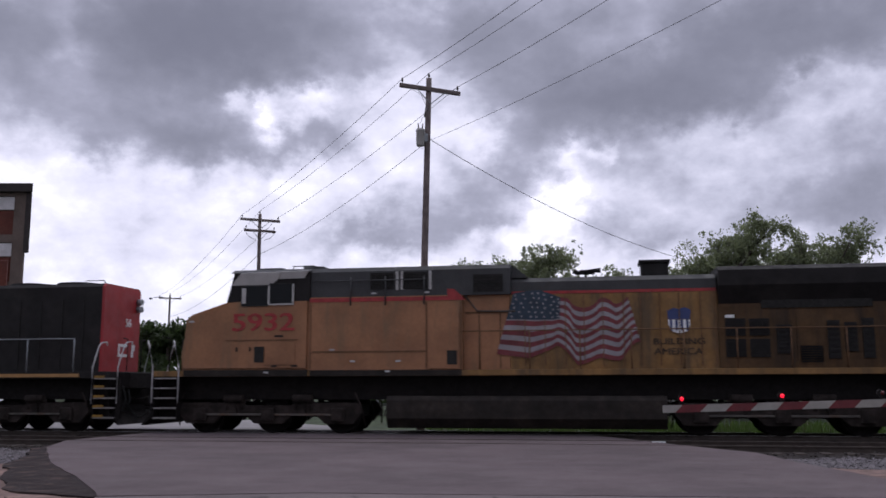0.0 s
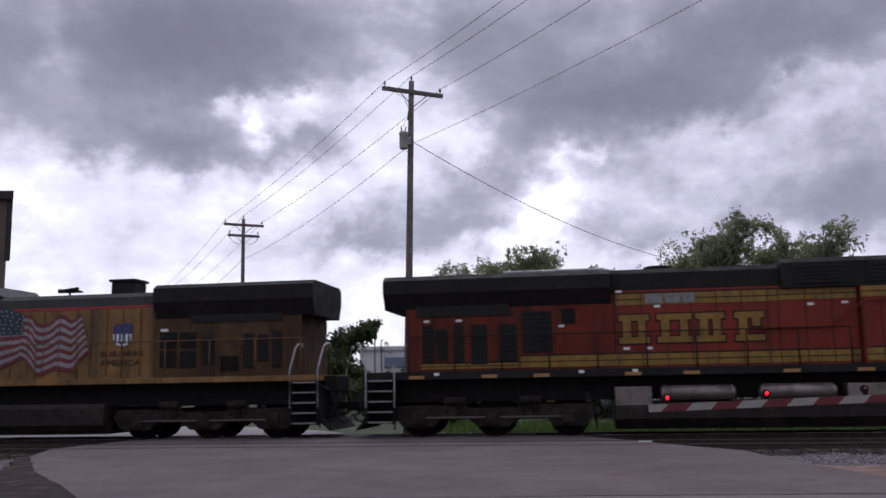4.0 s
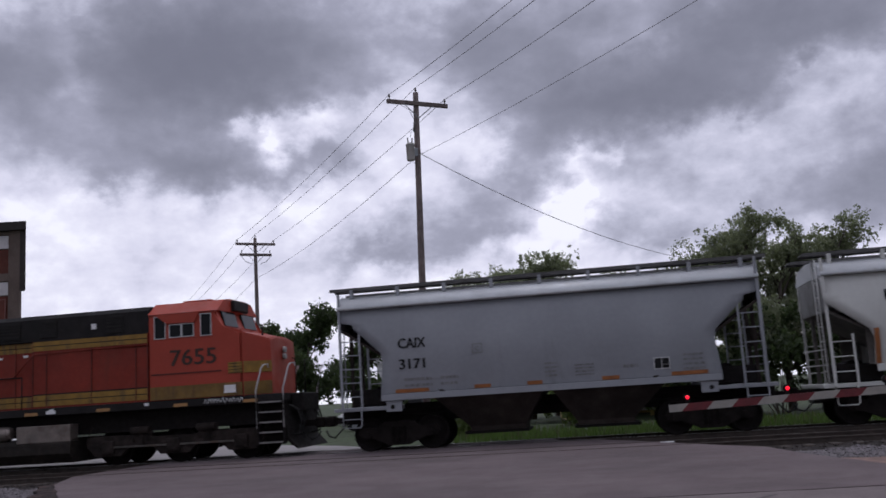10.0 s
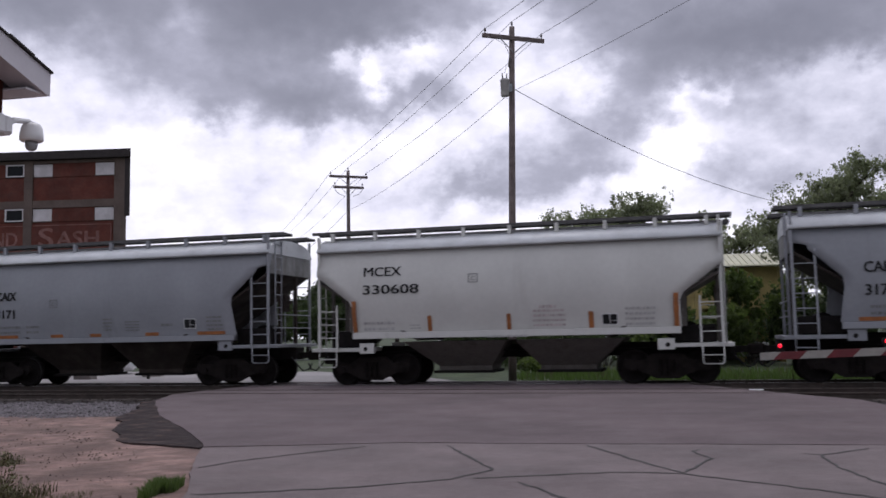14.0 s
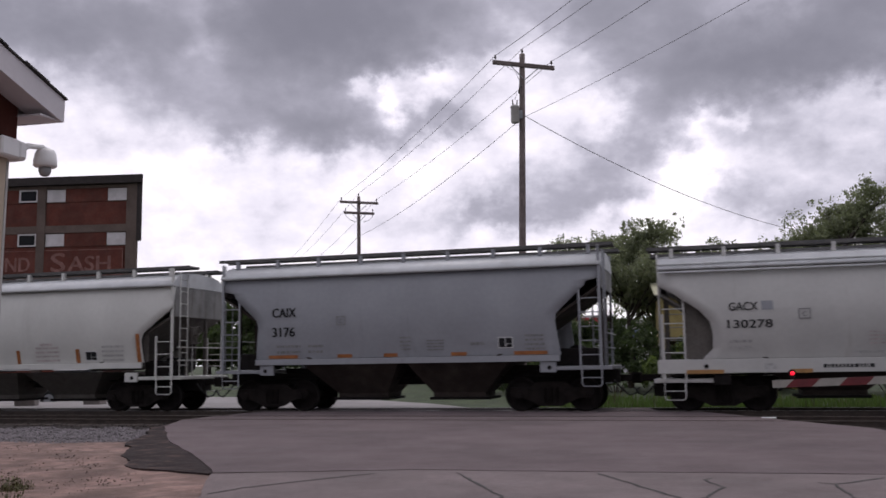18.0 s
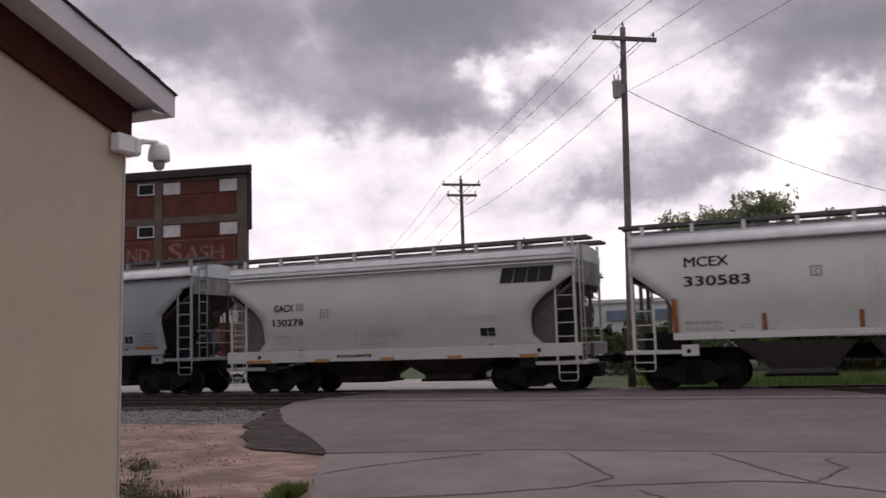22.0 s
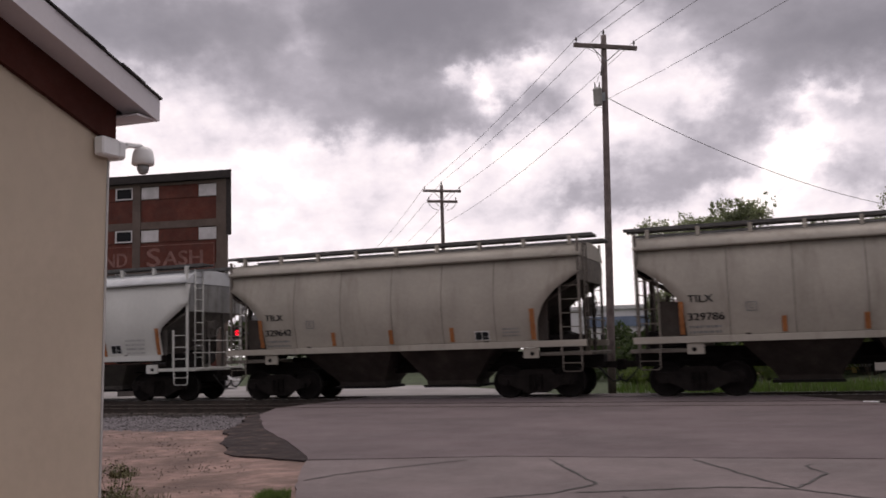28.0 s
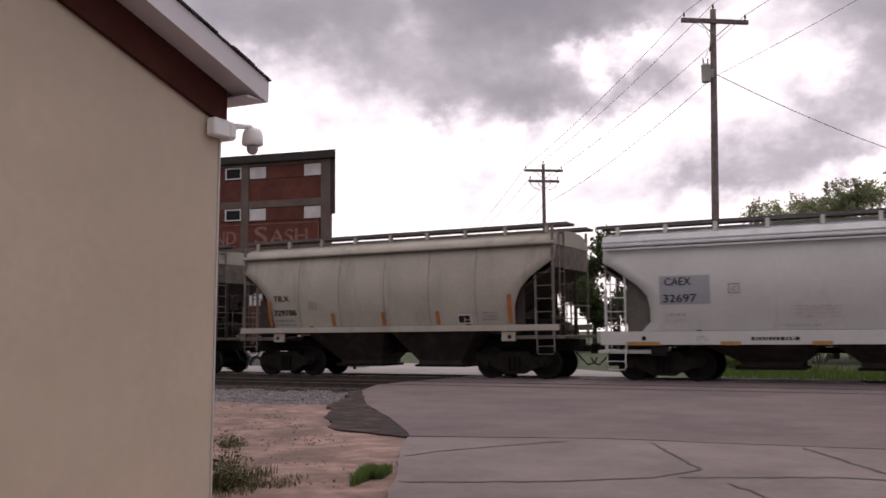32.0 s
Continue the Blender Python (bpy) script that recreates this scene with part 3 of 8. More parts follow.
def split_letters(ob):
    """Every letter becomes a mesh of its own under the same thing."""
    bm = bmesh.new()
    bm.from_mesh(ob.data)
    seen, groups = set(), []
    for v in bm.verts:
        if v in seen:
            continue
        isle, queue = [], [v]
        seen.add(v)
        while queue:
            q = queue.pop()
            isle.append(q)
            for e in q.link_edges:
                o = e.other_vert(q)
                if o not in seen:
                    seen.add(o)
                    queue.append(o)
        groups.append([min(q.co.x for q in isle), max(q.co.x for q in isle), isle])
    groups.sort(key=lambda g: (g[0] + g[1]) / 2)
    letters = []
    for g in groups:
        mid = (g[0] + g[1]) / 2
        if letters and mid < letters[-1][1]:
            letters[-1][1] = max(letters[-1][1], g[1] - 0.25 * (g[1] - g[0]))
            letters[-1][2].extend(g[2])
        else:
            letters.append([g[0], g[1] - 0.25 * (g[1] - g[0]), list(g[2])])
    for lo, hi, verts in letters:
        ids = {v: i for i, v in enumerate(verts)}
        me = bpy.data.meshes.new("letter")
        faces = {f for v in verts for f in v.link_faces}
        me.from_pydata([tuple(v.co) for v in verts], [], [[ids[v] for v in f.verts] for f in sorted(faces, key=lambda f: f.index)])
        me.materials.append(ob.data.materials[0])
        new("letter", me).parent = ob.parent
    bm.free()
    bpy.data.objects.remove(ob)


def writing(text, size, m, material, parent, name="lettering", wide=1.0, thick=0.004, gap=1.0, bold=0.0, label=""):
    """Lettering as a mesh; the local x runs along the line, the local z is its height, it faces -y."""
    cu = bpy.data.curves.new("lettering", "FONT")
    cu.body, cu.size, cu.extrude, cu.space_character, cu.resolution_u = text, size, thick, gap, 3
    tmp = new("lettering_tmp", cu)
    dg = bpy.context.evaluated_depsgraph_get()
    me = bpy.data.meshes.new_from_object(tmp.evaluated_get(dg))
    bpy.data.objects.remove(tmp)
    me.transform(m @ Matrix.Rotation(radians(90), 4, "X") @ Matrix.Diagonal((wide, 1, 1, 1)))
    if bold:
        # heavier strokes: the letters again, a little to each side and a hair deeper
        bm = bmesh.new()
        for k, d in enumerate((0.0, -bold, bold)):
            sub_me = me.copy()
            sub_me.transform(Matrix.Translation((d, 0.0012 * k, bold * 0.5 * (k - 1) if k else 0)))
            bm.from_mesh(sub_me)
            bpy.data.meshes.remove(sub_me)
        bm.to_mesh(me)
        bm.free()
    me.materials.clear()
    me.materials.append(M[material])
    ob = new(name, me)
    ob.parent = parent
    if label:
        ob["label"] = label
    return ob

# ---- ground ----
def sheet(name, outline, z, material, label, category, thick=0.0, kind="structure", cuts=0, rough=0.0):
    """A flat layer with an outline in x and y, its rim turned down by thick."""
    bm = B()
    top = bm.faces.new([bm.verts.new((x, y, z)) for x, y in outline])
    if thick:
        low = bmesh.ops.extrude_face_region(bm, geom=[top])
        for v in [v for v in low["geom"] if isinstance(v, bmesh.types.BMVert)]:
            v.co.z -= thick
    ob = link_mesh(name, bm, material)
    return tagged(ob, label, category, kind=kind)


def wavy(points, step=0.35, amount=0.05):
    """The outline with points added and jittered, so that no edge is ruled."""
    out = []
    for (x0, y0), (x1, y1) in zip(points, points[1:] + points[:1]):
        n = max(1, min(60, int(math.hypot(x1 - x0, y1 - y0) / step)))
        for i in range(n):
            f = i / n
            k = amount if 0 < i else amount * 0.3
            x, y = x0 + (x1 - x0) * f, y0 + (y1 - y0) * f
            v = noise.noise_vector(Vector((x * 1.7, y * 1.7, 0))) + 0.6 * noise.noise_vector(Vector((x * 5, y * 5, 3)))
            out.append((x + v.x * k, y + v.y * k))
    return out


def flat(along, across):
    p = U * along + N * across
    return (p.x, p.y)


def ground_sheet():
    bm = B()
    rim = [bm.verts.new((2600 * math.cos(a), 2600 * math.sin(a), -0.22)) for a in (2 * math.pi * i / 96 for i in range(96))]
    bm.faces.new(rim)
    return tagged(link_mesh("ground", bm, "grass_ground"), "green grassy ground reaching to the horizon", "ground", kind="structure")


ground_sheet()
sheet("pavement", wavy([(-4.33, 11.80), (-4.21, 11.39), (-3.72, 9.90), (-3.23, 8.43), (-2.5, 6.0), (-1.9, 2.0), (-1.6, -8.0), (6.6, -8.0), (6.6, 11.2),
                        (3.8, 11.53), (0.45, 11.87), (-1.76, 12.13)], 0.3, 0.05), 0.0, "asphalt_old",
      "old weathered grey asphalt with cracks", "pavement", 0.3)
sheet("road", wavy([flat(-13.3, 21.4), (-8.78, 20.85), (-7.03, 16.91), (-5.18, 13.65), (-4.47, 12.25), (-4.33, 11.87), (-1.76, 12.16), (0.45, 11.90), (3.8, 11.56),
                    (6.55, 11.25), (6.50, 13.5), (6.34, 15.9), (6.34, 18.7), (5.72, 20.3), (4.95, 22.5), (4.52, 23.9), flat(-0.4, 25.38), flat(-13.0, 25.38)], 0.4, 0.06),
      0.004, "asphalt_new", "smoother brown-grey asphalt road leading up to the rails", "road", 0.3)
sheet("road_between_rails", [flat(-13.0, 25.64), flat(-1.4, 25.64), flat(-1.7, 26.90), flat(-13.2, 26.90)], 0.005, "asphalt_new",
      "asphalt infill between the rails of the crossing", "road", 0.25)
sheet("road_far", wavy([flat(-13.4, 27.14), flat(-6.9, 27.14), (-2.4, 28.5), (-3.6, 31.0), (-6.2, 34.5), (-8.75, 37.7), (-13.4, 39.4), (-26, 44.0), (-46, 60.0), (-60, 58.0), (-40, 40),
                        (-19.0, 30.6)], 0.6, 0.08), 0.0, "far_road", "pale worn concrete road beyond the tracks", "road", 0.25)
sheet("asphalt_apron", wavy([flat(-13.3, 22.6), (-9.08, 20.84), (-8.2, 18.6), (-7.85, 16.89), (-7.2, 15.6), (-6.86, 14.67), (-5.77, 12.61), (-5.14, 12.29), (-4.40, 11.9), (-4.3, 12.3),
                             (-5.1, 13.7), (-6.9, 17.0), (-8.6, 20.85), flat(-12.9, 22.7)], 0.10, 0.085), -0.010, "asphalt_dark",
      "dark crumbling asphalt apron at the edge of the road", "pavement", 0.2)


def dirt_lot():
    """The bare lot by the building: a fine grid with low bumps and ruts."""
    bm = B()
    nx, ny = 120, 110
    vs = []
    for j in range(ny + 1):
        row = []
        for i in range(nx + 1):
            x, y = -22 + 20.6 * i / nx, -3 + 22.5 * j / ny
            z = -0.035 + 0.035 * noise.noise(Vector((x * 0.5, y * 0.5, 1))) + 0.018 * noise.noise(Vector((x * 2.1, y * 2.1, 4))) + 0.008 * noise.noise(Vector((x * 7, y * 7, 2)))
            edge = max(0.0, y - 17.0 + 0.10 * (x + 10))
            row.append(bm.verts.new((x, y, min(z, -0.008) - 0.10 * min(1.0, edge / 1.5))))
        vs.append(row)
    for j in range(ny):
        for i in range(nx):
            bm.faces.new((vs[j][i], vs[j][i + 1], vs[j + 1][i + 1], vs[j + 1][i])).smooth = True
    return tagged(link_mesh("dirt_lot", bm, "dirt"), "bare pinkish-brown dirt lot with ruts and stones", "ground", kind="structure")


dirt_lot()


def ballast_bed():
    bm = B()
    prof = [(14.2, -0.16), (16.6, -0.12), (19.45, -0.12), (20.1, -0.14), (24.6, -0.14), (28.0, -0.14), (29.2, -0.16), (30.4, -0.21)]
    xs = list(range(-300, -40, 20)) + [-40 + 0.8 * i for i in range(100)] + list(range(40, 320, 20))
    rows = [[bm.verts.new((*flat(a, n), z + 0.02 * noise.noise(Vector((a, n, 0))))) for n, z in prof] for a in xs]
    for r, q in zip(rows, rows[1:]):
        for i in range(len(prof) - 1):
            bm.faces.new((r[i], q[i], q[i + 1], r[i + 1])).material_index = 1 if i > 1 else 0
    return tagged(link_mesh("ballast_bed", bm, ["gravel", "ballast_dark_shaded"]), "crushed-stone ballast, black with oil and painted shade by the tracks, grey beside them", "ballast", kind="structure")


ballast_bed()


def loose_stones(name, count, place, size, material, label, seed):
    """Many small angular stones in one mesh."""
    rng = np.random.default_rng(seed)
    base = np.array([(1, 0, 0), (-1, 0, 0), (0, 1, 0), (0, -1, 0), (0, 0, 1), (0, 0, -1)], float)
    tris = np.array([(0, 2, 4), (2, 1, 4), (1, 3, 4), (3, 0, 4), (2, 0, 5), (1, 2, 5), (3, 1, 5), (0, 3, 5)])
    vs, fs = [], []
    for k in range(count):
        x, y, z = place(rng)
        s = size * rng.uniform(0.5, 1.5)
        p = base * rng.uniform(0.6, 1.2, (6, 1)) * s * np.array([1, 1, 0.7])
        a = rng.uniform(0, 6.28)
        c, n = math.cos(a), math.sin(a)
        p = np.stack([p[:, 0] * c - p[:, 1] * n, p[:, 0] * n + p[:, 1] * c + p[:, 2] * 0.3, p[:, 2]], 1)
        vs.append(p + (x, y, z))
        fs.append(tris + 6 * k)
    me = bpy.data.meshes.new(name)
    me.from_pydata(np.concatenate(vs).tolist(), [], np.concatenate(fs).tolist())
    me.materials.append(M[material])
    return tagged(new(name, me), label, "stones", kind="stuff")


def on_left_bed(rng):
    a = rng.uniform(-27, -11.4)
    n = rng.uniform(15.2, 19.6) + 0.3 * math.sin(a * 3)
    return (*flat(a, n), -0.11 + rng.uniform(-0.01, 0.03))


def on_right_bed(rng):
    a = rng.uniform(2.6, 16)
    n = rng.uniform(16.5, 19.6) + 0.3 * math.sin(a * 3)
    return (*flat(a, n), -0.12 + rng.uniform(-0.02, 0.03))


def on_dirt(rng):
    while True:
        x, y = rng.uniform(-14, -3.6), rng.uniform(7.0, 16.5)
        near = x < -3.5 - 0.45 * max(0, y - 8) - (0.6 if y > 12 else 0)
        if near and noise.noise(Vector((x * 1.3, y * 1.3, 7))) + 0.5 * noise.noise(Vector((x * 4, y * 4, 2))) > rng.uniform(-0.1, 0.6):
            return (x, y, -0.02)


loose_stones("ballast_stones", 11000, on_left_bed, 0.034, "stone", "loose grey ballast stones beside the rails", 3)
loose_stones("ballast_stones", 7000, on_right_bed, 0.038, "stone", "loose grey ballast stones beside the road", 4)
def on_dark_bed(rng):
    while True:
        a, n = rng.uniform(-26, 18), rng.uniform(19.4, 28.5)
        if not -13.6 < a < 1.5 or n < 20.5 and a > 2.5:
            return (*flat(a, n), -0.135 + rng.uniform(-0.02, 0.02))


loose_stones("ballast_stones", 5200, on_dark_bed, 0.045, "stone_dark_shaded", "oily ballast stones between the sleepers, blackened further for shade", 8)
loose_stones("dirt_clods", 360, on_dirt, 0.015, "clod", "dark crumbs of earth and asphalt on the dirt lot", 6)
loose_stones("dirt_pebbles", 1600, on_dirt, 0.013, "pebble", "small pebbles strewn over the dirt lot", 5)


def crack(points, width, seed):
    rng = random.Random(seed)
    pts = []
    for (x0, y0), (x1, y1) in zip(points, points[1:]):
        n = max(2, int(math.hypot(x1 - x0, y1 - y0) / 0.12))
        for i in range(n):
            f = i / n
            pts.append((x0 + (x1 - x0) * f + rng.uniform(-0.02, 0.02), y0 + (y1 - y0) * f + rng.uniform(-0.02, 0.02)))
    pts.append(points[-1])
    bm = B()
    prev = None
    for i, (x, y) in enumerate(pts):
        x1, y1 = pts[min(i + 1, len(pts) - 1)]
        x0, y0 = pts[max(i - 1, 0)]
        d = Vector((x1 - x0, y1 - y0, 0)).normalized()
        w = width * rng.uniform(0.6, 1.3) * (0.35 if i in (0, len(pts) - 1) else 1)
        s = Vector((-d.y, d.x, 0)) * w
        z = 0.005
        cur = (bm.verts.new((x + s.x, y + s.y, z)), bm.verts.new((x, y, z + 0.004)), bm.verts.new((x - s.x, y - s.y, z)))
        if prev:
            bm.faces.new((prev[0], prev[1], cur[1], cur[0]))
            bm.faces.new((prev[1], prev[2], cur[2], cur[1]))
        prev = cur
    return tagged(link_mesh("pavement_crack", bm, "tar"), "dark tar-filled crack in the old asphalt", "crack", "cracks in the pavement", "structure")


for k, line in enumerate((
        [(-3.69, 9.9), (-3.45, 10.4), (-2.74, 11.18), (-2.14, 11.73)],
        [(-3.11, 8.22), (-2.27, 8.43), (-1.65, 8.62), (-0.84, 9.05), (-0.43, 9.67), (-0.75, 10.7), (-1.1, 11.79)],
        [(0.65, 11.7), (1.02, 10.6), (1.45, 9.36), (1.93, 10.4), (1.82, 11.06), (1.95, 11.2)],
        [(-0.6, 9.1), (0.83, 9.47), (1.45, 9.33), (2.24, 8.56), (2.9, 7.9)],
        [(-0.15, 8.88), (0.22, 8.06), (0.5, 7.3)],
        [(3.86, 11.17), (3.16, 10.65), (3.02, 10.78)],
        [(3.16, 10.65), (3.05, 9.68), (3.1, 8.67), (3.3, 7.6)])):
    crack(line, 0.021, k)


# ---- the railway tracks ----
def rail_line(across, gap, label):
    root = thing("railway_track", rail_pose(0, across), label, "railway track", "tracks of the crossing")
    root["kind"] = "structure"
    for y in (-0.7525, 0.7525):
        bm = B()
        prism_x(bm, [(-0.07, -0.16), (0.07, -0.16), (0.07, -0.145), (0.012, -0.12), (0.012, -0.035), (0.036, -0.02), (0.036, 0.004), (-0.036, 0.004),
                     (-0.036, -0.02), (-0.012, -0.035), (-0.012, -0.12), (-0.07, -0.145)], -320, 320, y)
        part("rail", bm, "rail_steel", root)
        bm = B()
        box(bm, -320, 320, y - 0.03, y + 0.03, 0.006, 0.014)
        part("rail_head", bm, "rail_top" if across > 25 else "rail_worn", root, "worn running surface")
        bm = B()
        s = 1 if y < 0 else -1
        box(bm, gap[0], gap[1], y + s * 0.045 - 0.0, y + s * 0.105 + 0.0, -0.05, 0.0075) if s > 0 else box(bm, gap[0], gap[1], y - 0.105, y - 0.045, -0.05, 0.0075)
        part("flangeway", bm, "tar", root, "dark flangeway along the rail in the road")
    sleeper = None
    for k in range(-60, 75):
        x = k * 0.52
        if gap[0] - 0.2 < x < gap[1] + 0.2:
            continue
        if sleeper is None:
            bm = B()
            box(bm, -0.11, 0.11, -1.3, 1.3, -0.30, -0.118, 0.012)
            sleeper = part("sleeper", bm, "sleeper", root)
            sleeper.location.x = x
        else:
            ob = new("sleeper", sleeper.data)
            ob.parent = root
            ob.location = (x, 0.03 * math.sin(k * 2.3), 0.008 * math.sin(k * 5.1))
            ob.rotation_euler.z = 0.015 * math.sin(k * 3.7)
    return root


def prism_x(bm, outline, x0, x1, y):
    a = [bm.verts.new((x0, y + p, z)) for p, z in outline]
    b = [bm.verts.new((x1, y + p, z)) for p, z in outline]
    bm.faces.new(a)
    bm.faces.new(b[::-1])
    for i in range(len(a)):
        j = (i + 1) % len(a)
        bm.faces.new((a[i], b[i], b[j], a[j]))


M["rail_worn"] = surface("rail_worn", (0.13, 0.10, 0.09), 0.5, metal=0.6, vary=0.3, scale=4)
rail_line(TRACK, (-13.2, -1.2), "railway track with dark rails on timber sleepers under the train")
rail_line(22.26, (-13.4, 0.9), "empty second railway track let into the road")
sheet("dirt_shoulder", wavy([(6.45, 8.0), (6.45, 13.5), (6.30, 15.8), (7.3, 15.4), (9.0, 14.7), (14.0, 13.6), (22.0, 12.0), (22.0, 6.0)], 0.3, 0.15), -0.03, "dirt",
      "pale dirt shoulder beside the road", "ground", 0.2)


def paint_mark():
    bm = B()
    box(bm, -0.16, 0.16, -0.09, 0.09, 0.0, 0.02, 0.004)
    ob = link_mesh("marker_plate", bm, "paint_white")
    ob.matrix_world = pose(5.18, 22.04, -0.005, 0, 0, -10)
    return tagged(ob, "small white plate lying at the crossing's edge", "plate")


paint_mark()


# ---- grass and weeds ----
def blades(name, count, place, height, width, material, label, seed, lean=0.35):
    """Bent blades of grass, two faces each, in one mesh."""
    rng = np.random.default_rng(seed)
    vs, fs = [], []
    for k in range(count):
        x, y, z = place(rng)
        h, w, a = height * rng.uniform(0.45, 1.2), width * rng.uniform(0.6, 1.3), rng.uniform(0, 6.28)
        dx, dy = math.cos(a), math.sin(a)
        l = lean * h * rng.uniform(0.1, 1.3)
        b = rng.uniform(0, 6.28)
        lx, ly = math.cos(b) * l, math.sin(b) * l
        n = len(vs)
        vs += [(x - dx * w, y - dy * w, z - 0.02), (x + dx * w, y + dy * w, z - 0.02), (x + dx * w * 0.7 + lx * 0.4, y + dy * w * 0.7 + ly * 0.4, z + h * 0.6),
               (x - dx * w * 0.7 + lx * 0.4, y - dy * w * 0.7 + ly * 0.4, z + h * 0.6), (x + lx, y + ly, z + h)]
        fs += [(n, n + 1, n + 2, n + 3), (n + 3, n + 2, n + 4)]
    me = bpy.data.meshes.new(name)
    me.from_pydata(vs, [], fs)
    me.materials.append(M[material])
    return tagged(new(name, me), label, "grass", kind="stuff")


def far_verge(rng):
    a = rng.uniform(-6.5, 34)
    n = rng.uniform(29.0, 36.0) + max(0, -2.0 - a) * 0.7
    return (*flat(a, n), -0.2)


def tuft(cx, cy, rx, ry, z=-0.03):
    def f(rng):
        a, r = rng.uniform(0, 6.28), rng.uniform(0, 1) ** 0.8
        r *= 0.75 + 0.30 * math.sin(3 * a + cx * 7) + 0.22 * math.sin(5 * a + cy * 9)
        return (cx + rx * r * math.cos(a), cy + ry * r * math.sin(a), z)
    return f


blades("grass", 12000, far_verge, 0.27, 0.024, "grass", "rank green grass beyond the tracks", 11)
blades("grass", 900, far_verge, 0.42, 0.018, "grass_dry", "tall dry weeds beyond the tracks", 12)
blades("grass_tuft", 2200, tuft(-3.58, 8.65, 0.17, 0.42), 0.105, 0.005, "grass", "bright green grass tuft at the pavement's edge", 13, 0.6)
blades("weeds", 1500, tuft(-4.75, 7.9, 0.30, 0.6), 0.13, 0.005, "weed_leaf", "olive green weeds at the foot of the stucco wall", 14, 0.9)
blades("weeds", 60, tuft(-5.0, 8.3, 0.22, 0.4), 0.24, 0.004, "weed_leaf", "tall stalky weeds at the foot of the stucco wall", 15, 0.9)
blades("weeds", 1500, tuft(-4.6, 7.9, 0.75, 0.6), 0.045, 0.004, "grass_dry", "low dry weeds on the dirt", 16, 0.7)
blades("weeds", 160, tuft(-6.3, 10.6, 0.25, 0.3), 0.09, 0.004, "grass_dry", "sparse weeds on the dirt by the wall", 17, 0.6)

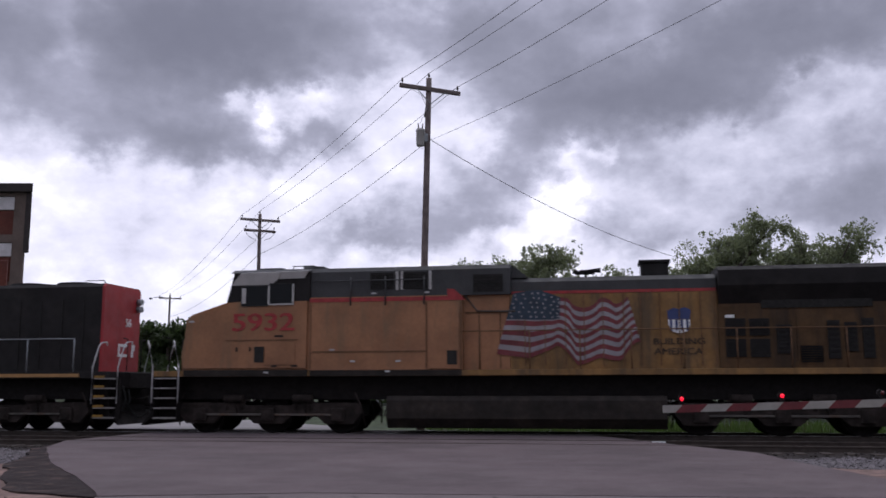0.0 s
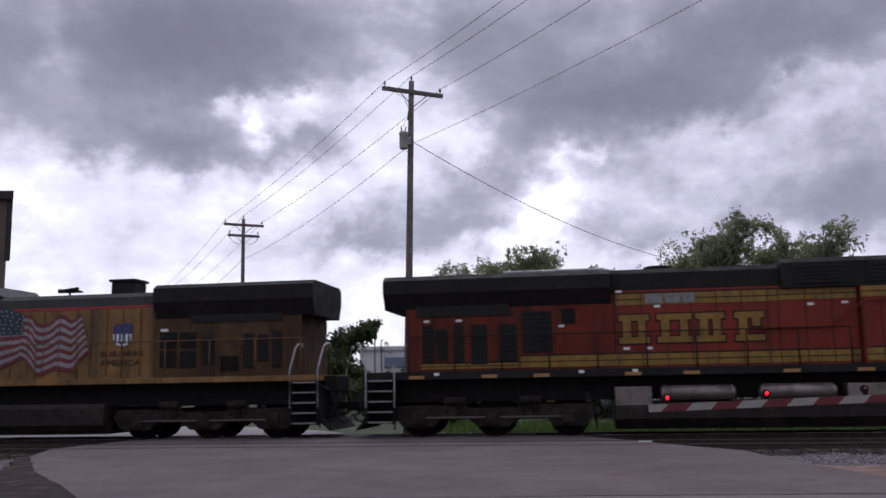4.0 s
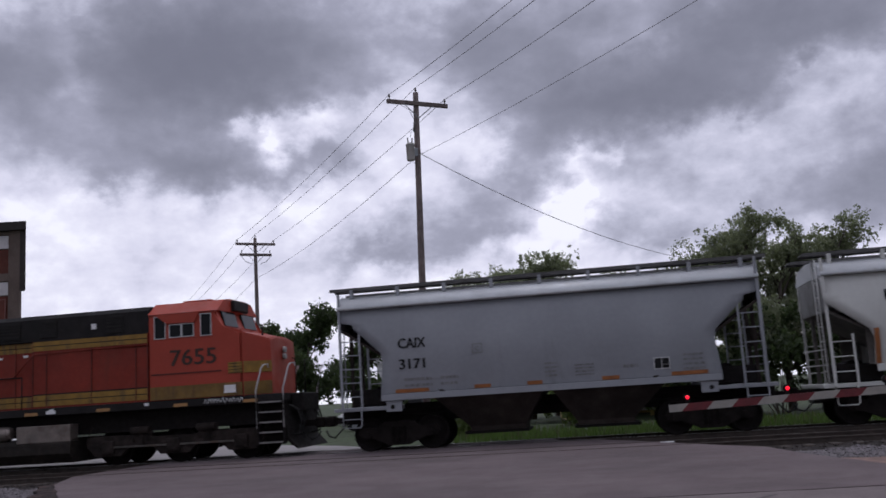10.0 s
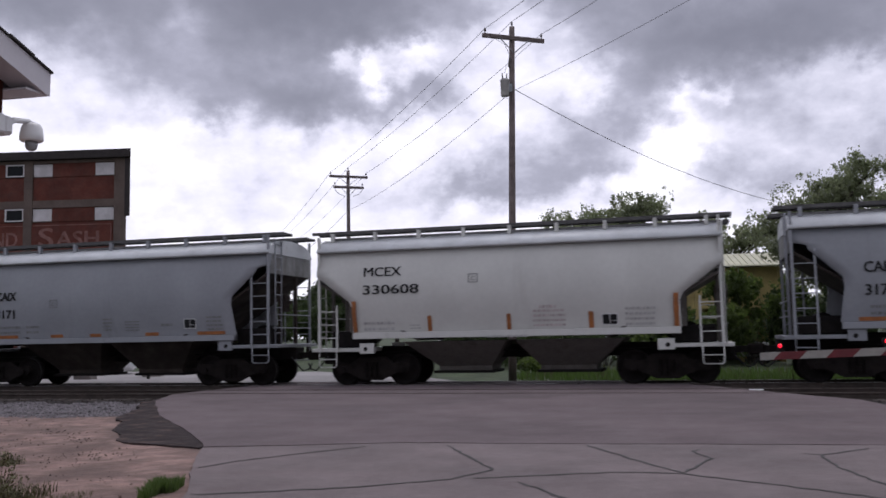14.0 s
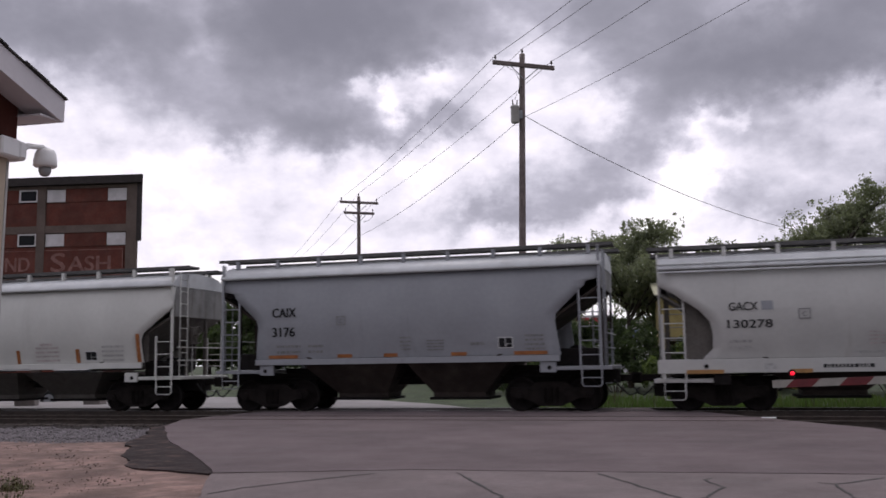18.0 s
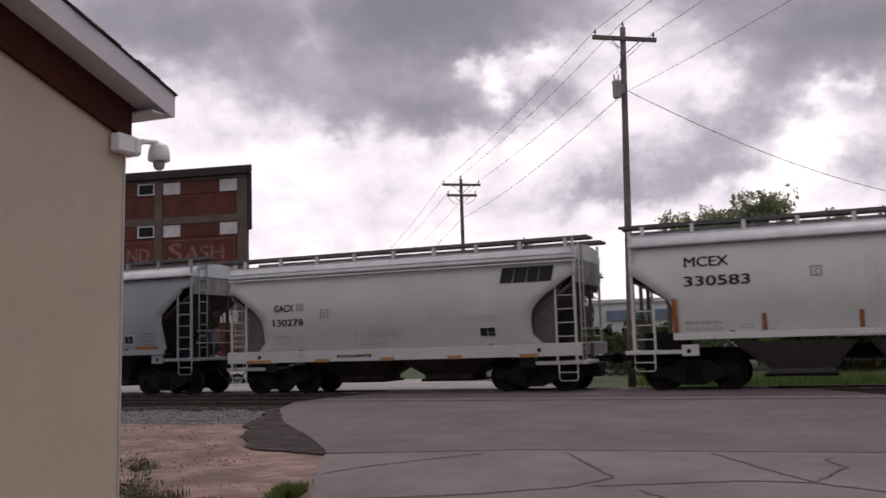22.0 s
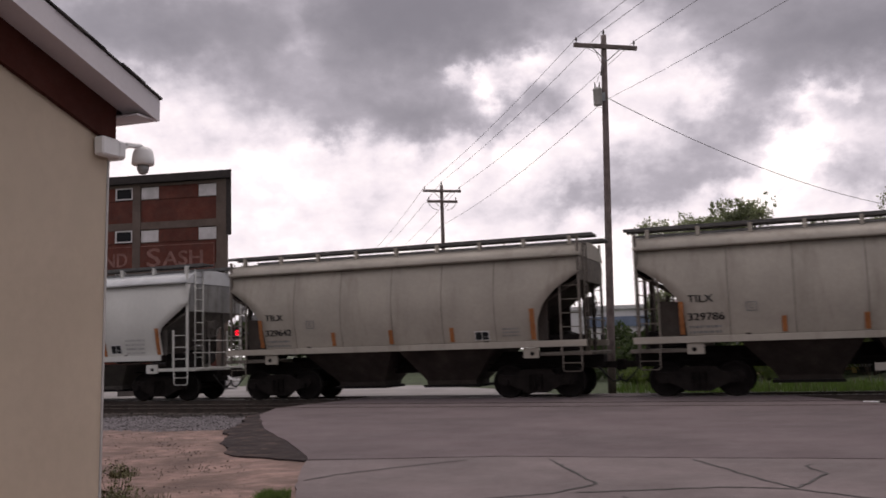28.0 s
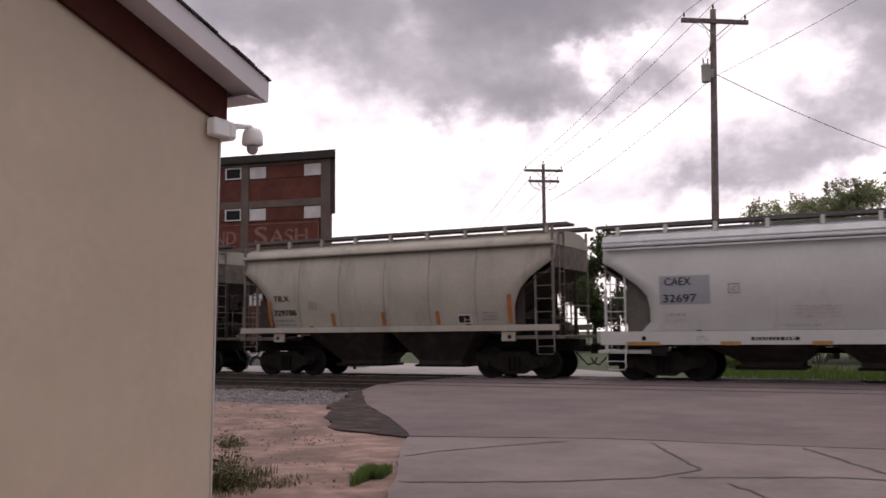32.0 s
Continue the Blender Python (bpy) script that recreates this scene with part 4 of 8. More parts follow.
# ---- the stucco building beside the eye: gable end towards the road ----
def stucco_building():
    # local x runs along the rails, y across them; the near corner stands at the origin
    lean = pose(0, 0, 0, 0, 1.0, 0)
    root = thing("stucco_building", rail_pose(-4.571, 5.046) @ lean, "tan stucco building with a brown frieze and white eaves", "building")
    t18 = math.tan(radians(17.8))

    def roof_z(y):
        return 3.10 + t18 * min(-y, 8 + y)

    bm = B()
    gable = [(0, -0.3), (-8, -0.3), (-8, 3.06), (-4, roof_z(-4) - 0.04), (0, 3.06)]
    a = [bm.verts.new((0, y, z)) for y, z in gable]
    b = [bm.verts.new((-0.25, y, z)) for y, z in gable]
    bm.faces.new(a), bm.faces.new(b[::-1])
    for i in range(5):
        bm.faces.new((a[i], b[i], b[(i + 1) % 5], a[(i + 1) % 5]))
    part("gable_wall", bm, "stucco", root, "tan sand-finish stucco")
    for y0, y1 in ((-0.25, 0.0), (-8.0, -7.75)):
        bm = B()
        box(bm, -9.0, -0.252, y0, y1, -0.3, 2.98)
        part("side_wall", bm, "stucco", root)
    bm = B()
    box(bm, -9.25, -9.0, -8.0, 0.0, -0.3, 3.0)
    part("back_wall", bm, "stucco", root)
    bm = B()
    box(bm, -0.012, 0.008, -0.012, 0.008, -0.3, 2.80, 0.002)
    part("corner_bead", bm, "visor_grey", root, "narrow white corner bead")
    for s in (0, 1):
        def yy(y):
            return y if s == 0 else -8 - y
        # brown frieze board under the rake
        bm = B()
        o = [(yy(0.025), 2.91), (yy(0.025), 3.185), (yy(-4.0), 3.185 + 4.02 * t18), (yy(-4.0), 2.91 + 4.02 * t18)]
        a = [bm.verts.new((0.003, y, z)) for y, z in o]
        b = [bm.verts.new((0.04, y, z)) for y, z in o]
        bm.faces.new(a), bm.faces.new(b[::-1])
        for i in range(len(o)):
            bm.faces.new((a[i], b[i], b[(i + 1) % len(o)], a[(i + 1) % len(o)]))
        part("frieze_board", bm, "brown_board", root, "dark brown frieze board")

        def slope(name, x0, x1, y0, y1, d0, d1, mat, label=""):
            """A board that follows the roof's slope; d: height against the slope line."""
            bm = B()
            base = lambda y: 3.165 - t18 * y
            o = [(y0, base(y0) + d0), (y0, base(y0) + d1), (y1, base(y1) + d1), (y1, base(y1) + d0)]
            a = [bm.verts.new((x0, yy(y), z)) for y, z in o]
            b = [bm.verts.new((x1, yy(y), z)) for y, z in o]
            bm.faces.new(a), bm.faces.new(b[::-1])
            for i in range(4):
                bm.faces.new((a[i], b[i], b[(i + 1) % 4], a[(i + 1) % 4]))
            return part(name, bm, mat, root, label)

        slope("rake_soffit", 0.043, 0.228, 0.195, -3.98, 0.015, 0.035, "white_trim", "white soffit boards")
        slope("rake_fascia", 0.23, 0.255, 0.21, -4.0, 0.01, 0.175, "white_trim", "white rake fascia")
        slope("roof_deck", -9.5, 0.229, 0.195, -4.0, 0.13, 0.177, "roof_edge")
        # shingle courses, each a strip lapping the one below
        for k in range(22):
            y0 = 0.235 - 0.195 * k
            slope("shingle", -9.55, 0.272 + 0.005 * math.sin(k * 2.1), y0, max(y0 - 0.23, -4.0), 0.179 + 0.005 * (k % 2), 0.191 + 0.005 * (k % 2), "shingle", "")
        bm = B()
        box(bm, -9.5, 0.254, min(yy(0.211), yy(0.228)), max(yy(0.211), yy(0.228)), 3.11, 3.265)
        part("eave_fascia", bm, "white_trim", root)
        bm = B()
        box(bm, -9.5, 0.04, min(yy(0.03), yy(0.21)), max(yy(0.03), yy(0.21)), 3.115, 3.13)
        part("eave_soffit", bm, "white_trim", root)
        bm = B()
        box(bm, 0.041, 0.2295, min(yy(0.02), yy(0.21)), max(yy(0.02), yy(0.21)), 3.11, 3.125)
        part("eave_return", bm, "white_trim", root, "boxed white eave return")
    return root


stucco_building()


def security_camera():
    root = thing("security_camera", rail_pose(-4.571, 5.046), "white dome security camera on a corner bracket of the stucco building", "security camera")
    bm = B()
    box(bm, 0.065, 0.150, -0.165, 0.0, 2.81, 2.94, 0.012)
    part("mounting_box", bm, "white_plastic", root)
    bm = B()
    box(bm, -0.02, 0.14, 0.003, 0.09, 2.81, 2.94, 0.02)
    part("corner_bracket", bm, "white_plastic", root)
    bm = B()
    pipe(bm, [(0.09, 0.06, 2.88), (0.09, 0.14, 2.935), (0.09, 0.28, 2.955), (0.09, 0.316, 2.945)], 0.020, 10)
    part("arm", bm, "white_plastic", root, smooth=True)
    bm = B()
    lathe(bm, [(0.0, 2.955), (0.035, 2.953), (0.060, 2.94), (0.072, 2.915), (0.080, 2.87), (0.081, 2.828), (0.072, 2.82), (0.0, 2.82)], 20, (0.09, 0.316))
    part("housing", bm, "white_plastic", root, smooth=True)
    bm = B()
    lathe(bm, [(0.0, 2.82), (0.042, 2.821), (0.043, 2.79), (0.034, 2.765), (0.018, 2.753), (0.0, 2.75)], 18, (0.09, 0.316))
    part("dome", bm, "smoked_dome", root, "smoked grey lens dome", smooth=True)
    return root


def lathe(bm, profile, sides, centre=(0, 0)):
    rings = []
    for r, z in profile:
        if r < 1e-5:
            rings.append([bm.verts.new((centre[0], centre[1], z))])
        else:
            rings.append([bm.verts.new((centre[0] + r * math.cos(2 * math.pi * i / sides), centre[1] + r * math.sin(2 * math.pi * i / sides), z)) for i in range(sides)])
    for a, b in zip(rings, rings[1:]):
        for i in range(sides):
            j = (i + 1) % sides
            if len(a) == 1 and len(b) > 1:
                bm.faces.new((a[0], b[i], b[j]))
            elif len(b) == 1 and len(a) > 1:
                bm.faces.new((a[i], a[j], b[0]))
            elif len(a) > 1:
                bm.faces.new((a[i], a[j], b[j], b[i]))
    return bm


security_camera()


# ---- the old brick factory across the tracks ----
def factory():
    # local x to the left along the front (away from the corner is negative), y into the building
    root = thing("brick_factory", pose(-30.0, 66.5, 0, 0, 0, 1.0), "old four-storey red brick factory with a painted wall sign", "factory")
    W, D, H = 34.0, 16.0, 16.4
    xs = [0.0]
    piers = [(-1.40, -0.55)] + [(-8.57 - 6.2 * k, -7.9 - 6.2 * k) for k in range(5)]
    floors = [15.17, 11.70, 8.2, 4.7]
    # window openings: (x0, x1, white shutter?) for each bay
    opens = []
    for k in range(5):
        r = -1.40 if k == 0 else -8.57 - 6.2 * (k - 1)
        l = -7.9 - 6.2 * k
        opens.append((r, l))
    SKEW = 0.52  # the end wall runs back obliquely

    def wedge(x0, x1, y0, y1, z0, z1):
        bm = B()
        q = [(x0, y0), (x1, y0), (x1 - SKEW * (y1 - y0), y1), (x0 - SKEW * (y1 - y0), y1)]
        a = [bm.verts.new((x, y, z0)) for x, y in q]
        b = [bm.verts.new((x, y, z1)) for x, y in q]
        bm.faces.new(a), bm.faces.new(b[::-1])
        for i in range(4):
            bm.faces.new((a[i], b[i], b[(i + 1) % 4], a[(i + 1) % 4]))
        return bm

    part("brick_core", wedge(-W, -0.56, 0.30, D, -0.25, H - 0.96), "brick", root, "dark red brickwork")
    shutters = []
    for k, (r, l) in enumerate(opens):
        for f in floors:
            win_r = (r - 1.55, r - 0.03)
            win_l = (l + 0.03, l + 1.53)
            # brick spandrel between the windows, and below them
            bm = B()
            box(bm, win_l[1] + 0.02, win_r[0] - 0.02, 0.10, 0.298, f - 1.05, f)
            part("brick_panel", bm, "brick", root)
            bm = B()
            box(bm, l, r, 0.14, 0.296, f - 2.85, f - 1.07)
            part("brick_panel", bm, "brick", root)
            for n, (a, b) in enumerate((win_l, win_r)):
                w = None
                if k == 1 and n == 1:
                    bm = B()
                    box(bm, a + 0.1, b - 0.02, 0.12, 0.2, f - 0.95, f - 0.05)
                    box(bm, a + 0.02, b, 0.09, 0.25, f - 1.02, f - 0.96)
                    w = part("window", bm, "glass_dark", root, "dark glazed window with a white frame")
                    for q in ((a + 0.02, a + 0.14, f - 0.96, f), (b - 0.10, b + 0.02, f - 0.96, f), (a + 0.14, b - 0.10, f - 0.10, f), (a + 0.14, b - 0.10, f - 0.97, f - 0.87)):
                        bm = B()
                        box(bm, q[0], q[1], 0.06, 0.19, q[2], q[3])
                        part("window_frame", bm, "shutter_white", w)
                else:
                    bm = B()
                    box(bm, a, b, 0.13, 0.26, f - 1.0, f - 0.04, 0.01)
                    w = part("window", bm, "shutter_white", root, "boarded window painted white")
                    bm = B()
                    box(bm, a - 0.05, b + 0.05, 0.08, 0.29, f - 1.065, f - 1.005)
                    part("sill", bm, "concrete_grey", w)
    for a, b in piers + [(-36.0, -34.2)]:
        bm = B()
        box(bm, a, b, 0.0, 0.294, -0.25, H - 0.97)
        part("pier", bm, "concrete_grey", root, "grey-brown concrete pier")
    for z in (15.19, 11.72, 8.22, 4.72):
        for r, l in opens:
            bm = B()
            box(bm, l + 0.003, r - 0.003, 0.05, 0.292, z, z + (0.22 if z > 15 else 0.58))
            part("floor_band", bm, "concrete_grey", root)
    # painted sign across the third storey band
    bm = B()
    box(bm, -26.0, -1.55, 0.03, 0.048, 8.35, 10.42)
    sign = part("wall_sign", bm, "brick", root, "faded white painted lettering on dark red brick")
    for q in ((-26.0, -1.58, 10.34, 10.39), (-26.0, -1.58, 8.38, 8.43), (-1.63, -1.58, 8.43, 10.34)):
        bm = B()
        box(bm, q[0], q[1], 0.018, 0.029, q[2], q[3])
        part("sign_border", bm, "sign_paint", sign)
    for text, x0, x1, z0, z1 in (("ND", -11.0, -9.0, 8.78, 9.88), ("S", -7.34, -6.13, 8.72, 10.16), ("ASH", -5.95, -2.53, 8.74, 9.88)):
        ob = writing(text, (z1 - z0) / 0.70, Matrix.Identity(4), "sign_paint", sign, bold=0.03, label="faded white painted letters")
        lo, hi = min(v.co.x for v in ob.data.vertices), max(v.co.x for v in ob.data.vertices)
        for v in ob.data.vertices:
            v.co.x = x0 + (v.co.x - lo) * (x1 - x0) / (hi - lo)
            v.co.y += 0.024
            v.co.z += z0
        split_letters(ob)
    # roof slab and the dark projecting bay at the corner
    bm = wedge(-W - 0.6, 0.02, -0.35, D, H - 0.95, H - 0.33)
    part("roof_edge", bm, "roof_edge", root, "dark overhanging roof edge")
    bm = wedge(-0.55, -0.12, -0.05, 0.6, 11.0, H - 0.97)
    part("corner_bay", bm, "roof_edge", root, "dark corner projection under the roof")
    return root


factory()


# ---- utility poles and wires ----
def insulator(bm, x, y, z):
    tube(bm, (x, y, z), (x, y, z + 0.10), 0.018, sides=6)
    tube(bm, (x, y, z + 0.08), (x, y, z + 0.20), 0.045, 0.03, sides=8)


def utility_pole(x, y, height, base=(0, 0), turn=25.4, arms=((-0.45, 1.2),), label="weathered wooden utility pole with a crossarm"):
    root = thing("utility_pole", pose(x, y, -0.2, 0, 0, turn), label, "utility pole", "utility poles along the line")
    lean = Matrix.Rotation(radians(-turn), 3, "Z") @ Vector((base[0], base[1], 0))
    bm = B()
    foot = Vector((lean.x, lean.y, 0))
    top = Vector((0, 0, height + 0.2))
    segs = 6
    taper(bm, [foot.lerp(top, k / segs) for k in range(segs + 1)], [0.145 - 0.045 * k / segs for k in range(segs + 1)], 14)
    part("pole", bm, "wood_pole", root, smooth=False)
    ends = []
    for drop, half in arms:
        z = height + 0.2 + drop
        bm = B()
        box(bm, -half, half, -0.17, -0.065, z - 0.075, z + 0.075, 0.01)
        arm = part("crossarm", bm, "wood_pole", root)
        for s in (-1, 1):
            bm = B()
            tube(bm, (s * half * 0.48, -0.18, z - 0.05), (0, -0.14, z - 0.55), 0.018, sides=5)
            part("brace", bm, "galvanised", arm)
        for px in (-half + 0.1, half - 0.1):
            bm = B()
            insulator(bm, px, -0.115, z + 0.075)
            part("insulator", bm, "ceramic", arm)
            ends.append((px, -0.115, z + 0.25))
    bm = B()
    insulator(bm, 0, 0, height + 0.19)
    part("insulator", bm, "ceramic", root)
    ends.append((0, 0, height + 0.40))
    m = pose(x, y, -0.2, 0, 0, turn)
    return root, [m @ Vector(e) for e in ends], m


pole_1, tops_1, pm1 = utility_pole(-0.37, 32.0, 12.36, (-0.30, 0.0))
pole_2, tops_2, pm2 = utility_pole(-10.8, 54.2, 11.5, (0, 0), arms=((-0.40, 1.2), (-1.05, 0.95)), label="weathered wooden utility pole with two crossarms")
pole_3, tops_3, pm3 = utility_pole(-29.4, 99.5, 11.0, (0, 0), arms=((-0.40, 1.2),), label="distant wooden utility pole carrying a street lamp")
pole_0, tops_0, pm0 = utility_pole(10.2, 9.6, 12.4, (0, 0))


def pole_fittings():
    # transformer, cutout and bracket on the near pole
    bm = B()
    lathe(bm, [(0.0, 9.98), (0.13, 9.98), (0.15, 10.02), (0.15, 10.52), (0.165, 10.53), (0.165, 10.57), (0.12, 10.62), (0.0, 10.63)], 16, (-0.36, -0.05))
    tr = part("transformer", bm, "visor_grey", pole_1, "grey pole-top transformer can", smooth=True)
    for dx in (-0.07, 0.07):
        bm = B()
        tube(bm, (-0.36 + dx, -0.05, 10.6), (-0.36 + dx * 1.3, -0.05, 10.82), 0.03, 0.02, sides=8)
        part("bushing", bm, "ceramic", tr)
    bm = B()
    box(bm, -0.24, -0.09, -0.10, 0.0, 10.15, 10.45)
    part("hanger", bm, "galvanised", pole_1)
    bm = B()
    tube(bm, (-0.22, -0.12, 11.05), (-0.16, -0.12, 11.45), 0.035, sides=8)
    tube(bm, (-0.20, -0.12, 11.3), (-0.05, -0.06, 11.35), 0.02, sides=6)
    part("fuse_cutout", bm, "ceramic", pole_1)
    bm = B()
    pipe(bm, [(-0.36, -0.05, 10.82), (-0.30, -0.12, 11.05)], 0.008, 5)
    pipe(bm, [(-0.16, -0.12, 11.46), (-0.35, -0.11, 11.85), (-1.05, -0.11, 12.2)], 0.008, 5)
    pipe(bm, [(-0.36, -0.2, 9.98), (-0.5, -0.18, 9.85), (-0.1, -0.16, 9.9)], 0.008, 5)
    part("jumper_wire", bm, "wire", pole_1)
    for side in (-1, 1):
        bm = B()
        pts = [(side * (0.12 + 0.75 * math.sin(a)), -0.12, 10.65 - 0.55 * math.cos(a)) for a in (0.2, 0.7, 1.2, 1.57)]
        pipe(bm, pts, 0.02, 5)
        part("curved_brace", bm, "galvanised", pole_2)
    # street lamp on the far pole
    inv = Matrix.Rotation(radians(-25.4), 4, "Z")
    bm = B()
    d = (inv @ Vector((-1, -0.15, 0))).normalized()
    a = Vector((0, 0, 10.75))
    pipe(bm, [a, a + d * 0.9 + Vector((0, 0, 0.2)), a + d * 1.7 + Vector((0, 0, 0.12))], 0.04, 6)
    arm = part("lamp_arm", bm, "galvanised", pole_3)
    bm = B()
    c = a + d * 2.0 + Vector((0, 0, 0.05))
    lathe(bm, [(0.0, c.z + 0.1), (0.14, c.z + 0.06), (0.22, c.z - 0.03), (0.12, c.z - 0.12), (0.0, c.z - 0.14)], 10, (c.x, c.y))
    part("lamp_head", bm, "galvanised", arm, smooth=True)


pole_fittings()


def wire(a, b, sag, r=0.009, label="thin overhead power line", name="overhead_wire", n=18):
    bm = B()
    a, b = Vector(a), Vector(b)
    pts = [a.lerp(b, i / n) - Vector((0, 0, sag * 4 * (i / n) * (1 - i / n))) for i in range(n + 1)]
    pipe(bm, pts, r * 1.15, 6)
    return tagged(link_mesh(name, bm, "wire"), label, "wire", "overhead wires")


for k in (0, 1, 2):
    e1, e0 = tops_1[k], tops_0[k]
    e2 = (tops_2[0], tops_2[1], tops_2[4])[k]
    wire(e1, e0, 0.35, 0.008)
    wire(e1, e2, 0.25, 0.008)
    wire(e2, tops_3[k], 0.6, 0.010)
comm_1 = Vector((-0.45, 31.85, 9.95))
wire(comm_1, Vector((10.1, 9.5, 9.4)), 0.25, 0.006, "black communication cable between the poles")
wire(comm_1, Vector((-10.8, 54.05, 9.0)), 0.35, 0.008, "black communication cable between the poles")
wire(Vector((-10.8, 54.05, 9.0)), Vector((-29.4, 99.4, 8.6)), 0.7, 0.012, "black communication cable between the poles")
service_end = Vector((15.5, 49.5, 7.6))
wire(comm_1 + Vector((0.1, 0, 0.1)), service_end, 0.75, 0.011, "twisted black service drop cable", "service_drop", 30)
pole_4, tops_4, pm4 = utility_pole(15.5, 49.6, 8.0, (0, 0), arms=(), label="short wooden service pole among the trees")


# ---- crossing signal beyond the track, gate arm before it ----

def crossing_signal():
    root = thing("crossing_signal", pose(-14.2, 33.1, -0.42, 0, 0, 20), "railway crossing signal with a white crossbuck and red lamps", "crossing signal")
    bm = B()
    tube(bm, (0, 0, 0), (0, 0, 4.75), 0.06, sides=12)
    part("mast", bm, "wheel_tread", root, "dull dark steel mast")
    bm = B()
    box(bm, -0.25, 0.25, -0.25, 0.25, 0, 0.35, 0.03)
    part("foundation", bm, "concrete_grey", root)
    for s in (-1, 1):
        bm = B()
        box(bm, -0.62, 0.62, -0.09 - 0.012 * s, -0.075 - 0.012 * s, -0.115, 0.115, m=pose(0, 0, 3.92, 0, s * 45, 0))
        blade = part("crossbuck_blade", bm, "paint_white", root, "white crossbuck blade with dark bars")
        for c in (-0.36, 0.36):
            bm = B()
            box(bm, c - 0.18, c + 0.18, -0.108 - 0.012 * s, -0.104 - 0.012 * s, -0.06, 0.06, m=pose(0, 0, 3.92, 0, s * 45, 0))
            part("crossbuck_bar", bm, "paint_faint", blade)
    bm = B()
    box(bm, -0.38, 0.38, -0.10, -0.085, 3.15, 3.38)
    part("track_sign", bm, "paint_faint", root)
    bm = B()
    tube(bm, (-0.75, 0, 2.72), (0.75, 0, 2.72), 0.035, sides=8)
    part("lamp_arm", bm, "galvanised", root)
    for s in (-1, 1):
        bm = B()
        lathe(bm, [(0.0, 0.0), (0.30, 0.0), (0.30, 0.02), (0.0, 0.02)], 20)
        bmesh.ops.transform(bm, matrix=pose(s * 0.55, -0.10, 2.72, 90, 0, 0), verts=bm.verts)
        board = part("backboard", bm, "steel_black", root, "round black backboard")
        bm = B()
        lathe(bm, [(0.0, 0.0), (0.10, 0.0), (0.105, 0.03), (0.0, 0.055)], 16)
        bmesh.ops.transform(bm, matrix=pose(s * 0.55, -0.122, 2.72, 90, 0, 0), verts=bm.verts)
        part("lens", bm, "red_glow" if s < 0 else "lamp_dark_red", board, "lit red lens" if s < 0 else "dark red lens", smooth=True)
        bm = B()
        for i in range(9):
            a0, a1 = math.pi * i / 9, math.pi * (i + 1) / 9
            q = [bm.verts.new((s * 0.55 + 0.13 * math.cos(a), y, 2.72 + 0.13 * math.sin(a))) for a, y in ((a0, -0.122), (a1, -0.122), (a1, -0.36), (a0, -0.36))]
            bm.faces.new(q)
        part("hood", bm, "steel_black", board)
    return root


crossing_signal()


def crossing_gate():
    # the arm reaches over the road, its mast stands off to the right
    tip = U * 0.97 + N * 16.0
    root = thing("crossing_gate", pose(tip.x, tip.y, 0.955, 0, -1.75, -math.degrees(PHI)), "lowered crossing gate arm with red and white stripes and lamps", "crossing gate")
    L, h = 8.6, 0.062
    edges = [0.0, 0.20]
    while edges[-1] < L:
        edges.append(edges[-1] + 0.405)
    for k, (a, b) in enumerate(zip(edges, edges[1:])):
        b = min(b, L)
        s0 = 0.0 if k == 0 else 0.13
        bm = B()
        prism(bm, [(a, -h), (b, -h), (b + 0.13, h), (a + s0, h)], -0.012, 0.012)
        part("stripe_panel", bm, "gate_white" if k % 2 == 0 else "gate_red", root, "white reflective panel" if k % 2 == 0 else "red reflective panel")
    bm = B()
    box(bm, 0.02, L + 0.6, 0.013, 0.045, -0.05, 0.05)
    part("arm_spine", bm, "galvanised", root)
    for k, c in enumerate((0.32, 1.93, 3.48, 5.2)):
        bm = B()
        box(bm, c - 0.035, c + 0.035, -0.02, 0.035, h + 0.003, h + 0.05, 0.006)
        lamp = part("gate_lamp", bm, "steel_black", root)
        bm = B()
        lathe(bm, [(0.0, 0.0), (0.032, 0.0), (0.034, 0.016), (0.02, 0.028), (0.0, 0.032)], 14)
        bmesh.ops.transform(bm, matrix=pose(c, -0.02, h + 0.10, 90, 0, 0), verts=bm.verts)
        part("lens", bm, "red_glow" if k < 2 else "lamp_dark_red", lamp, "lit red lens" if k < 2 else "dark red lens", smooth=True)
        bm = B()
        tube(bm, (c, 0.01, h + 0.10), (c, 0.09, h + 0.10), 0.062, sides=12)
        part("lamp_body", bm, "steel_black", lamp)
    bm = B()
    tube(bm, (9.0, 0.35, -1.2), (9.0, 0.35, 3.2), 0.06, sides=10)
    part("mast", bm, "galvanised", root)
    bm = B()
    box(bm, 8.75, 9.3, 0.05, 0.6, -0.25, 0.3, 0.03)
    part("mechanism_box", bm, "galvanised", root)
    bm = B()
    box(bm, 9.3, 10.3, -0.01, 0.05, -0.12, 0.12, 0.01)
    part("counterweight", bm, "galvanised", root)
    return root


crossing_gate()


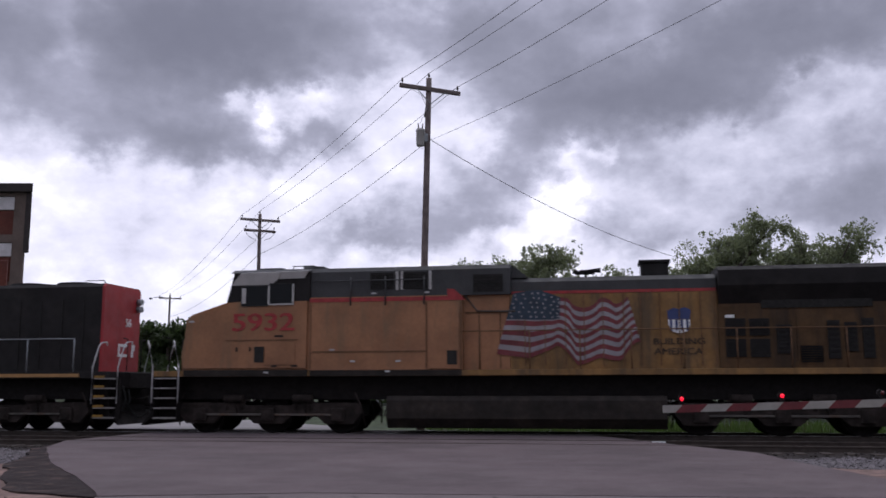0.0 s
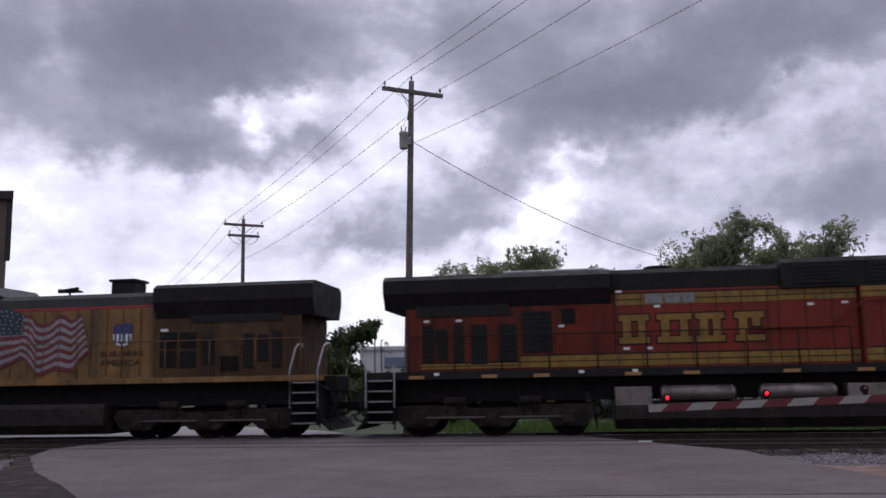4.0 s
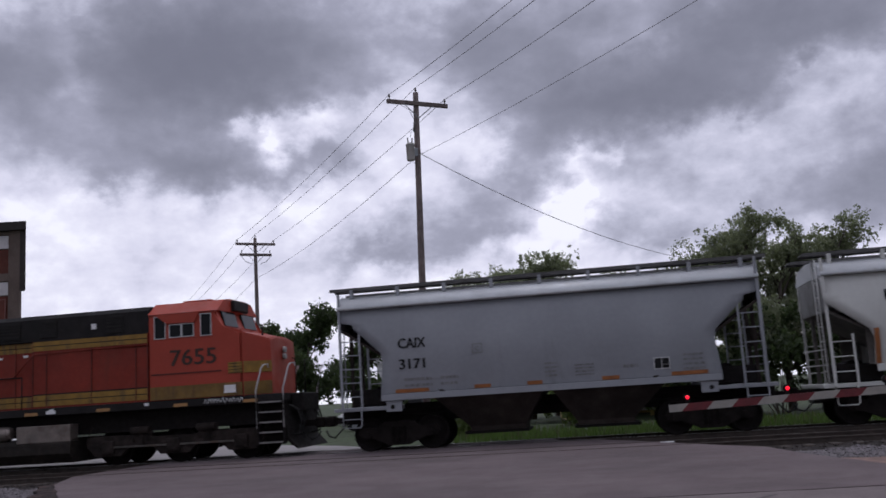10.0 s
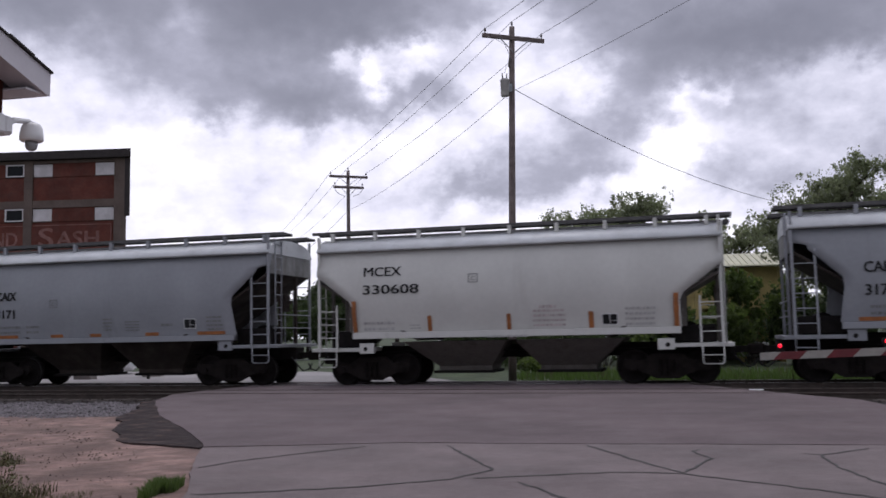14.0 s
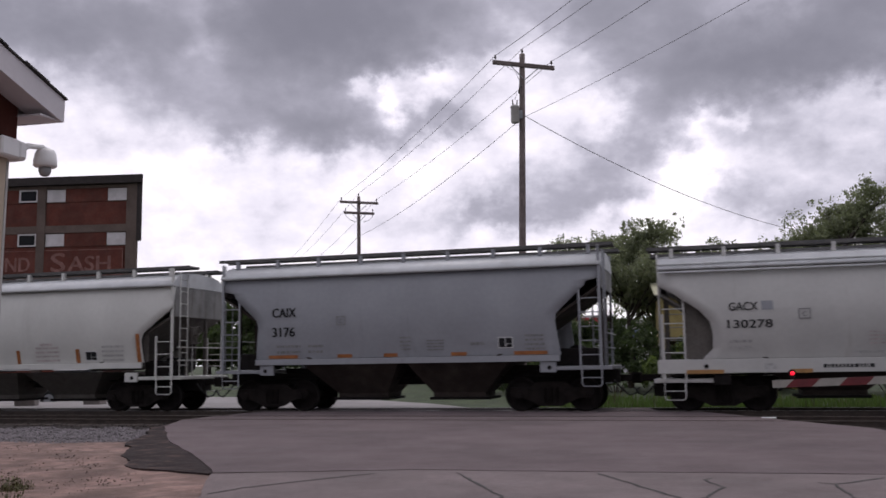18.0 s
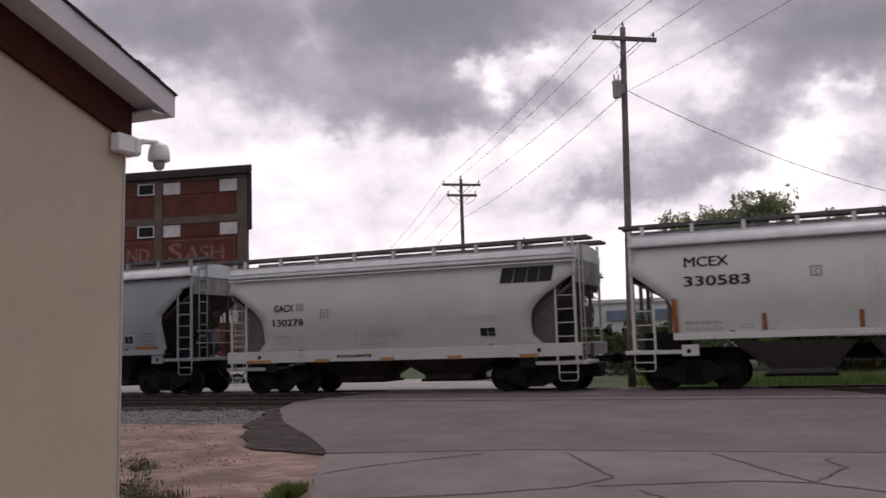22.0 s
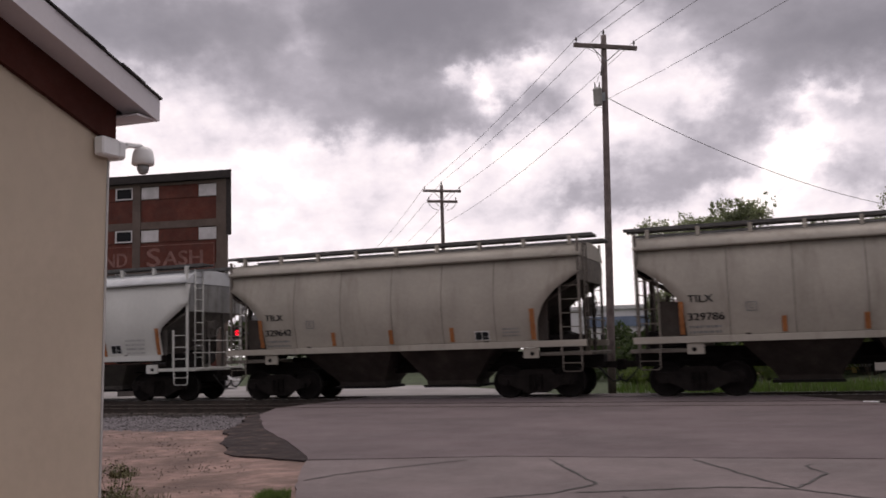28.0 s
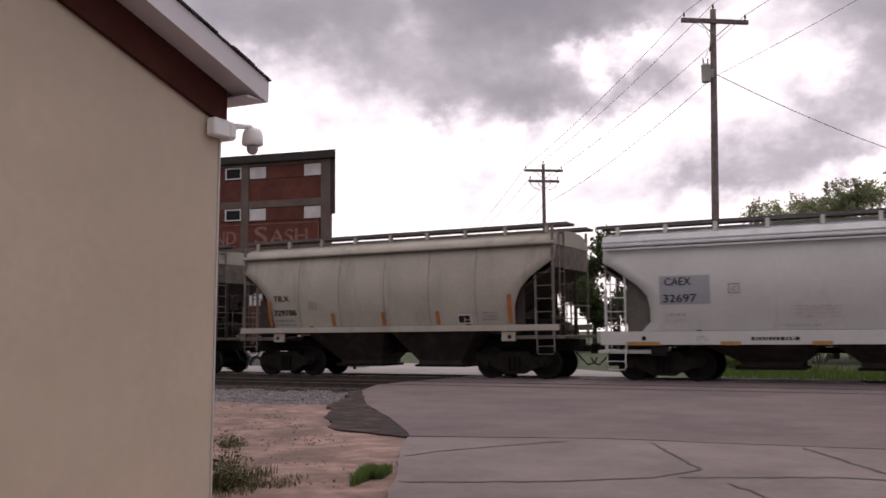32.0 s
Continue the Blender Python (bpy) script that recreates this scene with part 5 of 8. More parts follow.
# ---- trees ----
def leaf_mesh(name, centres, count, size, spread, seed, material, parent, squash=0.75, tuft=0.0):
    """Leaf sprays: small leaves scattered through uneven clumps; with tuft, first gathered in tight little tufts of that radius."""
    rng = np.random.default_rng(seed)
    c = np.array(centres)

    def ball(n, power):
        d = rng.normal(0, 1, (n, 3))
        d /= np.linalg.norm(d, axis=1)[:, None]
        return d * (rng.uniform(0, 1, n) ** power)[:, None]

    if tuft:
        n = max(len(c), count // 13)
        pick = rng.integers(0, len(c), n)
        at = c[pick, :3] + ball(n, 0.5) * (c[pick, 3] * spread)[:, None] * np.array([1, 1, squash])
        c = np.concatenate([at, (tuft * rng.uniform(0.5, 1.3, n))[:, None]], 1)
        spread = 1.0
    pick = rng.integers(0, len(c), count)
    p = c[pick, :3] + ball(count, 0.45) * (c[pick, 3] * spread)[:, None] * np.array([1, 1, squash if not tuft else 1.15])
    a = rng.normal(0, 1, (count, 3))
    a /= np.linalg.norm(a, axis=1)[:, None]
    b = np.cross(a, rng.normal(0, 1, (count, 3)))
    b /= np.linalg.norm(b, axis=1)[:, None]
    s = size * rng.uniform(0.55, 1.35, count)[:, None]
    v = np.stack([p - a * s, p + b * s * 0.5, p + a * s, p - b * s * 0.5], 1).reshape(-1, 3)
    f = np.arange(count * 4).reshape(-1, 4)
    me = bpy.data.meshes.new(name)
    me.from_pydata(v.tolist(), [], f.tolist())
    me.materials.append(M[material])
    ob = new(name, me)
    ob.parent = parent
    return ob


def tree(x, y, height, radius, seed, leaves=9000, leaf=0.13, label="leafy green tree", crown_low=0.3, material="leaf", trunk_r=0.16, skew=0.0, tuft=0.20):
    """Trunk, rising limbs and twigs; every twig ends in a loose spray of leaf tufts."""
    rng = random.Random(seed)
    root = thing("tree", pose(x, y, -0.22), label, "tree", "trees beyond the tracks")
    bm = B()
    top = Vector((skew * radius, 0, height * 0.66))
    stem = [Vector((0, 0, 0))] + [Vector((top.x * k / 5 + rng.uniform(-0.12, 0.12), rng.uniform(-0.12, 0.12), top.z * k / 5)) for k in range(1, 6)]
    taper(bm, stem, [trunk_r * (1.25 - 0.17 * k) for k in range(6)], 9)
    part("trunk", bm, "bark", root)
    clumps = []
    zc, hz = height * (1 + crown_low) / 2, height * (1 - crown_low) / 2
    for k in range(30):
        a = 2.4 * k + rng.uniform(-0.4, 0.4)
        u = -0.80 + 1.72 * ((k * 0.618) % 1.0)
        reach = radius * (1 - min(0.97, abs(u)) ** 3.6) ** 0.5 * rng.uniform(0.55, 1.0)
        end = Vector((top.x + math.cos(a) * reach, math.sin(a) * reach, zc + hz * (0.88 * u + rng.uniform(-0.12, 0.08))))
        f = min(1.0, max(0.3, (end.z - 0.45 * reach - 0.9) / top.z))
        start = Vector((top.x * f, 0, top.z * f))
        mid = start.lerp(end, 0.55) + Vector((0, 0, 0.06 * reach))
        bm = B()
        taper(bm, [start, mid, end], [trunk_r * 0.40, trunk_r * 0.24, trunk_r * 0.08], 6)
        for j in range(6):
            q = start.lerp(mid, 0.6 + 0.3 * j) if j < 2 else mid.lerp(end, (j - 1) / 4)
            w = q + Vector((rng.uniform(-1, 1), rng.uniform(-1, 1), rng.uniform(-0.25, 1.1))) * radius * 0.22
            w.z = min(w.z, height * rng.uniform(0.93, 0.99))
            tube(bm, q, w, trunk_r * 0.08, trunk_r * 0.025, sides=4)
            clumps.append((w.x, w.y, w.z, radius * rng.uniform(0.10, 0.22)))
        part("limb", bm, "bark", root)
        clumps.append((end.x, end.y, end.z, radius * rng.uniform(0.12, 0.24)))
    leaf_mesh("crown", clumps, leaves, leaf, 1.1, seed, material, root, 0.85, tuft)
    return root


tree(13.0, 41.0, 9.6, 3.2, 21, 46000, 0.072, "broad green tree with an open airy crown", 0.15, skew=0.08)
tree(15.7, 42.0, 9.0, 3.1, 30, 36000, 0.072, "green tree with a loose ragged crown", 0.12)
tree(18.3, 42.5, 9.2, 2.9, 22, 34000, 0.072, "green tree beside the taller one", 0.08)
tree(20.8, 41.5, 7.4, 2.7, 31, 26000, 0.075, "lower green tree with leaves down to the ground", 0.02)
tree(5.0, 53.0, 9.7, 3.9, 23, 42000, 0.08, "rounded green tree with bare lower limbs behind the train", 0.50)
tree(6.9, 56.5, 8.8, 3.0, 32, 16000, 0.09, "thin-leaved tree behind the shed", 0.25)
tree(9.4, 54.5, 8.6, 3.2, 24, 18000, 0.09, "thin-leaved tree behind the shed", 0.3)
tree(12.2, 56.0, 8.4, 3.2, 25, 18000, 0.09, "thin-leaved tree behind the shed", 0.3)
tree(14.8, 54.0, 8.0, 2.8, 26, 12000, 0.11, "green tree beyond the shed", 0.2, skew=0.1)
tree(2.4, 60.0, 6.2, 1.3, 27, 4500, 0.10, "slim young tree with an open crown", 0.35, trunk_r=0.09)
tree(-10.0, 69.0, 9.2, 3.2, 28, 14000, 0.16, "dark leafy tree across the road", 0.15, "leaf_dark", tuft=0.4)
tree(-14.4, 69.5, 8.1, 3.3, 33, 14000, 0.16, "dark leafy tree across the road", 0.05, "leaf_dark", tuft=0.4)
tree(-6.2, 72.0, 7.2, 2.8, 29, 11000, 0.16, "dark leafy tree across the road", 0.1, "leaf_dark", tuft=0.4)
for k, (tx, ty, th, tr) in enumerate(((-31.5, 96, 7.8, 4.0), (-37, 100, 8.5, 4.5), (-25.5, 104, 7.4, 4.0), (-43, 102, 8.2, 4.5), (-28.6, 97, 8.3, 3.8))):
    tree(tx, ty, th, tr, 40 + k, 8000, 0.28, "dark leafy tree in the far distance", 0.1, "leaf_dark", 0.25, tuft=0.5)


def shrub(x, y, height, radius, seed, leaves, label, material="leaf_dark", leaf=0.10, z=-0.22, group="shrubs beyond the tracks", name="shrub"):
    rng = random.Random(seed)
    root = thing(name, pose(x, y, z), label, name, group)
    clumps = []
    for k in range(16):
        a, r, z = rng.uniform(0, 6.28), radius * math.sqrt(rng.uniform(0, 1)), height * rng.uniform(0.25, 0.9)
        end = Vector((math.cos(a) * r, math.sin(a) * r, z))
        bm = B()
        tube(bm, (end.x * 0.15, end.y * 0.15, 0), end, 0.02 * min(1, radius), 0.006 * min(1, radius), sides=5)
        part("stem", bm, "bark", root)
        clumps.append((end.x, end.y, end.z, radius * rng.uniform(0.22, 0.42)))
    leaf_mesh("foliage", clumps, leaves, leaf, 1.15, seed, material, root, 0.95, 0.17 if radius > 0.5 else 0.0)
    return root


shrub(10.4, 44.0, 4.3, 1.8, 51, 14000, "tall green shrub in front of the shed", "leaf_shrub")
shrub(8.1, 42.5, 2.8, 1.6, 52, 9000, "bushy green shrub in front of the shed", "leaf_shrub")
shrub(12.6, 43.5, 3.4, 1.7, 53, 9000, "dark green shrub in front of the shed")
shrub(5.6, 40.5, 1.5, 1.2, 54, 2500, "low green shrub in the verge", "leaf_shrub")
shrub(2.0, 41.5, 2.1, 1.5, 55, 3500, "dark green shrub beyond the tracks")
shrub(-0.6, 44.0, 1.9, 1.3, 56, 3000, "dark green shrub beyond the tracks")
shrub(14.0, 38.8, 4.6, 2.0, 57, 9000, "dense green shrub under the broad tree")
shrub(17.6, 39.0, 5.0, 2.2, 58, 10000, "dense green shrub under the broad tree")
shrub(21.5, 39.0, 5.0, 2.3, 60, 9000, "dense green shrub under the broad tree")
shrub(-5.0, 8.25, 0.50, 0.22, 71, 260, "stalky olive weed at the foot of the stucco wall", "weed_leaf", 0.018, -0.05, "weeds by the wall", "weed")
shrub(-4.6, 7.6, 0.30, 0.24, 72, 500, "low olive weed at the foot of the stucco wall", "weed_leaf", 0.018, -0.05, "weeds by the wall", "weed")
shrub(-6.35, 10.55, 0.15, 0.24, 73, 150, "low olive weed on the dirt by the wall", "weed_leaf", 0.02, -0.05, "weeds by the wall", "weed")
shrub(-2.9, 47.0, 2.3, 1.7, 61, 5000, "dark green hedge shrub before the store")
shrub(0.6, 47.5, 2.8, 2.0, 62, 10000, "dark green hedge shrub before the store")
shrub(3.6, 46.0, 3.5, 2.0, 63, 12000, "dark green hedge shrub before the store")
shrub(6.2, 45.0, 2.2, 1.5, 64, 8000, "dark green hedge shrub before the store")
shrub(0.6, 36.2, 0.8, 0.9, 59, 1500, "low weedy shrub in the verge", "leaf_shrub")


# ---- shed, store and parked cars beyond the tracks ----
def shed():
    root = thing("open_shed", pose(6.2, 47.5, -0.22, 0, 0, -3), "tan open-fronted shed with a ribbed pale metal roof", "shed")
    W, D, E = 6.4, 5.0, 4.75
    bm = B()
    box(bm, 0.0, W, D - 0.12, D, 0, E)
    part("back_wall", bm, "tan_siding", root)
    for x0, x1 in ((0.0, 0.12), (W - 0.12, W)):
        bm = B()
        box(bm, x0, x1, 0.15, D - 0.13, 0, E)
        part("end_wall", bm, "tan_siding", root)
    bm = B()
    box(bm, 0.13, W - 0.13, 0.05, 0.17, 2.7, E)
    part("front_header", bm, "tan_siding", root)
    for x in (0.0, 2.1, 4.2, W - 0.2):
        bm = B()
        box(bm, x + 0.003, x + 0.2, -0.08, 0.048, 0, E)
        part("post", bm, "tan_siding", root)
    for side in (0, 1):
        y0, y1 = (-0.5, D / 2) if side == 0 else (D + 0.5, D / 2)
        bm = B()
        q = [bm.verts.new(p) for p in ((-0.4, y0, E + 0.02), (W + 0.4, y0, E + 0.02), (W + 0.4, y1, E + 0.85), (-0.4, y1, E + 0.85))]
        f = bm.faces.new(q)
        ex = bmesh.ops.extrude_face_region(bm, geom=[f])
        for v in [v for v in ex["geom"] if isinstance(v, bmesh.types.BMVert)]:
            v.co.z += 0.05
        roof = part("roof", bm, "tin_roof", root, "pale ribbed metal roof")
        for k in range(24):
            x = -0.35 + 0.3 * k
            bm = B()
            s = (E + 0.85 - E - 0.02) / (y1 - y0)
            vs = [bm.verts.new((x + dx, y, E + 0.02 + s * (y - y0) + dz)) for y in (y0, y1) for dx, dz in ((-0.025, 0.055), (0.0, 0.095), (0.025, 0.055))]
            bm.faces.new((vs[0], vs[1], vs[4], vs[3]))
            bm.faces.new((vs[1], vs[2], vs[5], vs[4]))
            part("rib", bm, "tin_roof", roof)
    return root


shed()


def store():
    root = thing("store_building", pose(-8.0, 112.0, -0.22), "long low white store with a blue wall band and red sign", "store")
    bm = B()
    box(bm, 0, 21, 0, 14, 0, 6.0)
    part("wall", bm, "store_white", root)
    bm = B()
    box(bm, -0.2, 21.2, -0.3, 14.2, 6.003, 6.45)
    part("roof_edge", bm, "store_white", root)
    bm = B()
    box(bm, 3.0, 21.05, -0.25, -0.003, 3.9, 5.1)
    part("wall_band", bm, "store_blue", root, "blue wall band")
    bm = B()
    box(bm, 10.5, 16.5, -0.5, -0.31, 5.6, 6.9)
    sign = part("sign", bm, "store_white", root)
    for k in range(5):
        bm = B()
        box(bm, 10.9 + 1.1 * k, 11.7 + 1.1 * k, -0.56, -0.51, 5.9, 6.6)
        part("sign_bar", bm, "store_red", sign)
    for k in range(6):
        bm = B()
        box(bm, 1.5 + 3.2 * k, 3.6 + 3.2 * k, -0.06, -0.003, 0.8, 3.0)
        part("window", bm, "glass_dark", root)
    return root


store()


def parked_car(x, y, turn, paint, label):
    root = thing("parked_car", pose(x, y, -0.22, 0, 0, turn), label, "car", "parked cars")
    bm = B()
    prism(bm, [(-2.25, 0.35), (-2.3, 0.75), (-2.2, 0.95), (-1.2, 1.05), (1.55, 1.02), (2.2, 0.85), (2.3, 0.5), (2.25, 0.35)], -0.88, 0.88)
    bmesh.ops.bevel(bm, geom=list(bm.edges), offset=0.06, segments=2, affect="EDGES")
    part("body", bm, paint, root, smooth=True)
    bm = B()
    prism(bm, [(-1.75, 1.04), (-1.35, 1.48), (0.25, 1.52), (1.15, 1.02)], -0.76, 0.76)
    bmesh.ops.bevel(bm, geom=list(bm.edges), offset=0.05, segments=2, affect="EDGES")
    part("cabin", bm, "glass_dark", root, "dark glazed cabin", smooth=True)
    bm = B()
    box(bm, -1.35, 0.25, -0.70, 0.70, 1.49, 1.545, 0.02)
    part("roof", bm, paint, root)
    for x0 in (-1.45, 1.4):
        for s in (-1, 1):
            bm = B()
            tube(bm, (x0, s * 0.72, 0.33), (x0, s * 0.90, 0.33), 0.33, sides=18)
            w = part("wheel", bm, "rubber", root)
            bm = B()
            tube(bm, (x0, s * 0.89, 0.33), (x0, s * 0.915, 0.33), 0.2, sides=12)
            part("rim", bm, "galvanised", w)
    for s in (-0.6, 0.6):
        bm = B()
        box(bm, 2.24, 2.31, s - 0.18, s + 0.18, 0.6, 0.74, 0.02)
        part("headlight", bm, "paint_white", root)
    return root


parked_car(9.6, 45.8, 5, "auto_white", "white car parked by the shed")
parked_car(-3.8, 53.0, 10, "auto_white", "white car parked on the far road")
parked_car(-1.2, 56.0, 170, "paint_red", "dark red car parked on the far road")



def road_block(x, y, turn, w, h):
    """A low concrete block with worn edges and a lifting eye."""
    root = thing("concrete_block", pose(x, y, -0.22, 0, 0, turn), "low grey concrete block beside the far road", "concrete block", "concrete blocks by the far road")
    bm = B()
    box(bm, -w / 2, w / 2, -0.22, 0.22, 0, h, 0.03)
    body = part("body", bm, "concrete_pale", root)
    bm = B()
    pipe(bm, [(-0.06, 0, h - 0.01), (-0.05, 0, h + 0.07), (0.05, 0, h + 0.07), (0.06, 0, h - 0.01)], 0.012, 5)
    part("lifting_eye", bm, "rail_steel", body)


M["concrete_pale"] = surface("concrete_pale", (0.26, 0.23, 0.22), 0.9, vary=0.25, scale=2.0, dirt=(0.14, 0.12, 0.11), dirt_amount=0.3, bump=0.4, bump_scale=30)
for _x, _y, _t in ((-14.9, 35.2, 5), (-16.9, 33.6, -8), (-19.3, 33.0, 12)):
    road_block(_x, _y, _t, 0.75, 0.52)


parked_car(-19.4, 38.0, 18, "auto_white", "white car parked beside the far road")

# ---- the train ----
WHEELS = []
CARS = []


def wheelset(parent, x, radius):
    """Two wheels on an axle, turning about their own middle."""
    bm = B()
    r = radius
    for s in (-1, 1):
        prof = [(0.0, 0.80), (0.10, 0.80), (0.13, 0.76), (r * 0.62, 0.735), (r * 0.86, 0.745), (r * 0.88, 0.79), (r, 0.79), (r, 0.70), (r + 0.026, 0.675), (r + 0.026, 0.65),
                (r * 0.86, 0.65), (r * 0.82, 0.70), (0.12, 0.71), (0.09, 0.60), (0.0, 0.60)]
        rings = []
        n = 28
        for q, y in prof:
            rings.append([bm.verts.new((q * math.sin(2 * math.pi * i / n), s * y, q * math.cos(2 * math.pi * i / n))) for i in range(n)] if q > 0 else [bm.verts.new((0, s * y, 0))])
        for k, (a, b) in enumerate(zip(rings, rings[1:])):
            for i in range(n):
                j = (i + 1) % n
                if len(a) == 1:
                    f = bm.faces.new((a[0], b[i], b[j]))
                elif len(b) == 1:
                    f = bm.faces.new((a[i], a[j], b[0]))
                else:
                    f = bm.faces.new((a[i], a[j], b[j], b[i]))
                f.material_index = 1 if k == 6 else 0
                f.smooth = True
    tube(bm, (0, -0.72, 0), (0, 0.72, 0), 0.08, sides=12)
    # axle-end bolts, so that the turning shows
    for s in (-1, 1):
        for k in range(3):
            a = 2.094 * k
            tube(bm, (0.055 * math.sin(a), s * 0.80, 0.055 * math.cos(a)), (0.055 * math.sin(a), s * 0.825, 0.055 * math.cos(a)), 0.018, sides=6)
    ob = part("wheelset", bm, ["wheel_steel", "wheel_tread"], parent)
    ob.location = (x, 0, radius)
    return ob


def freight_truck(parent, cx):
    for s in (-1, 1):
        bm = B()
        o = [(-1.16, 0.52), (-1.10, 0.66), (-0.62, 0.64), (-0.42, 0.80), (0.42, 0.80), (0.62, 0.64), (1.10, 0.66), (1.16, 0.52), (1.05, 0.36), (0.76, 0.36), (0.52, 0.26), (0.30, 0.15), (-0.30, 0.15),
             (-0.52, 0.26), (-0.76, 0.36), (-1.05, 0.36)]
        prism(bm, [(cx + x, z) for x, z in o], s * 0.93, s * 1.06)
        f = part("truck_frame", bm, "truck_iron", parent, "cast iron side frame")
        for k in (-0.16, 0.0, 0.16):
            bm = B()
            pts = [(cx + k + 0.05 * math.cos(i * 2.1), s * 1.085 + 0.03 * math.sin(i * 2.1), 0.24 + 0.42 * i / 21) for i in range(22)]
            pipe(bm, pts, 0.016, 5)
            part("spring", bm, "truck_iron", f)
        for w in (-0.89, 0.89):
            bm = B()
            tube(bm, (cx + w, s * 1.04, 0.457), (cx + w, s * 1.15, 0.457), 0.10, sides=12)
            part("axle_bearing", bm, "truck_iron", f)
    bm = B()
    box(bm, cx - 0.2, cx + 0.2, -0.92, 0.92, 0.45, 0.80, 0.03)
    part("bolster", bm, "truck_iron", parent)
    for w in (-0.89, 0.89):
        wheelset(parent, cx + w, 0.457)


def coupler(parent, end, s, z=0.88):
    bm = B()
    box(bm, min(end, end + s * 0.55), max(end, end + s * 0.55), -0.09, 0.09, z - 0.09, z + 0.09, 0.015)
    box(bm, min(end + s * 0.5, end + s * 0.78), max(end + s * 0.5, end + s * 0.78), -0.15, 0.15, z - 0.15, z + 0.15, 0.04)
    c = part("coupler", bm, "truck_iron", parent)
    bm = B()
    pts = [(end + s * 0.05, -0.35, z - 0.05), (end + s * 0.25, -0.37, z - 0.28), (end + s * 0.45, -0.36, z - 0.47), (end + s * 0.62, -0.33, z - 0.42), (end + s * 0.72, -0.3, z - 0.25)]
    pipe(bm, pts, 0.026, 6)
    part("brake_hose", bm, "rubber", c)


SKIN = {}


def hug(ob, root, lift):
    """Lays a decal on the car's curved side: its depth is counted from the skin at each height."""
    if root.name not in SKIN:
        return ob
    s1, eave, bulge = SKIN[root.name]
    for v in ob.data.vertices:
        z = min(max(v.co.z, s1), eave)
        v.co.y += -(1.425 + bulge * math.sin(math.pi * (z - s1) / (eave - s1)))
    return ob


def bars(parent, x0, x1, z0, z1, material, y, rows=1, name="lettering", label="", seed=0):
    """Unreadable print: short bars in rows."""
    rng = random.Random(seed + int(x0 * 100))
    bm = B()
    on_car = parent.name in SKIN and z0 > SKIN[parent.name][0]
    y = -0.008 if on_car else y
    h = (z1 - z0) / (rows * 2.2 - 1.2)
    for r in range(rows):
        z = z0 + r * h * 2.2
        x = x0
        while x < x1 - 0.02:
            w = min(rng.uniform(0.03, 0.12), x1 - x)
            box(bm, x, x + w, y, y + 0.006, z, z + h)
            x += w + 0.03
    ob = part(name, bm, material, parent, label)
    ob["kind"] = "stuff"
    return hug(ob, parent, 0) if on_car else ob


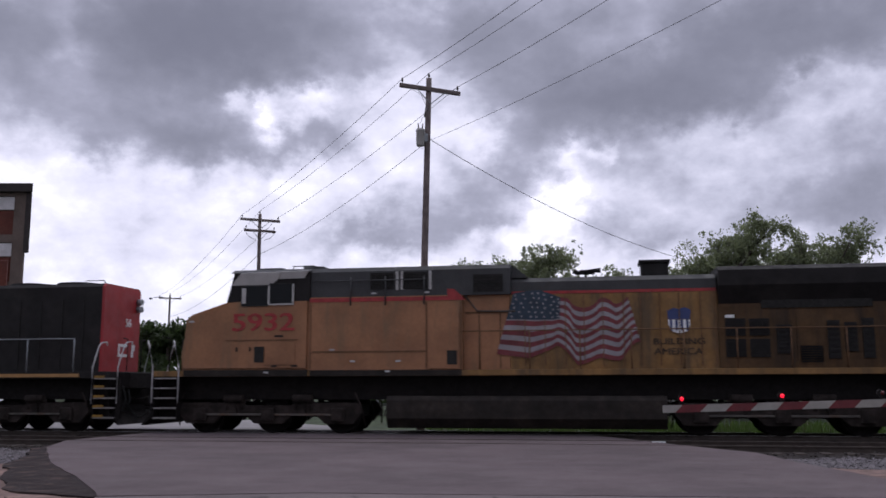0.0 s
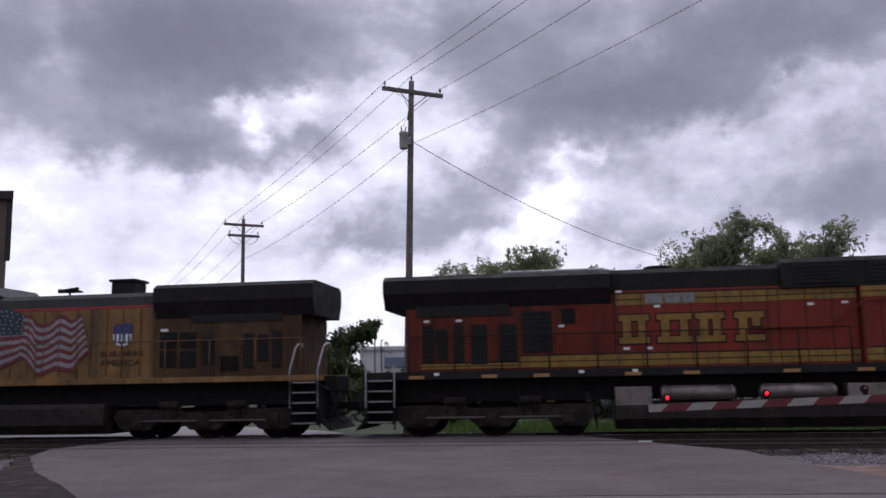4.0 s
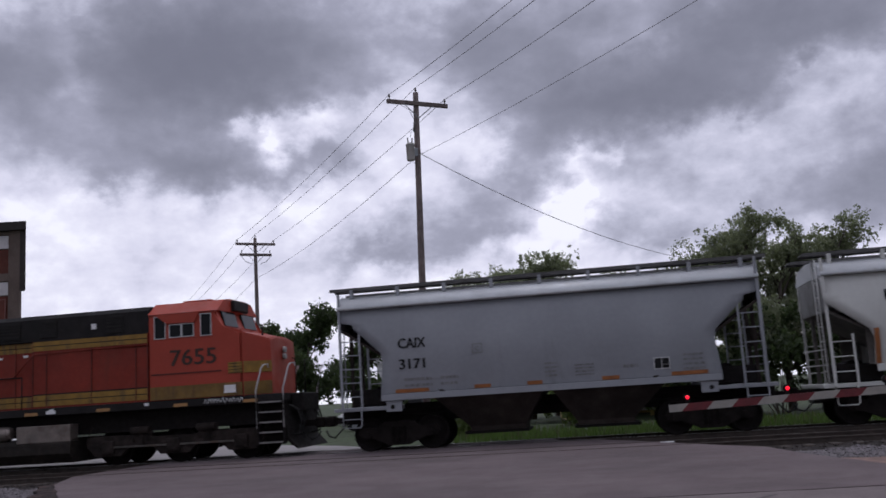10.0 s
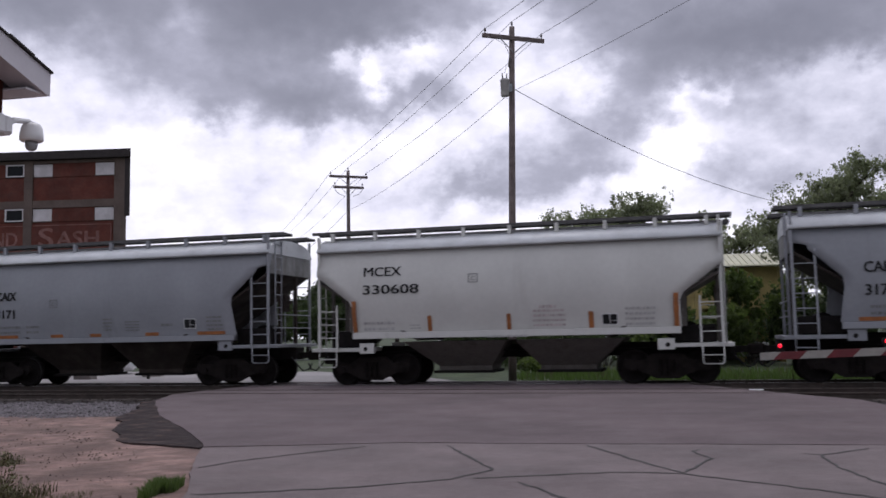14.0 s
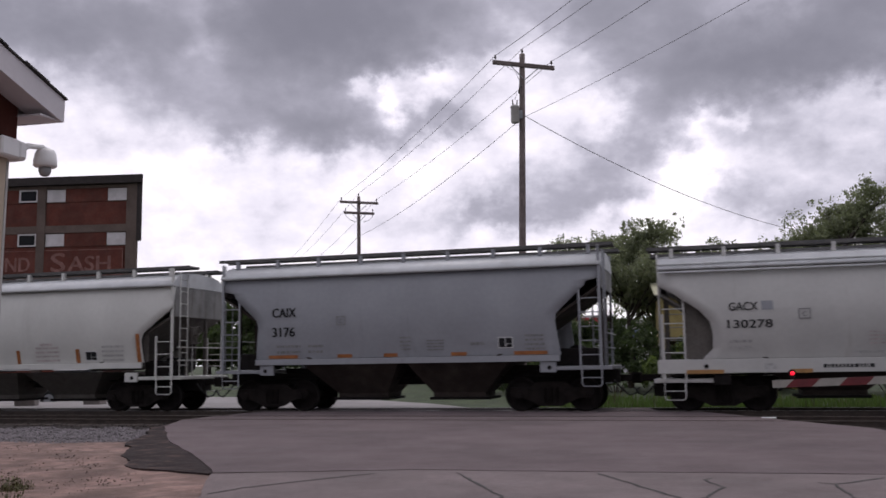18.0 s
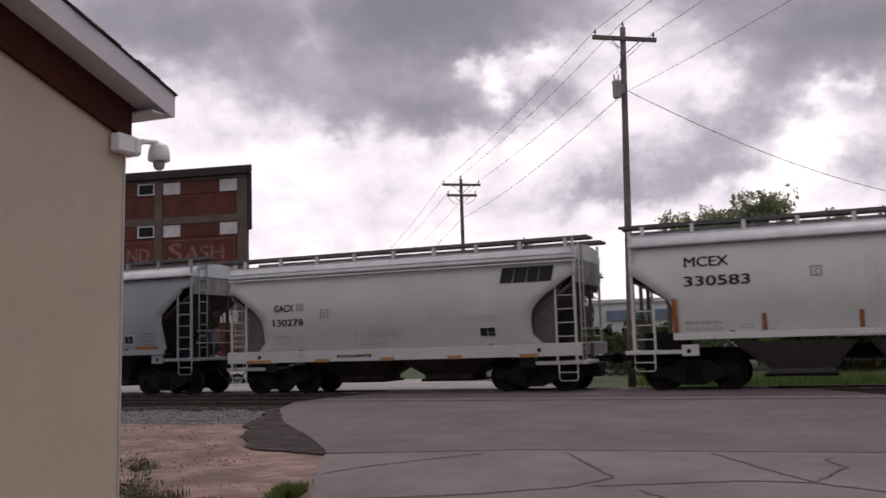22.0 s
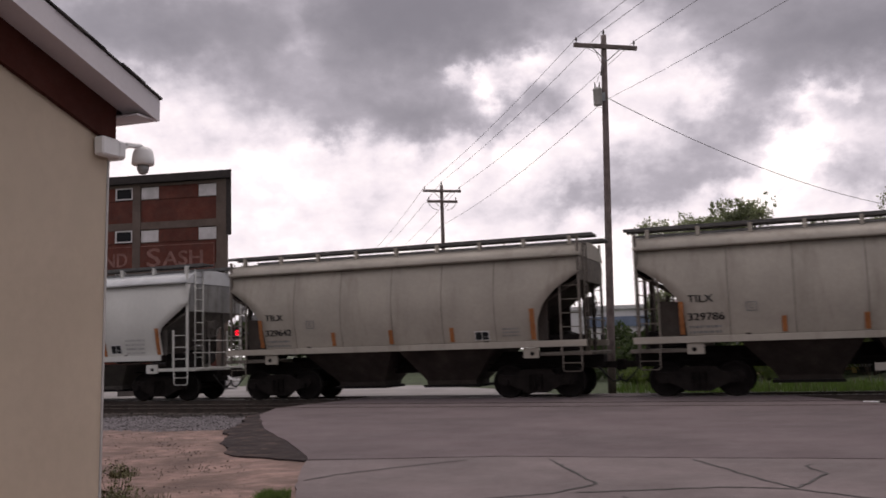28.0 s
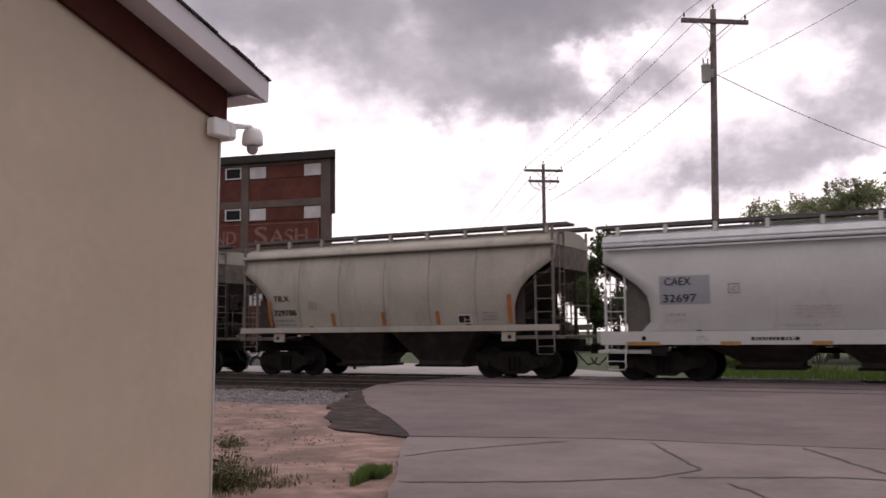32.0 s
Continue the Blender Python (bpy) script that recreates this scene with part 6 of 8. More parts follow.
def hopper_car(key, paint, hl, cut, eave, sill, full_sill, ribs, roof, label, chute_mat, slope_mat, group="covered hopper cars in the train", bulge=0.15, band=0, lip=0.05, web=0.62, trim=None, end_mat="end_grey", low_web=False, web_right=None):
    """A two-bay covered hopper. cut: the side's end outline as (inset from the end, height), from the eave down."""
    root = thing("hopper_car", rail_pose(0), label, "hopper car", group)
    trim = trim or paint
    s0, s1 = sill
    SKIN[root.name] = (s1, eave, bulge)

    def inset(z):
        if z >= cut[0][1]:
            return 0.0
        for (d0, z0), (d1, z1) in zip(cut, cut[1:]):
            if z1 <= z <= z0:
                return d0 + (d1 - d0) * ((z0 - z) / max(z0 - z1, 1e-6))
        return cut[-1][0]

    zs = sorted({s1, eave, *[z for _, z in cut if s1 < z < eave], *[s1 + (eave - s1) * k / 9 for k in range(10)]} | {z - 0.012 for _, z in cut[:1]})
    zs = [z for z in zs if s1 <= z <= eave]
    for side in (-1, 1):
        bm = B()
        rows = []
        nx = 24
        for z in zs:
            y = side * (1.42 + bulge * math.sin(math.pi * (z - s1) / (eave - s1)))
            e = hl - inset(z)
            rows.append([bm.verts.new((-e + 2 * e * i / nx, y, z)) for i in range(nx + 1)])
        for a, b in zip(rows, rows[1:]):
            for i in range(nx):
                bm.faces.new((a[i], a[i + 1], b[i + 1], b[i])).smooth = True
        ext = bmesh.ops.extrude_face_region(bm, geom=list(bm.faces))
        for v in [v for v in ext["geom"] if isinstance(v, bmesh.types.BMVert)]:
            v.co.y -= side * 0.03
        sheet_ob = part("side_sheet", bm, paint, root)
        for x in ribs:
            bm = B()
            n = 8
            vv = []
            for k in range(n + 1):
                z = s1 + 0.01 + (eave - s1 - 0.04) * k / n
                y = side * (1.424 + bulge * math.sin(math.pi * (z - s1) / (eave - s1)))
                vv.append([bm.verts.new((x - 0.014, y, z)), bm.verts.new((x, y + side * 0.008, z)), bm.verts.new((x + 0.014, y, z))])
            for a, b in zip(vv, vv[1:]):
                bm.faces.new((a[0], a[1], b[1], b[0])), bm.faces.new((a[1], a[2], b[2], b[1]))
            part("weld_seam", bm, "seam_tan", sheet_ob)
    # roof: a rounded cover with an overhanging lip
    arch = [(-1.52 - lip, eave - 0.01), (-1.53 - lip, eave + 0.05)]
    for k in range(band):
        arch += [(-1.50 - lip + 0.03 * k, eave + 0.10 + 0.09 * k), (-1.475 - lip + 0.03 * k, eave + 0.11 + 0.09 * k)]
    arch += [(-1.36, eave + 0.25), (-1.12, eave + 0.36), (-0.75, eave + 0.43), (0, eave + 0.47)]
    arch = arch + [(-y, z) for y, z in arch[-2::-1]]
    bm = B()
    a = [bm.verts.new((-hl, y, z)) for y, z in arch]
    b = [bm.verts.new((hl, y, z)) for y, z in arch]
    for i in range(len(arch) - 1):
        bm.faces.new((a[i], b[i], b[i + 1], a[i + 1])).smooth = True
    bm.faces.new((a[0], a[-1], b[-1], b[0]))
    bm.faces.new(a), bm.faces.new(b[::-1])
    part("roof", bm, roof, root)
    for k in range(band):
        for side in (-1, 1):
            bm = B()
            y = side * (1.575 - 0.015 * k)
            box(bm, -hl, hl, y - 0.025, y + 0.025, eave - 0.10 + 0.105 * k, eave - 0.055 + 0.105 * k, 0.008)
            part("roof_ridge", bm, roof, root, "raised ridge along the roof edge")
    # end sheets and slope sheets, their shade put into darker colours
    zc = cut[0][1]
    for s in (-1, 1):
        bm = B()
        o = [(-1.43, zc - 0.25), (-1.43, eave - 0.02), (1.43, eave - 0.02), (1.43, zc - 0.25)]
        a = [bm.verts.new((s * (hl - 0.012), y, z)) for y, z in o]
        b = [bm.verts.new((s * (hl - 0.05), y, z)) for y, z in o]
        bm.faces.new(a), bm.faces.new(b[::-1])
        for i in range(4):
            bm.faces.new((a[i], b[i], b[(i + 1) % 4], a[(i + 1) % 4]))
        part("end_sheet", bm, end_mat, root, "end sheet with shade in its colour and grime streaks")
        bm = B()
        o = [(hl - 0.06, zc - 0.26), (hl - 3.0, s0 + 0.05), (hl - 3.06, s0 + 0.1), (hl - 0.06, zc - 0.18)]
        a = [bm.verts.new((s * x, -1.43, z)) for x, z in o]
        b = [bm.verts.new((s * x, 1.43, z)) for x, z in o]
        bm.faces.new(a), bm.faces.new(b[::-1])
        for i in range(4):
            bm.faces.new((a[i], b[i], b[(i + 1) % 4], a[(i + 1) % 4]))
        part("slope_sheet", bm, slope_mat, root, "sloping end sheet with shade in its dark colour")
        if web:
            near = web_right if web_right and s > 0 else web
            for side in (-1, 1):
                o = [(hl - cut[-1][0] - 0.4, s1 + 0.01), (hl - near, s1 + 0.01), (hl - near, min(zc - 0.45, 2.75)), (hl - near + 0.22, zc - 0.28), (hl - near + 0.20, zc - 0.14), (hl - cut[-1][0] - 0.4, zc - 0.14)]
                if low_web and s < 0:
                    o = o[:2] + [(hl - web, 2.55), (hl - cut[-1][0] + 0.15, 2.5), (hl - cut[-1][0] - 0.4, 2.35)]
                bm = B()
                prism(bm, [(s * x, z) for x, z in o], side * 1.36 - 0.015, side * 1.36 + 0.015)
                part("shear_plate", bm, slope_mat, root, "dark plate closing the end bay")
        # deck, end posts, ladders, stirrup
        bm = B()
        box(bm, min(s * (hl - 1.5), s * (hl + 0.22)), max(s * (hl - 1.5), s * (hl + 0.22)), -1.42, 1.42, s0 - 0.24, s0 - 0.14, 0.01)
        part("end_platform", bm, trim, root)
        bm = B()
        box(bm, min(s * (hl - 2.6), s * (hl + 0.3)), max(s * (hl - 2.6), s * (hl + 0.3)), -0.28, 0.28, s0 - 0.62, s0 - 0.25, 0.02)
        box(bm, min(s * (hl - 1.4), s * (hl - 0.2)), max(s * (hl - 1.4), s * (hl - 0.2)), -0.9, -0.3, s0 - 0.13, s0 + 0.35, 0.04)
        tube(bm, (s * (hl - 0.9), -0.2, s0 + 0.2), (s * (hl - 0.9), 0.9, s0 + 0.2), 0.25, sides=12)
        part("draft_sill", bm, "steel_black", root, "black draft sill with brake gear")
        # posts wear the dark slope colour to imitate shade in the end bay
        for y in (-0.55, 0.55):
            bm = B()
            box(bm, min(s * (hl - 0.16), s * (hl - 0.07)), max(s * (hl - 0.16), s * (hl - 0.07)), y - 0.05, y + 0.05, s0 - 0.14, zc - 0.1)
            part("end_post", bm, slope_mat, root)
        bm = B()
        tube(bm, (s * (hl + 0.05), -1.35, s0 + 0.75), (s * (hl + 0.05), 1.35, s0 + 0.75), 0.018, sides=6)
        tube(bm, (s * (hl + 0.05), -1.35, s0 + 0.35), (s * (hl + 0.05), 1.35, s0 + 0.35), 0.018, sides=6)
        part("end_rail", bm, trim, root)
        for side in (-1, 1):
            y = side * 1.50
            bm = B()
            box(bm, min(s * (hl - 0.02), s * (hl - 0.09)), max(s * (hl - 0.02), s * (hl - 0.09)), y - 0.03, y + 0.03, s0 - 0.2, (s0 + 1.55) if band and s < 0 else eave + (0.55 if s > 0 else 0.45))
            box(bm, min(s * (hl - 0.58), s * (hl - 0.63)), max(s * (hl - 0.58), s * (hl - 0.63)), y - 0.025, y + 0.025, s0 - 0.2, cut[1][1] - 0.10 if len(cut) > 3 else cut[0][1] - 0.45)
            for k in range(5):
                z = s0 + 0.16 + 0.38 * k
                if z < (cut[1][1] if len(cut) > 3 else cut[0][1] - 0.35):
                    tube(bm, (s * (hl - 0.05), y, z), (s * (hl - 0.61), y, z), 0.017, sides=6)
            part("side_ladder", bm, trim, root)
            bm = B()
            pipe(bm, [(s * (hl - 0.05), y, s0 - 0.2), (s * (hl - 0.05), y, s0 - 0.62), (s * (hl - 0.1), y, s0 - 0.68), (s * (hl - 0.53), y, s0 - 0.68), (s * (hl - 0.58), y, s0 - 0.62), (s * (hl - 0.58), y, s0 - 0.2)], 0.018, 6)
            tube(bm, (s * (hl - 0.05), y, s0 - 0.45), (s * (hl - 0.58), y, s0 - 0.45), 0.016, sides=6)
            part("stirrup_step", bm, trim, root)
        bm = B()
        for y in (-1.2, -0.78):
            tube(bm, (s * (hl + 0.03), y, s0 - 0.15), (s * (hl + 0.03), y, eave + 0.45), 0.02, sides=6)
        for k in range(8):
            z = s0 + 0.2 + 0.38 * k
            tube(bm, (s * (hl + 0.03), -1.2, z), (s * (hl + 0.03), -0.78, z), 0.016, sides=6)
        part("end_ladder", bm, trim, root)
        if s > 0:
            # hand-brake wheel and its gear on this end
            bm = B()
            ring = [(hl + 0.10, -0.25 + 0.27 * math.cos(a), s0 + 1.15 + 0.27 * math.sin(a)) for a in (2 * math.pi * i / 14 for i in range(15))]
            pipe(bm, ring, 0.018, 5)
            for a in (0.5, 2.1, 3.7, 5.3):
                tube(bm, (hl + 0.10, -0.25, s0 + 1.15), (hl + 0.10, -0.25 + 0.26 * math.cos(a), s0 + 1.15 + 0.26 * math.sin(a)), 0.012, sides=4)
            tube(bm, (hl - 0.15, -0.25, s0 + 1.15), (hl + 0.12, -0.25, s0 + 1.15), 0.05, sides=8)
            part("brake_wheel", bm, slope_mat, root, "hand-brake wheel on the car's end")
            bm = B()
            box(bm, hl - 0.22, hl - 0.02, -0.45, -0.05, s0 + 0.85, s0 + 1.4, 0.02)
            gear = part("brake_gear", bm, slope_mat, root)
            bm = B()
            tube(bm, (hl - 0.10, -0.25, s0 - 0.2), (hl - 0.10, -0.25, s0 + 0.84), 0.02, sides=6)
            part("brake_rod", bm, trim, gear)
        coupler(root, s * (hl + 0.1), s)
        freight_truck(root, s * (hl - 1.5))
        for side in (-1, 1):
            bm = B()
            box(bm, s * (hl - 1.5) - 0.22, s * (hl - 1.5) + 0.22, side * 1.44 - 0.04, side * 1.44 + 0.04, s0 - 0.30, s0 - 0.005, 0.01)
            pad = part("jacking_pad", bm, "steel_black" if band else paint, root)
            bm = B()
            tube(bm, (s * (hl - 1.46), side * 1.479, s0 - 0.17), (s * (hl - 1.46), side * 1.490, s0 - 0.17), 0.06, sides=12)
            part("pad_hole", bm, "steel_black", pad)
    for side in (-1, 1):
        e = hl + 0.1 if full_sill else hl - cut[-1][0] - 0.02
        bm = B()
        box(bm, -e, e, side * 1.50 - 0.045, side * 1.50 + 0.045, s0 + (0.12 if s1 - s0 > 0.25 and not full_sill else 0), s1, 0.008)
        part("side_sill", bm, paint if not full_sill or band else roof, root)
    # running boards on brackets along the roof
    for side in (-1, 1):
        bm = B()
        y = side * 0.86
        box(bm, -hl - 0.30, hl + 0.30, y - 0.28, y + 0.28, eave + 0.60, eave + 0.635)
        box(bm, -hl - 0.30, hl + 0.30, y - 0.30, y - 0.27, eave + 0.56, eave + 0.65)
        box(bm, -hl - 0.30, hl + 0.30, y + 0.27, y + 0.30, eave + 0.56, eave + 0.65)
        board = part("running_board", bm, "board_grey", root, "grey steel grating walkway")
        for k in range(9):
            x = -hl + 0.35 + (2 * hl - 0.7) * k / 8
            bm = B()
            box(bm, x - 0.05, x + 0.05, y + side * 0.22, y + side * 0.34, eave + 0.33, eave + 0.59)
            part("board_bracket", bm, paint, board)
    # discharge chutes, in darkened colours mottled with dirt
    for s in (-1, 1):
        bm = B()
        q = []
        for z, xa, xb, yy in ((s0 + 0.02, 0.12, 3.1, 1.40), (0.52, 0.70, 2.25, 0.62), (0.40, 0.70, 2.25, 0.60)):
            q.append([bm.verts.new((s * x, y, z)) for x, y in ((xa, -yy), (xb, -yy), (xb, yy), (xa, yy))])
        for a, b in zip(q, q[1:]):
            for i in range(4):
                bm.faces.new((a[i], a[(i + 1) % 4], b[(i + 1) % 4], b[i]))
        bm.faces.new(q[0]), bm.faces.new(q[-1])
        ch = part("hopper_chute", bm, chute_mat, root, "darkened, grimy sloping discharge chute")
        bm = B()
        box(bm, min(s * 0.62, s * 2.4), max(s * 0.62, s * 2.4), -0.72, 0.72, 0.32, 0.395, 0.01)
        part("outlet_gate", bm, "steel_black", ch)
    bm = B()
    box(bm, -hl + 1.5, hl - 1.5, -0.16, 0.16, 0.75, s0 - 0.1)
    part("centre_sill", bm, "steel_black", root)
    bm = B()
    pipe(bm, [(-hl + 1, -0.55, 0.95), (hl - 1, -0.55, 0.95)], 0.02, 5)
    part("brake_pipe", bm, "steel_black", root)
    return root


def mark(root, text, x0, x1, z0, z1, material="paint_black", y=-1.556, bold=0.017):
    """Lettering fitted between x0 and x1, with its feet at z0 and caps up to z1."""
    size = (z1 - z0) / 0.70
    ob = writing(text, size, Matrix.Identity(4), material, root, bold=size * bold)
    co = [v.co for v in ob.data.vertices]
    a, b = min(c.x for c in co), max(c.x for c in co)
    for v in ob.data.vertices:
        v.co.x = x0 + (v.co.x - a) * (x1 - x0) / (b - a)
        v.co.z += z0
        v.co.y += -0.012 if root.name in SKIN else y
    hug(ob, root, 0)
    split_letters(ob)


def plate(root, x0, x1, z0, z1, material, y=-1.545, name="panel", label="", t=0.008):
    bm = B()
    on_car = root.name in SKIN and z0 > SKIN[root.name][0]
    if on_car:
        y = {"stencil_field": -0.012, "paint_patch": -0.002}.get(name, -0.004)
        n = max(1, int((z1 - z0) / 0.12))
        for k in range(n):
            box(bm, x0, x1, y - t, y, z0 + (z1 - z0) * k / n, z0 + (z1 - z0) * (k + 1) / n)
        bmesh.ops.remove_doubles(bm, verts=bm.verts, dist=1e-5)
    else:
        box(bm, x0, x1, y - t, y, z0, z1)
    ob = part(name, bm, material, root, label)
    return hug(ob, root, 0) if on_car else ob


def square_mark(root, x0, x1, z0, z1, y=-1.545, faint=True):
    w = 0.022
    y = -0.004
    bm = B()
    for q in ((x0, x1, z0, z0 + w), (x0, x1, z1 - w, z1), (x0, x0 + w, z0 + w, z1 - w), (x1 - w, x1, z0 + w, z1 - w)):
        box(bm, q[0], q[1], y - 0.006, y, q[2], q[3])
    hug(part("stencil_square", bm, "paint_faint" if faint else "paint_black", root), root, 0)
    mark(root, "C", (x0 + x1) / 2 - 0.05, (x0 + x1) / 2 + 0.05, z0 + 0.06, z0 + 0.18, "paint_faint" if faint else "paint_black")


def consolidated_plate(root, x0, x1, z0, z1, y=-1.545):
    p = plate(root, x0, x1, z0, z1, "paint_white", y, "stencil_plate")
    m = (x0 + x1) / 2
    plate(root, x0 + 0.02, m - 0.01, z0 + 0.02, z1 - 0.02, "paint_black", y - 0.009, "stencil_field")
    plate(root, m + 0.01, x1 - 0.02, z0 + (z1 - z0) * 0.4, z1 - 0.02, "paint_black", y - 0.009, "stencil_field")
    plate(root, m + 0.01, x1 - 0.02, z0 + 0.02, z0 + (z1 - z0) * 0.36, "paint_black", y - 0.009, "stencil_field")


def put(root, along):
    root.matrix_world = rail_pose(along)
    CARS.append((root, along))
    return root


# blue-grey cars
CUT_A = [(0.0, 3.60), (0.42, 3.52), (0.46, 3.40), (1.22, 2.68), (1.26, 2.45), (1.14, 1.56)]
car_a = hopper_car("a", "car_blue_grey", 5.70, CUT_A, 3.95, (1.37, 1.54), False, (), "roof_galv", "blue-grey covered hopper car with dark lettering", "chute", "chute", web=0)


def letter_a(root, number):
    mark(root, "CAIX", -3.98, -3.20, 2.77, 3.04, bold=0.03)
    mark(root, number, -3.98, -3.25, 2.20, 2.47, bold=0.03)
    square_mark(root, -1.93, -1.65, 2.50, 2.76)
    bars(root, -3.87, -3.1, 1.71, 1.95, "paint_faint", -1.53, 2)
    bars(root, -2.86, -2.37, 1.71, 1.95, "paint_faint", -1.53, 2)
    bars(root, -0.01, 0.30, 1.74, 2.12, "paint_faint", -1.54, 4)
    bars(root, 0.79, 1.28, 1.72, 2.02, "paint_faint", -1.54, 4)
    bars(root, 2.05, 2.43, 1.84, 1.93, "paint_faint", -1.535, 1)
    bars(root, 3.59, 4.13, 1.69, 2.11, "paint_faint", -1.54, 4)
    consolidated_plate(root, 2.84, 3.25, 1.75, 2.05)
    for x0, x1 in ((-4.14, -3.2), (-1.95, -1.5), (-0.52, -0.11), (1.47, 1.93), (3.27, 4.20)):
        plate(root, x0, x1, 1.56, 1.66, "stripe_orange", -1.51, "reflector_strip", "orange reflective strip")


car_a2 = copy_thing(car_a, rail_pose(0))
SKIN[car_a2.name] = SKIN[car_a.name]
letter_a(put(car_a, 37.5), "3171")
letter_a(put(car_a2, 63.4), "3176")

# white cars with upright orange strips
CUT_B = [(0.0, 3.17), (1.00, 2.42), (1.10, 2.22), (1.08, 1.53)]
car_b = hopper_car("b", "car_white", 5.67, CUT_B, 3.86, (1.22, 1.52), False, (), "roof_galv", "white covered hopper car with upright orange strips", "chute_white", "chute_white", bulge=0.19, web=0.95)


def letter_b(root, number, up=0.0):
    mark(root, "MCEX", -4.20, -3.07, 3.12 + up, 3.38 + up)
    mark(root, number, -4.22, -2.55, 2.61 + up, 2.87 + up)
    square_mark(root, -1.11, -0.84, 2.85, 3.10, -1.555)
    for x0, x1, z0, z1 in ((-4.57, -4.45, 1.53, 2.42), (-2.33, -2.22, 1.53, 1.96), (-0.06, 0.05, 1.53, 1.96), (2.18, 2.31, 1.53, 1.97), (4.40, 4.53, 1.53, 2.40)):
        plate(root, x0, x1, z0, z1, "stripe_orange", -1.555, "reflector_strip", "orange reflective strip", 0.02)
    bars(root, -4.24, -3.31, 1.58, 1.82, "print_pale", -1.535, 2)
    bars(root, -2.85, -2.55, 1.60, 1.72, "print_pale", -1.53, 2)
    bars(root, 0.67, 1.55, 1.60, 2.05, "paint_pink", -1.545, 4)
    bars(root, 0.85, 1.35, 2.09, 2.17, "paint_pink", -1.55, 1)
    bars(root, 3.15, 3.93, 1.58, 2.06, "print_pale", -1.545, 4)
    bars(root, -0.6, 0.5, 1.32, 1.38, "print_pale", -1.551, 1)
    consolidated_plate(root, 2.53, 2.95, 1.60, 1.90, -1.54)


car_b2 = copy_thing(car_b, rail_pose(0))
SKIN[car_b2.name] = SKIN[car_b.name]
letter_b(put(car_b, 50.39), "330608")
letter_b(put(car_b2, 89.24), "330583", 0.13)

# ivory cars with a banded roof edge and a deep full-length sill
CUT_C = [(0.0, 3.28), (0.30, 3.12), (1.00, 2.62), (1.26, 2.32), (1.32, 2.0), (1.30, 1.62), (1.05, 1.38)]
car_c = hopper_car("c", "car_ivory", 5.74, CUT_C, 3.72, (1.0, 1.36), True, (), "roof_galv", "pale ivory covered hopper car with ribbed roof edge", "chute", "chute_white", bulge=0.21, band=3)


def letter_c(root, code, number, patch=False):
    if patch:
        plate(root, -4.14, -2.80, 2.08, 2.85, "car_blue_grey", -1.565, "paint_patch", "greyer repainted patch", 0.004)
    mark(root, code, -4.0, -3.29, 2.59, 2.80, y=-1.578)
    mark(root, number, -4.05, -2.95 if not patch else -3.16, 2.14, 2.35, y=-1.578)
    if not patch:
        plate(root, -3.2, -2.92, 2.59, 2.82, "car_blue_grey", -1.575, "paint_patch", "greyer repainted patch", 0.004)
        # heavy black wordmark as plain slanted blocks
        for k, (x, w) in enumerate(((3.54, 0.43), (3.93, 0.44), (4.33, 0.38), (4.67, 0.46))):
            bm = B()
            prism(bm, [(x, 3.10), (x + w * 0.84, 3.10), (x + w, 3.54), (x + w * 0.13, 3.54)], -0.016, -0.004)
            hug(part("logo_block", bm, "paint_black", root, "heavy black block of a company mark"), root, 0)
    square_mark(root, -2.33, -2.04, 2.34, 2.60, -1.575)
    bars(root, -4.02, -3.44, 1.62, 1.84, "print_pale", -1.55, 2)
    bars(root, -0.71, 0.38, 1.68, 2.00, "paint_pink", -1.565, 4)
    bars(root, -1.1, -0.1, 1.46, 1.52, "print_pale", -1.535, 1)
    if not patch:
        bars(root, 2.36, 3.43, 2.08, 2.2, "print_pale", -1.575, 2)
        consolidated_plate(root, 2.86, 3.36, 1.60, 1.88, -1.55)
    bars(root, -1.81, -0.64, 1.11, 1.20, "paint_black", -1.551, 1)
    for x0, x1 in ((-5.12, -4.19), (-2.59, -2.07), (-0.34, 0.14), (1.83, 2.30), (4.04, 4.59)):
        plate(root, x0, x1, 0.99, 1.09, "reflector", -1.546, "reflector_strip", "yellow reflective strip")
    plate(root, -3.2, -2.92, 1.10, 1.24, "print_pale", -1.546, "stencil_plate")
    for x in (-4.62, 4.62):
        bm = B()
        tube(bm, (x, -1.56, 1.18), (x, -1.54, 1.18), 0.06, sides=12)
        part("sill_hole", bm, "steel_black", root)


car_c2 = copy_thing(car_c, rail_pose(0))
SKIN[car_c2.name] = SKIN[car_c.name]
letter_c(put(car_c, 76.35), "GACX", "130278")
letter_c(put(car_c2, 127.95), "CAEX", "32697", True)

# grimy tan cars with welded side seams
CUT_D = [(0.0, 3.50), (0.30, 3.30), (0.75, 2.98), (1.08, 2.60), (1.26, 2.15), (1.30, 1.62)]
# trim and end sheets take a tan darkened to stand for shade
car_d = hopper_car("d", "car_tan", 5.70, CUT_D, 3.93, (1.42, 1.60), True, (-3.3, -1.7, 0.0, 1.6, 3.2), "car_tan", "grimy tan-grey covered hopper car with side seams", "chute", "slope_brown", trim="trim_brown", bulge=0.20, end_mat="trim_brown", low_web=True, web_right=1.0)


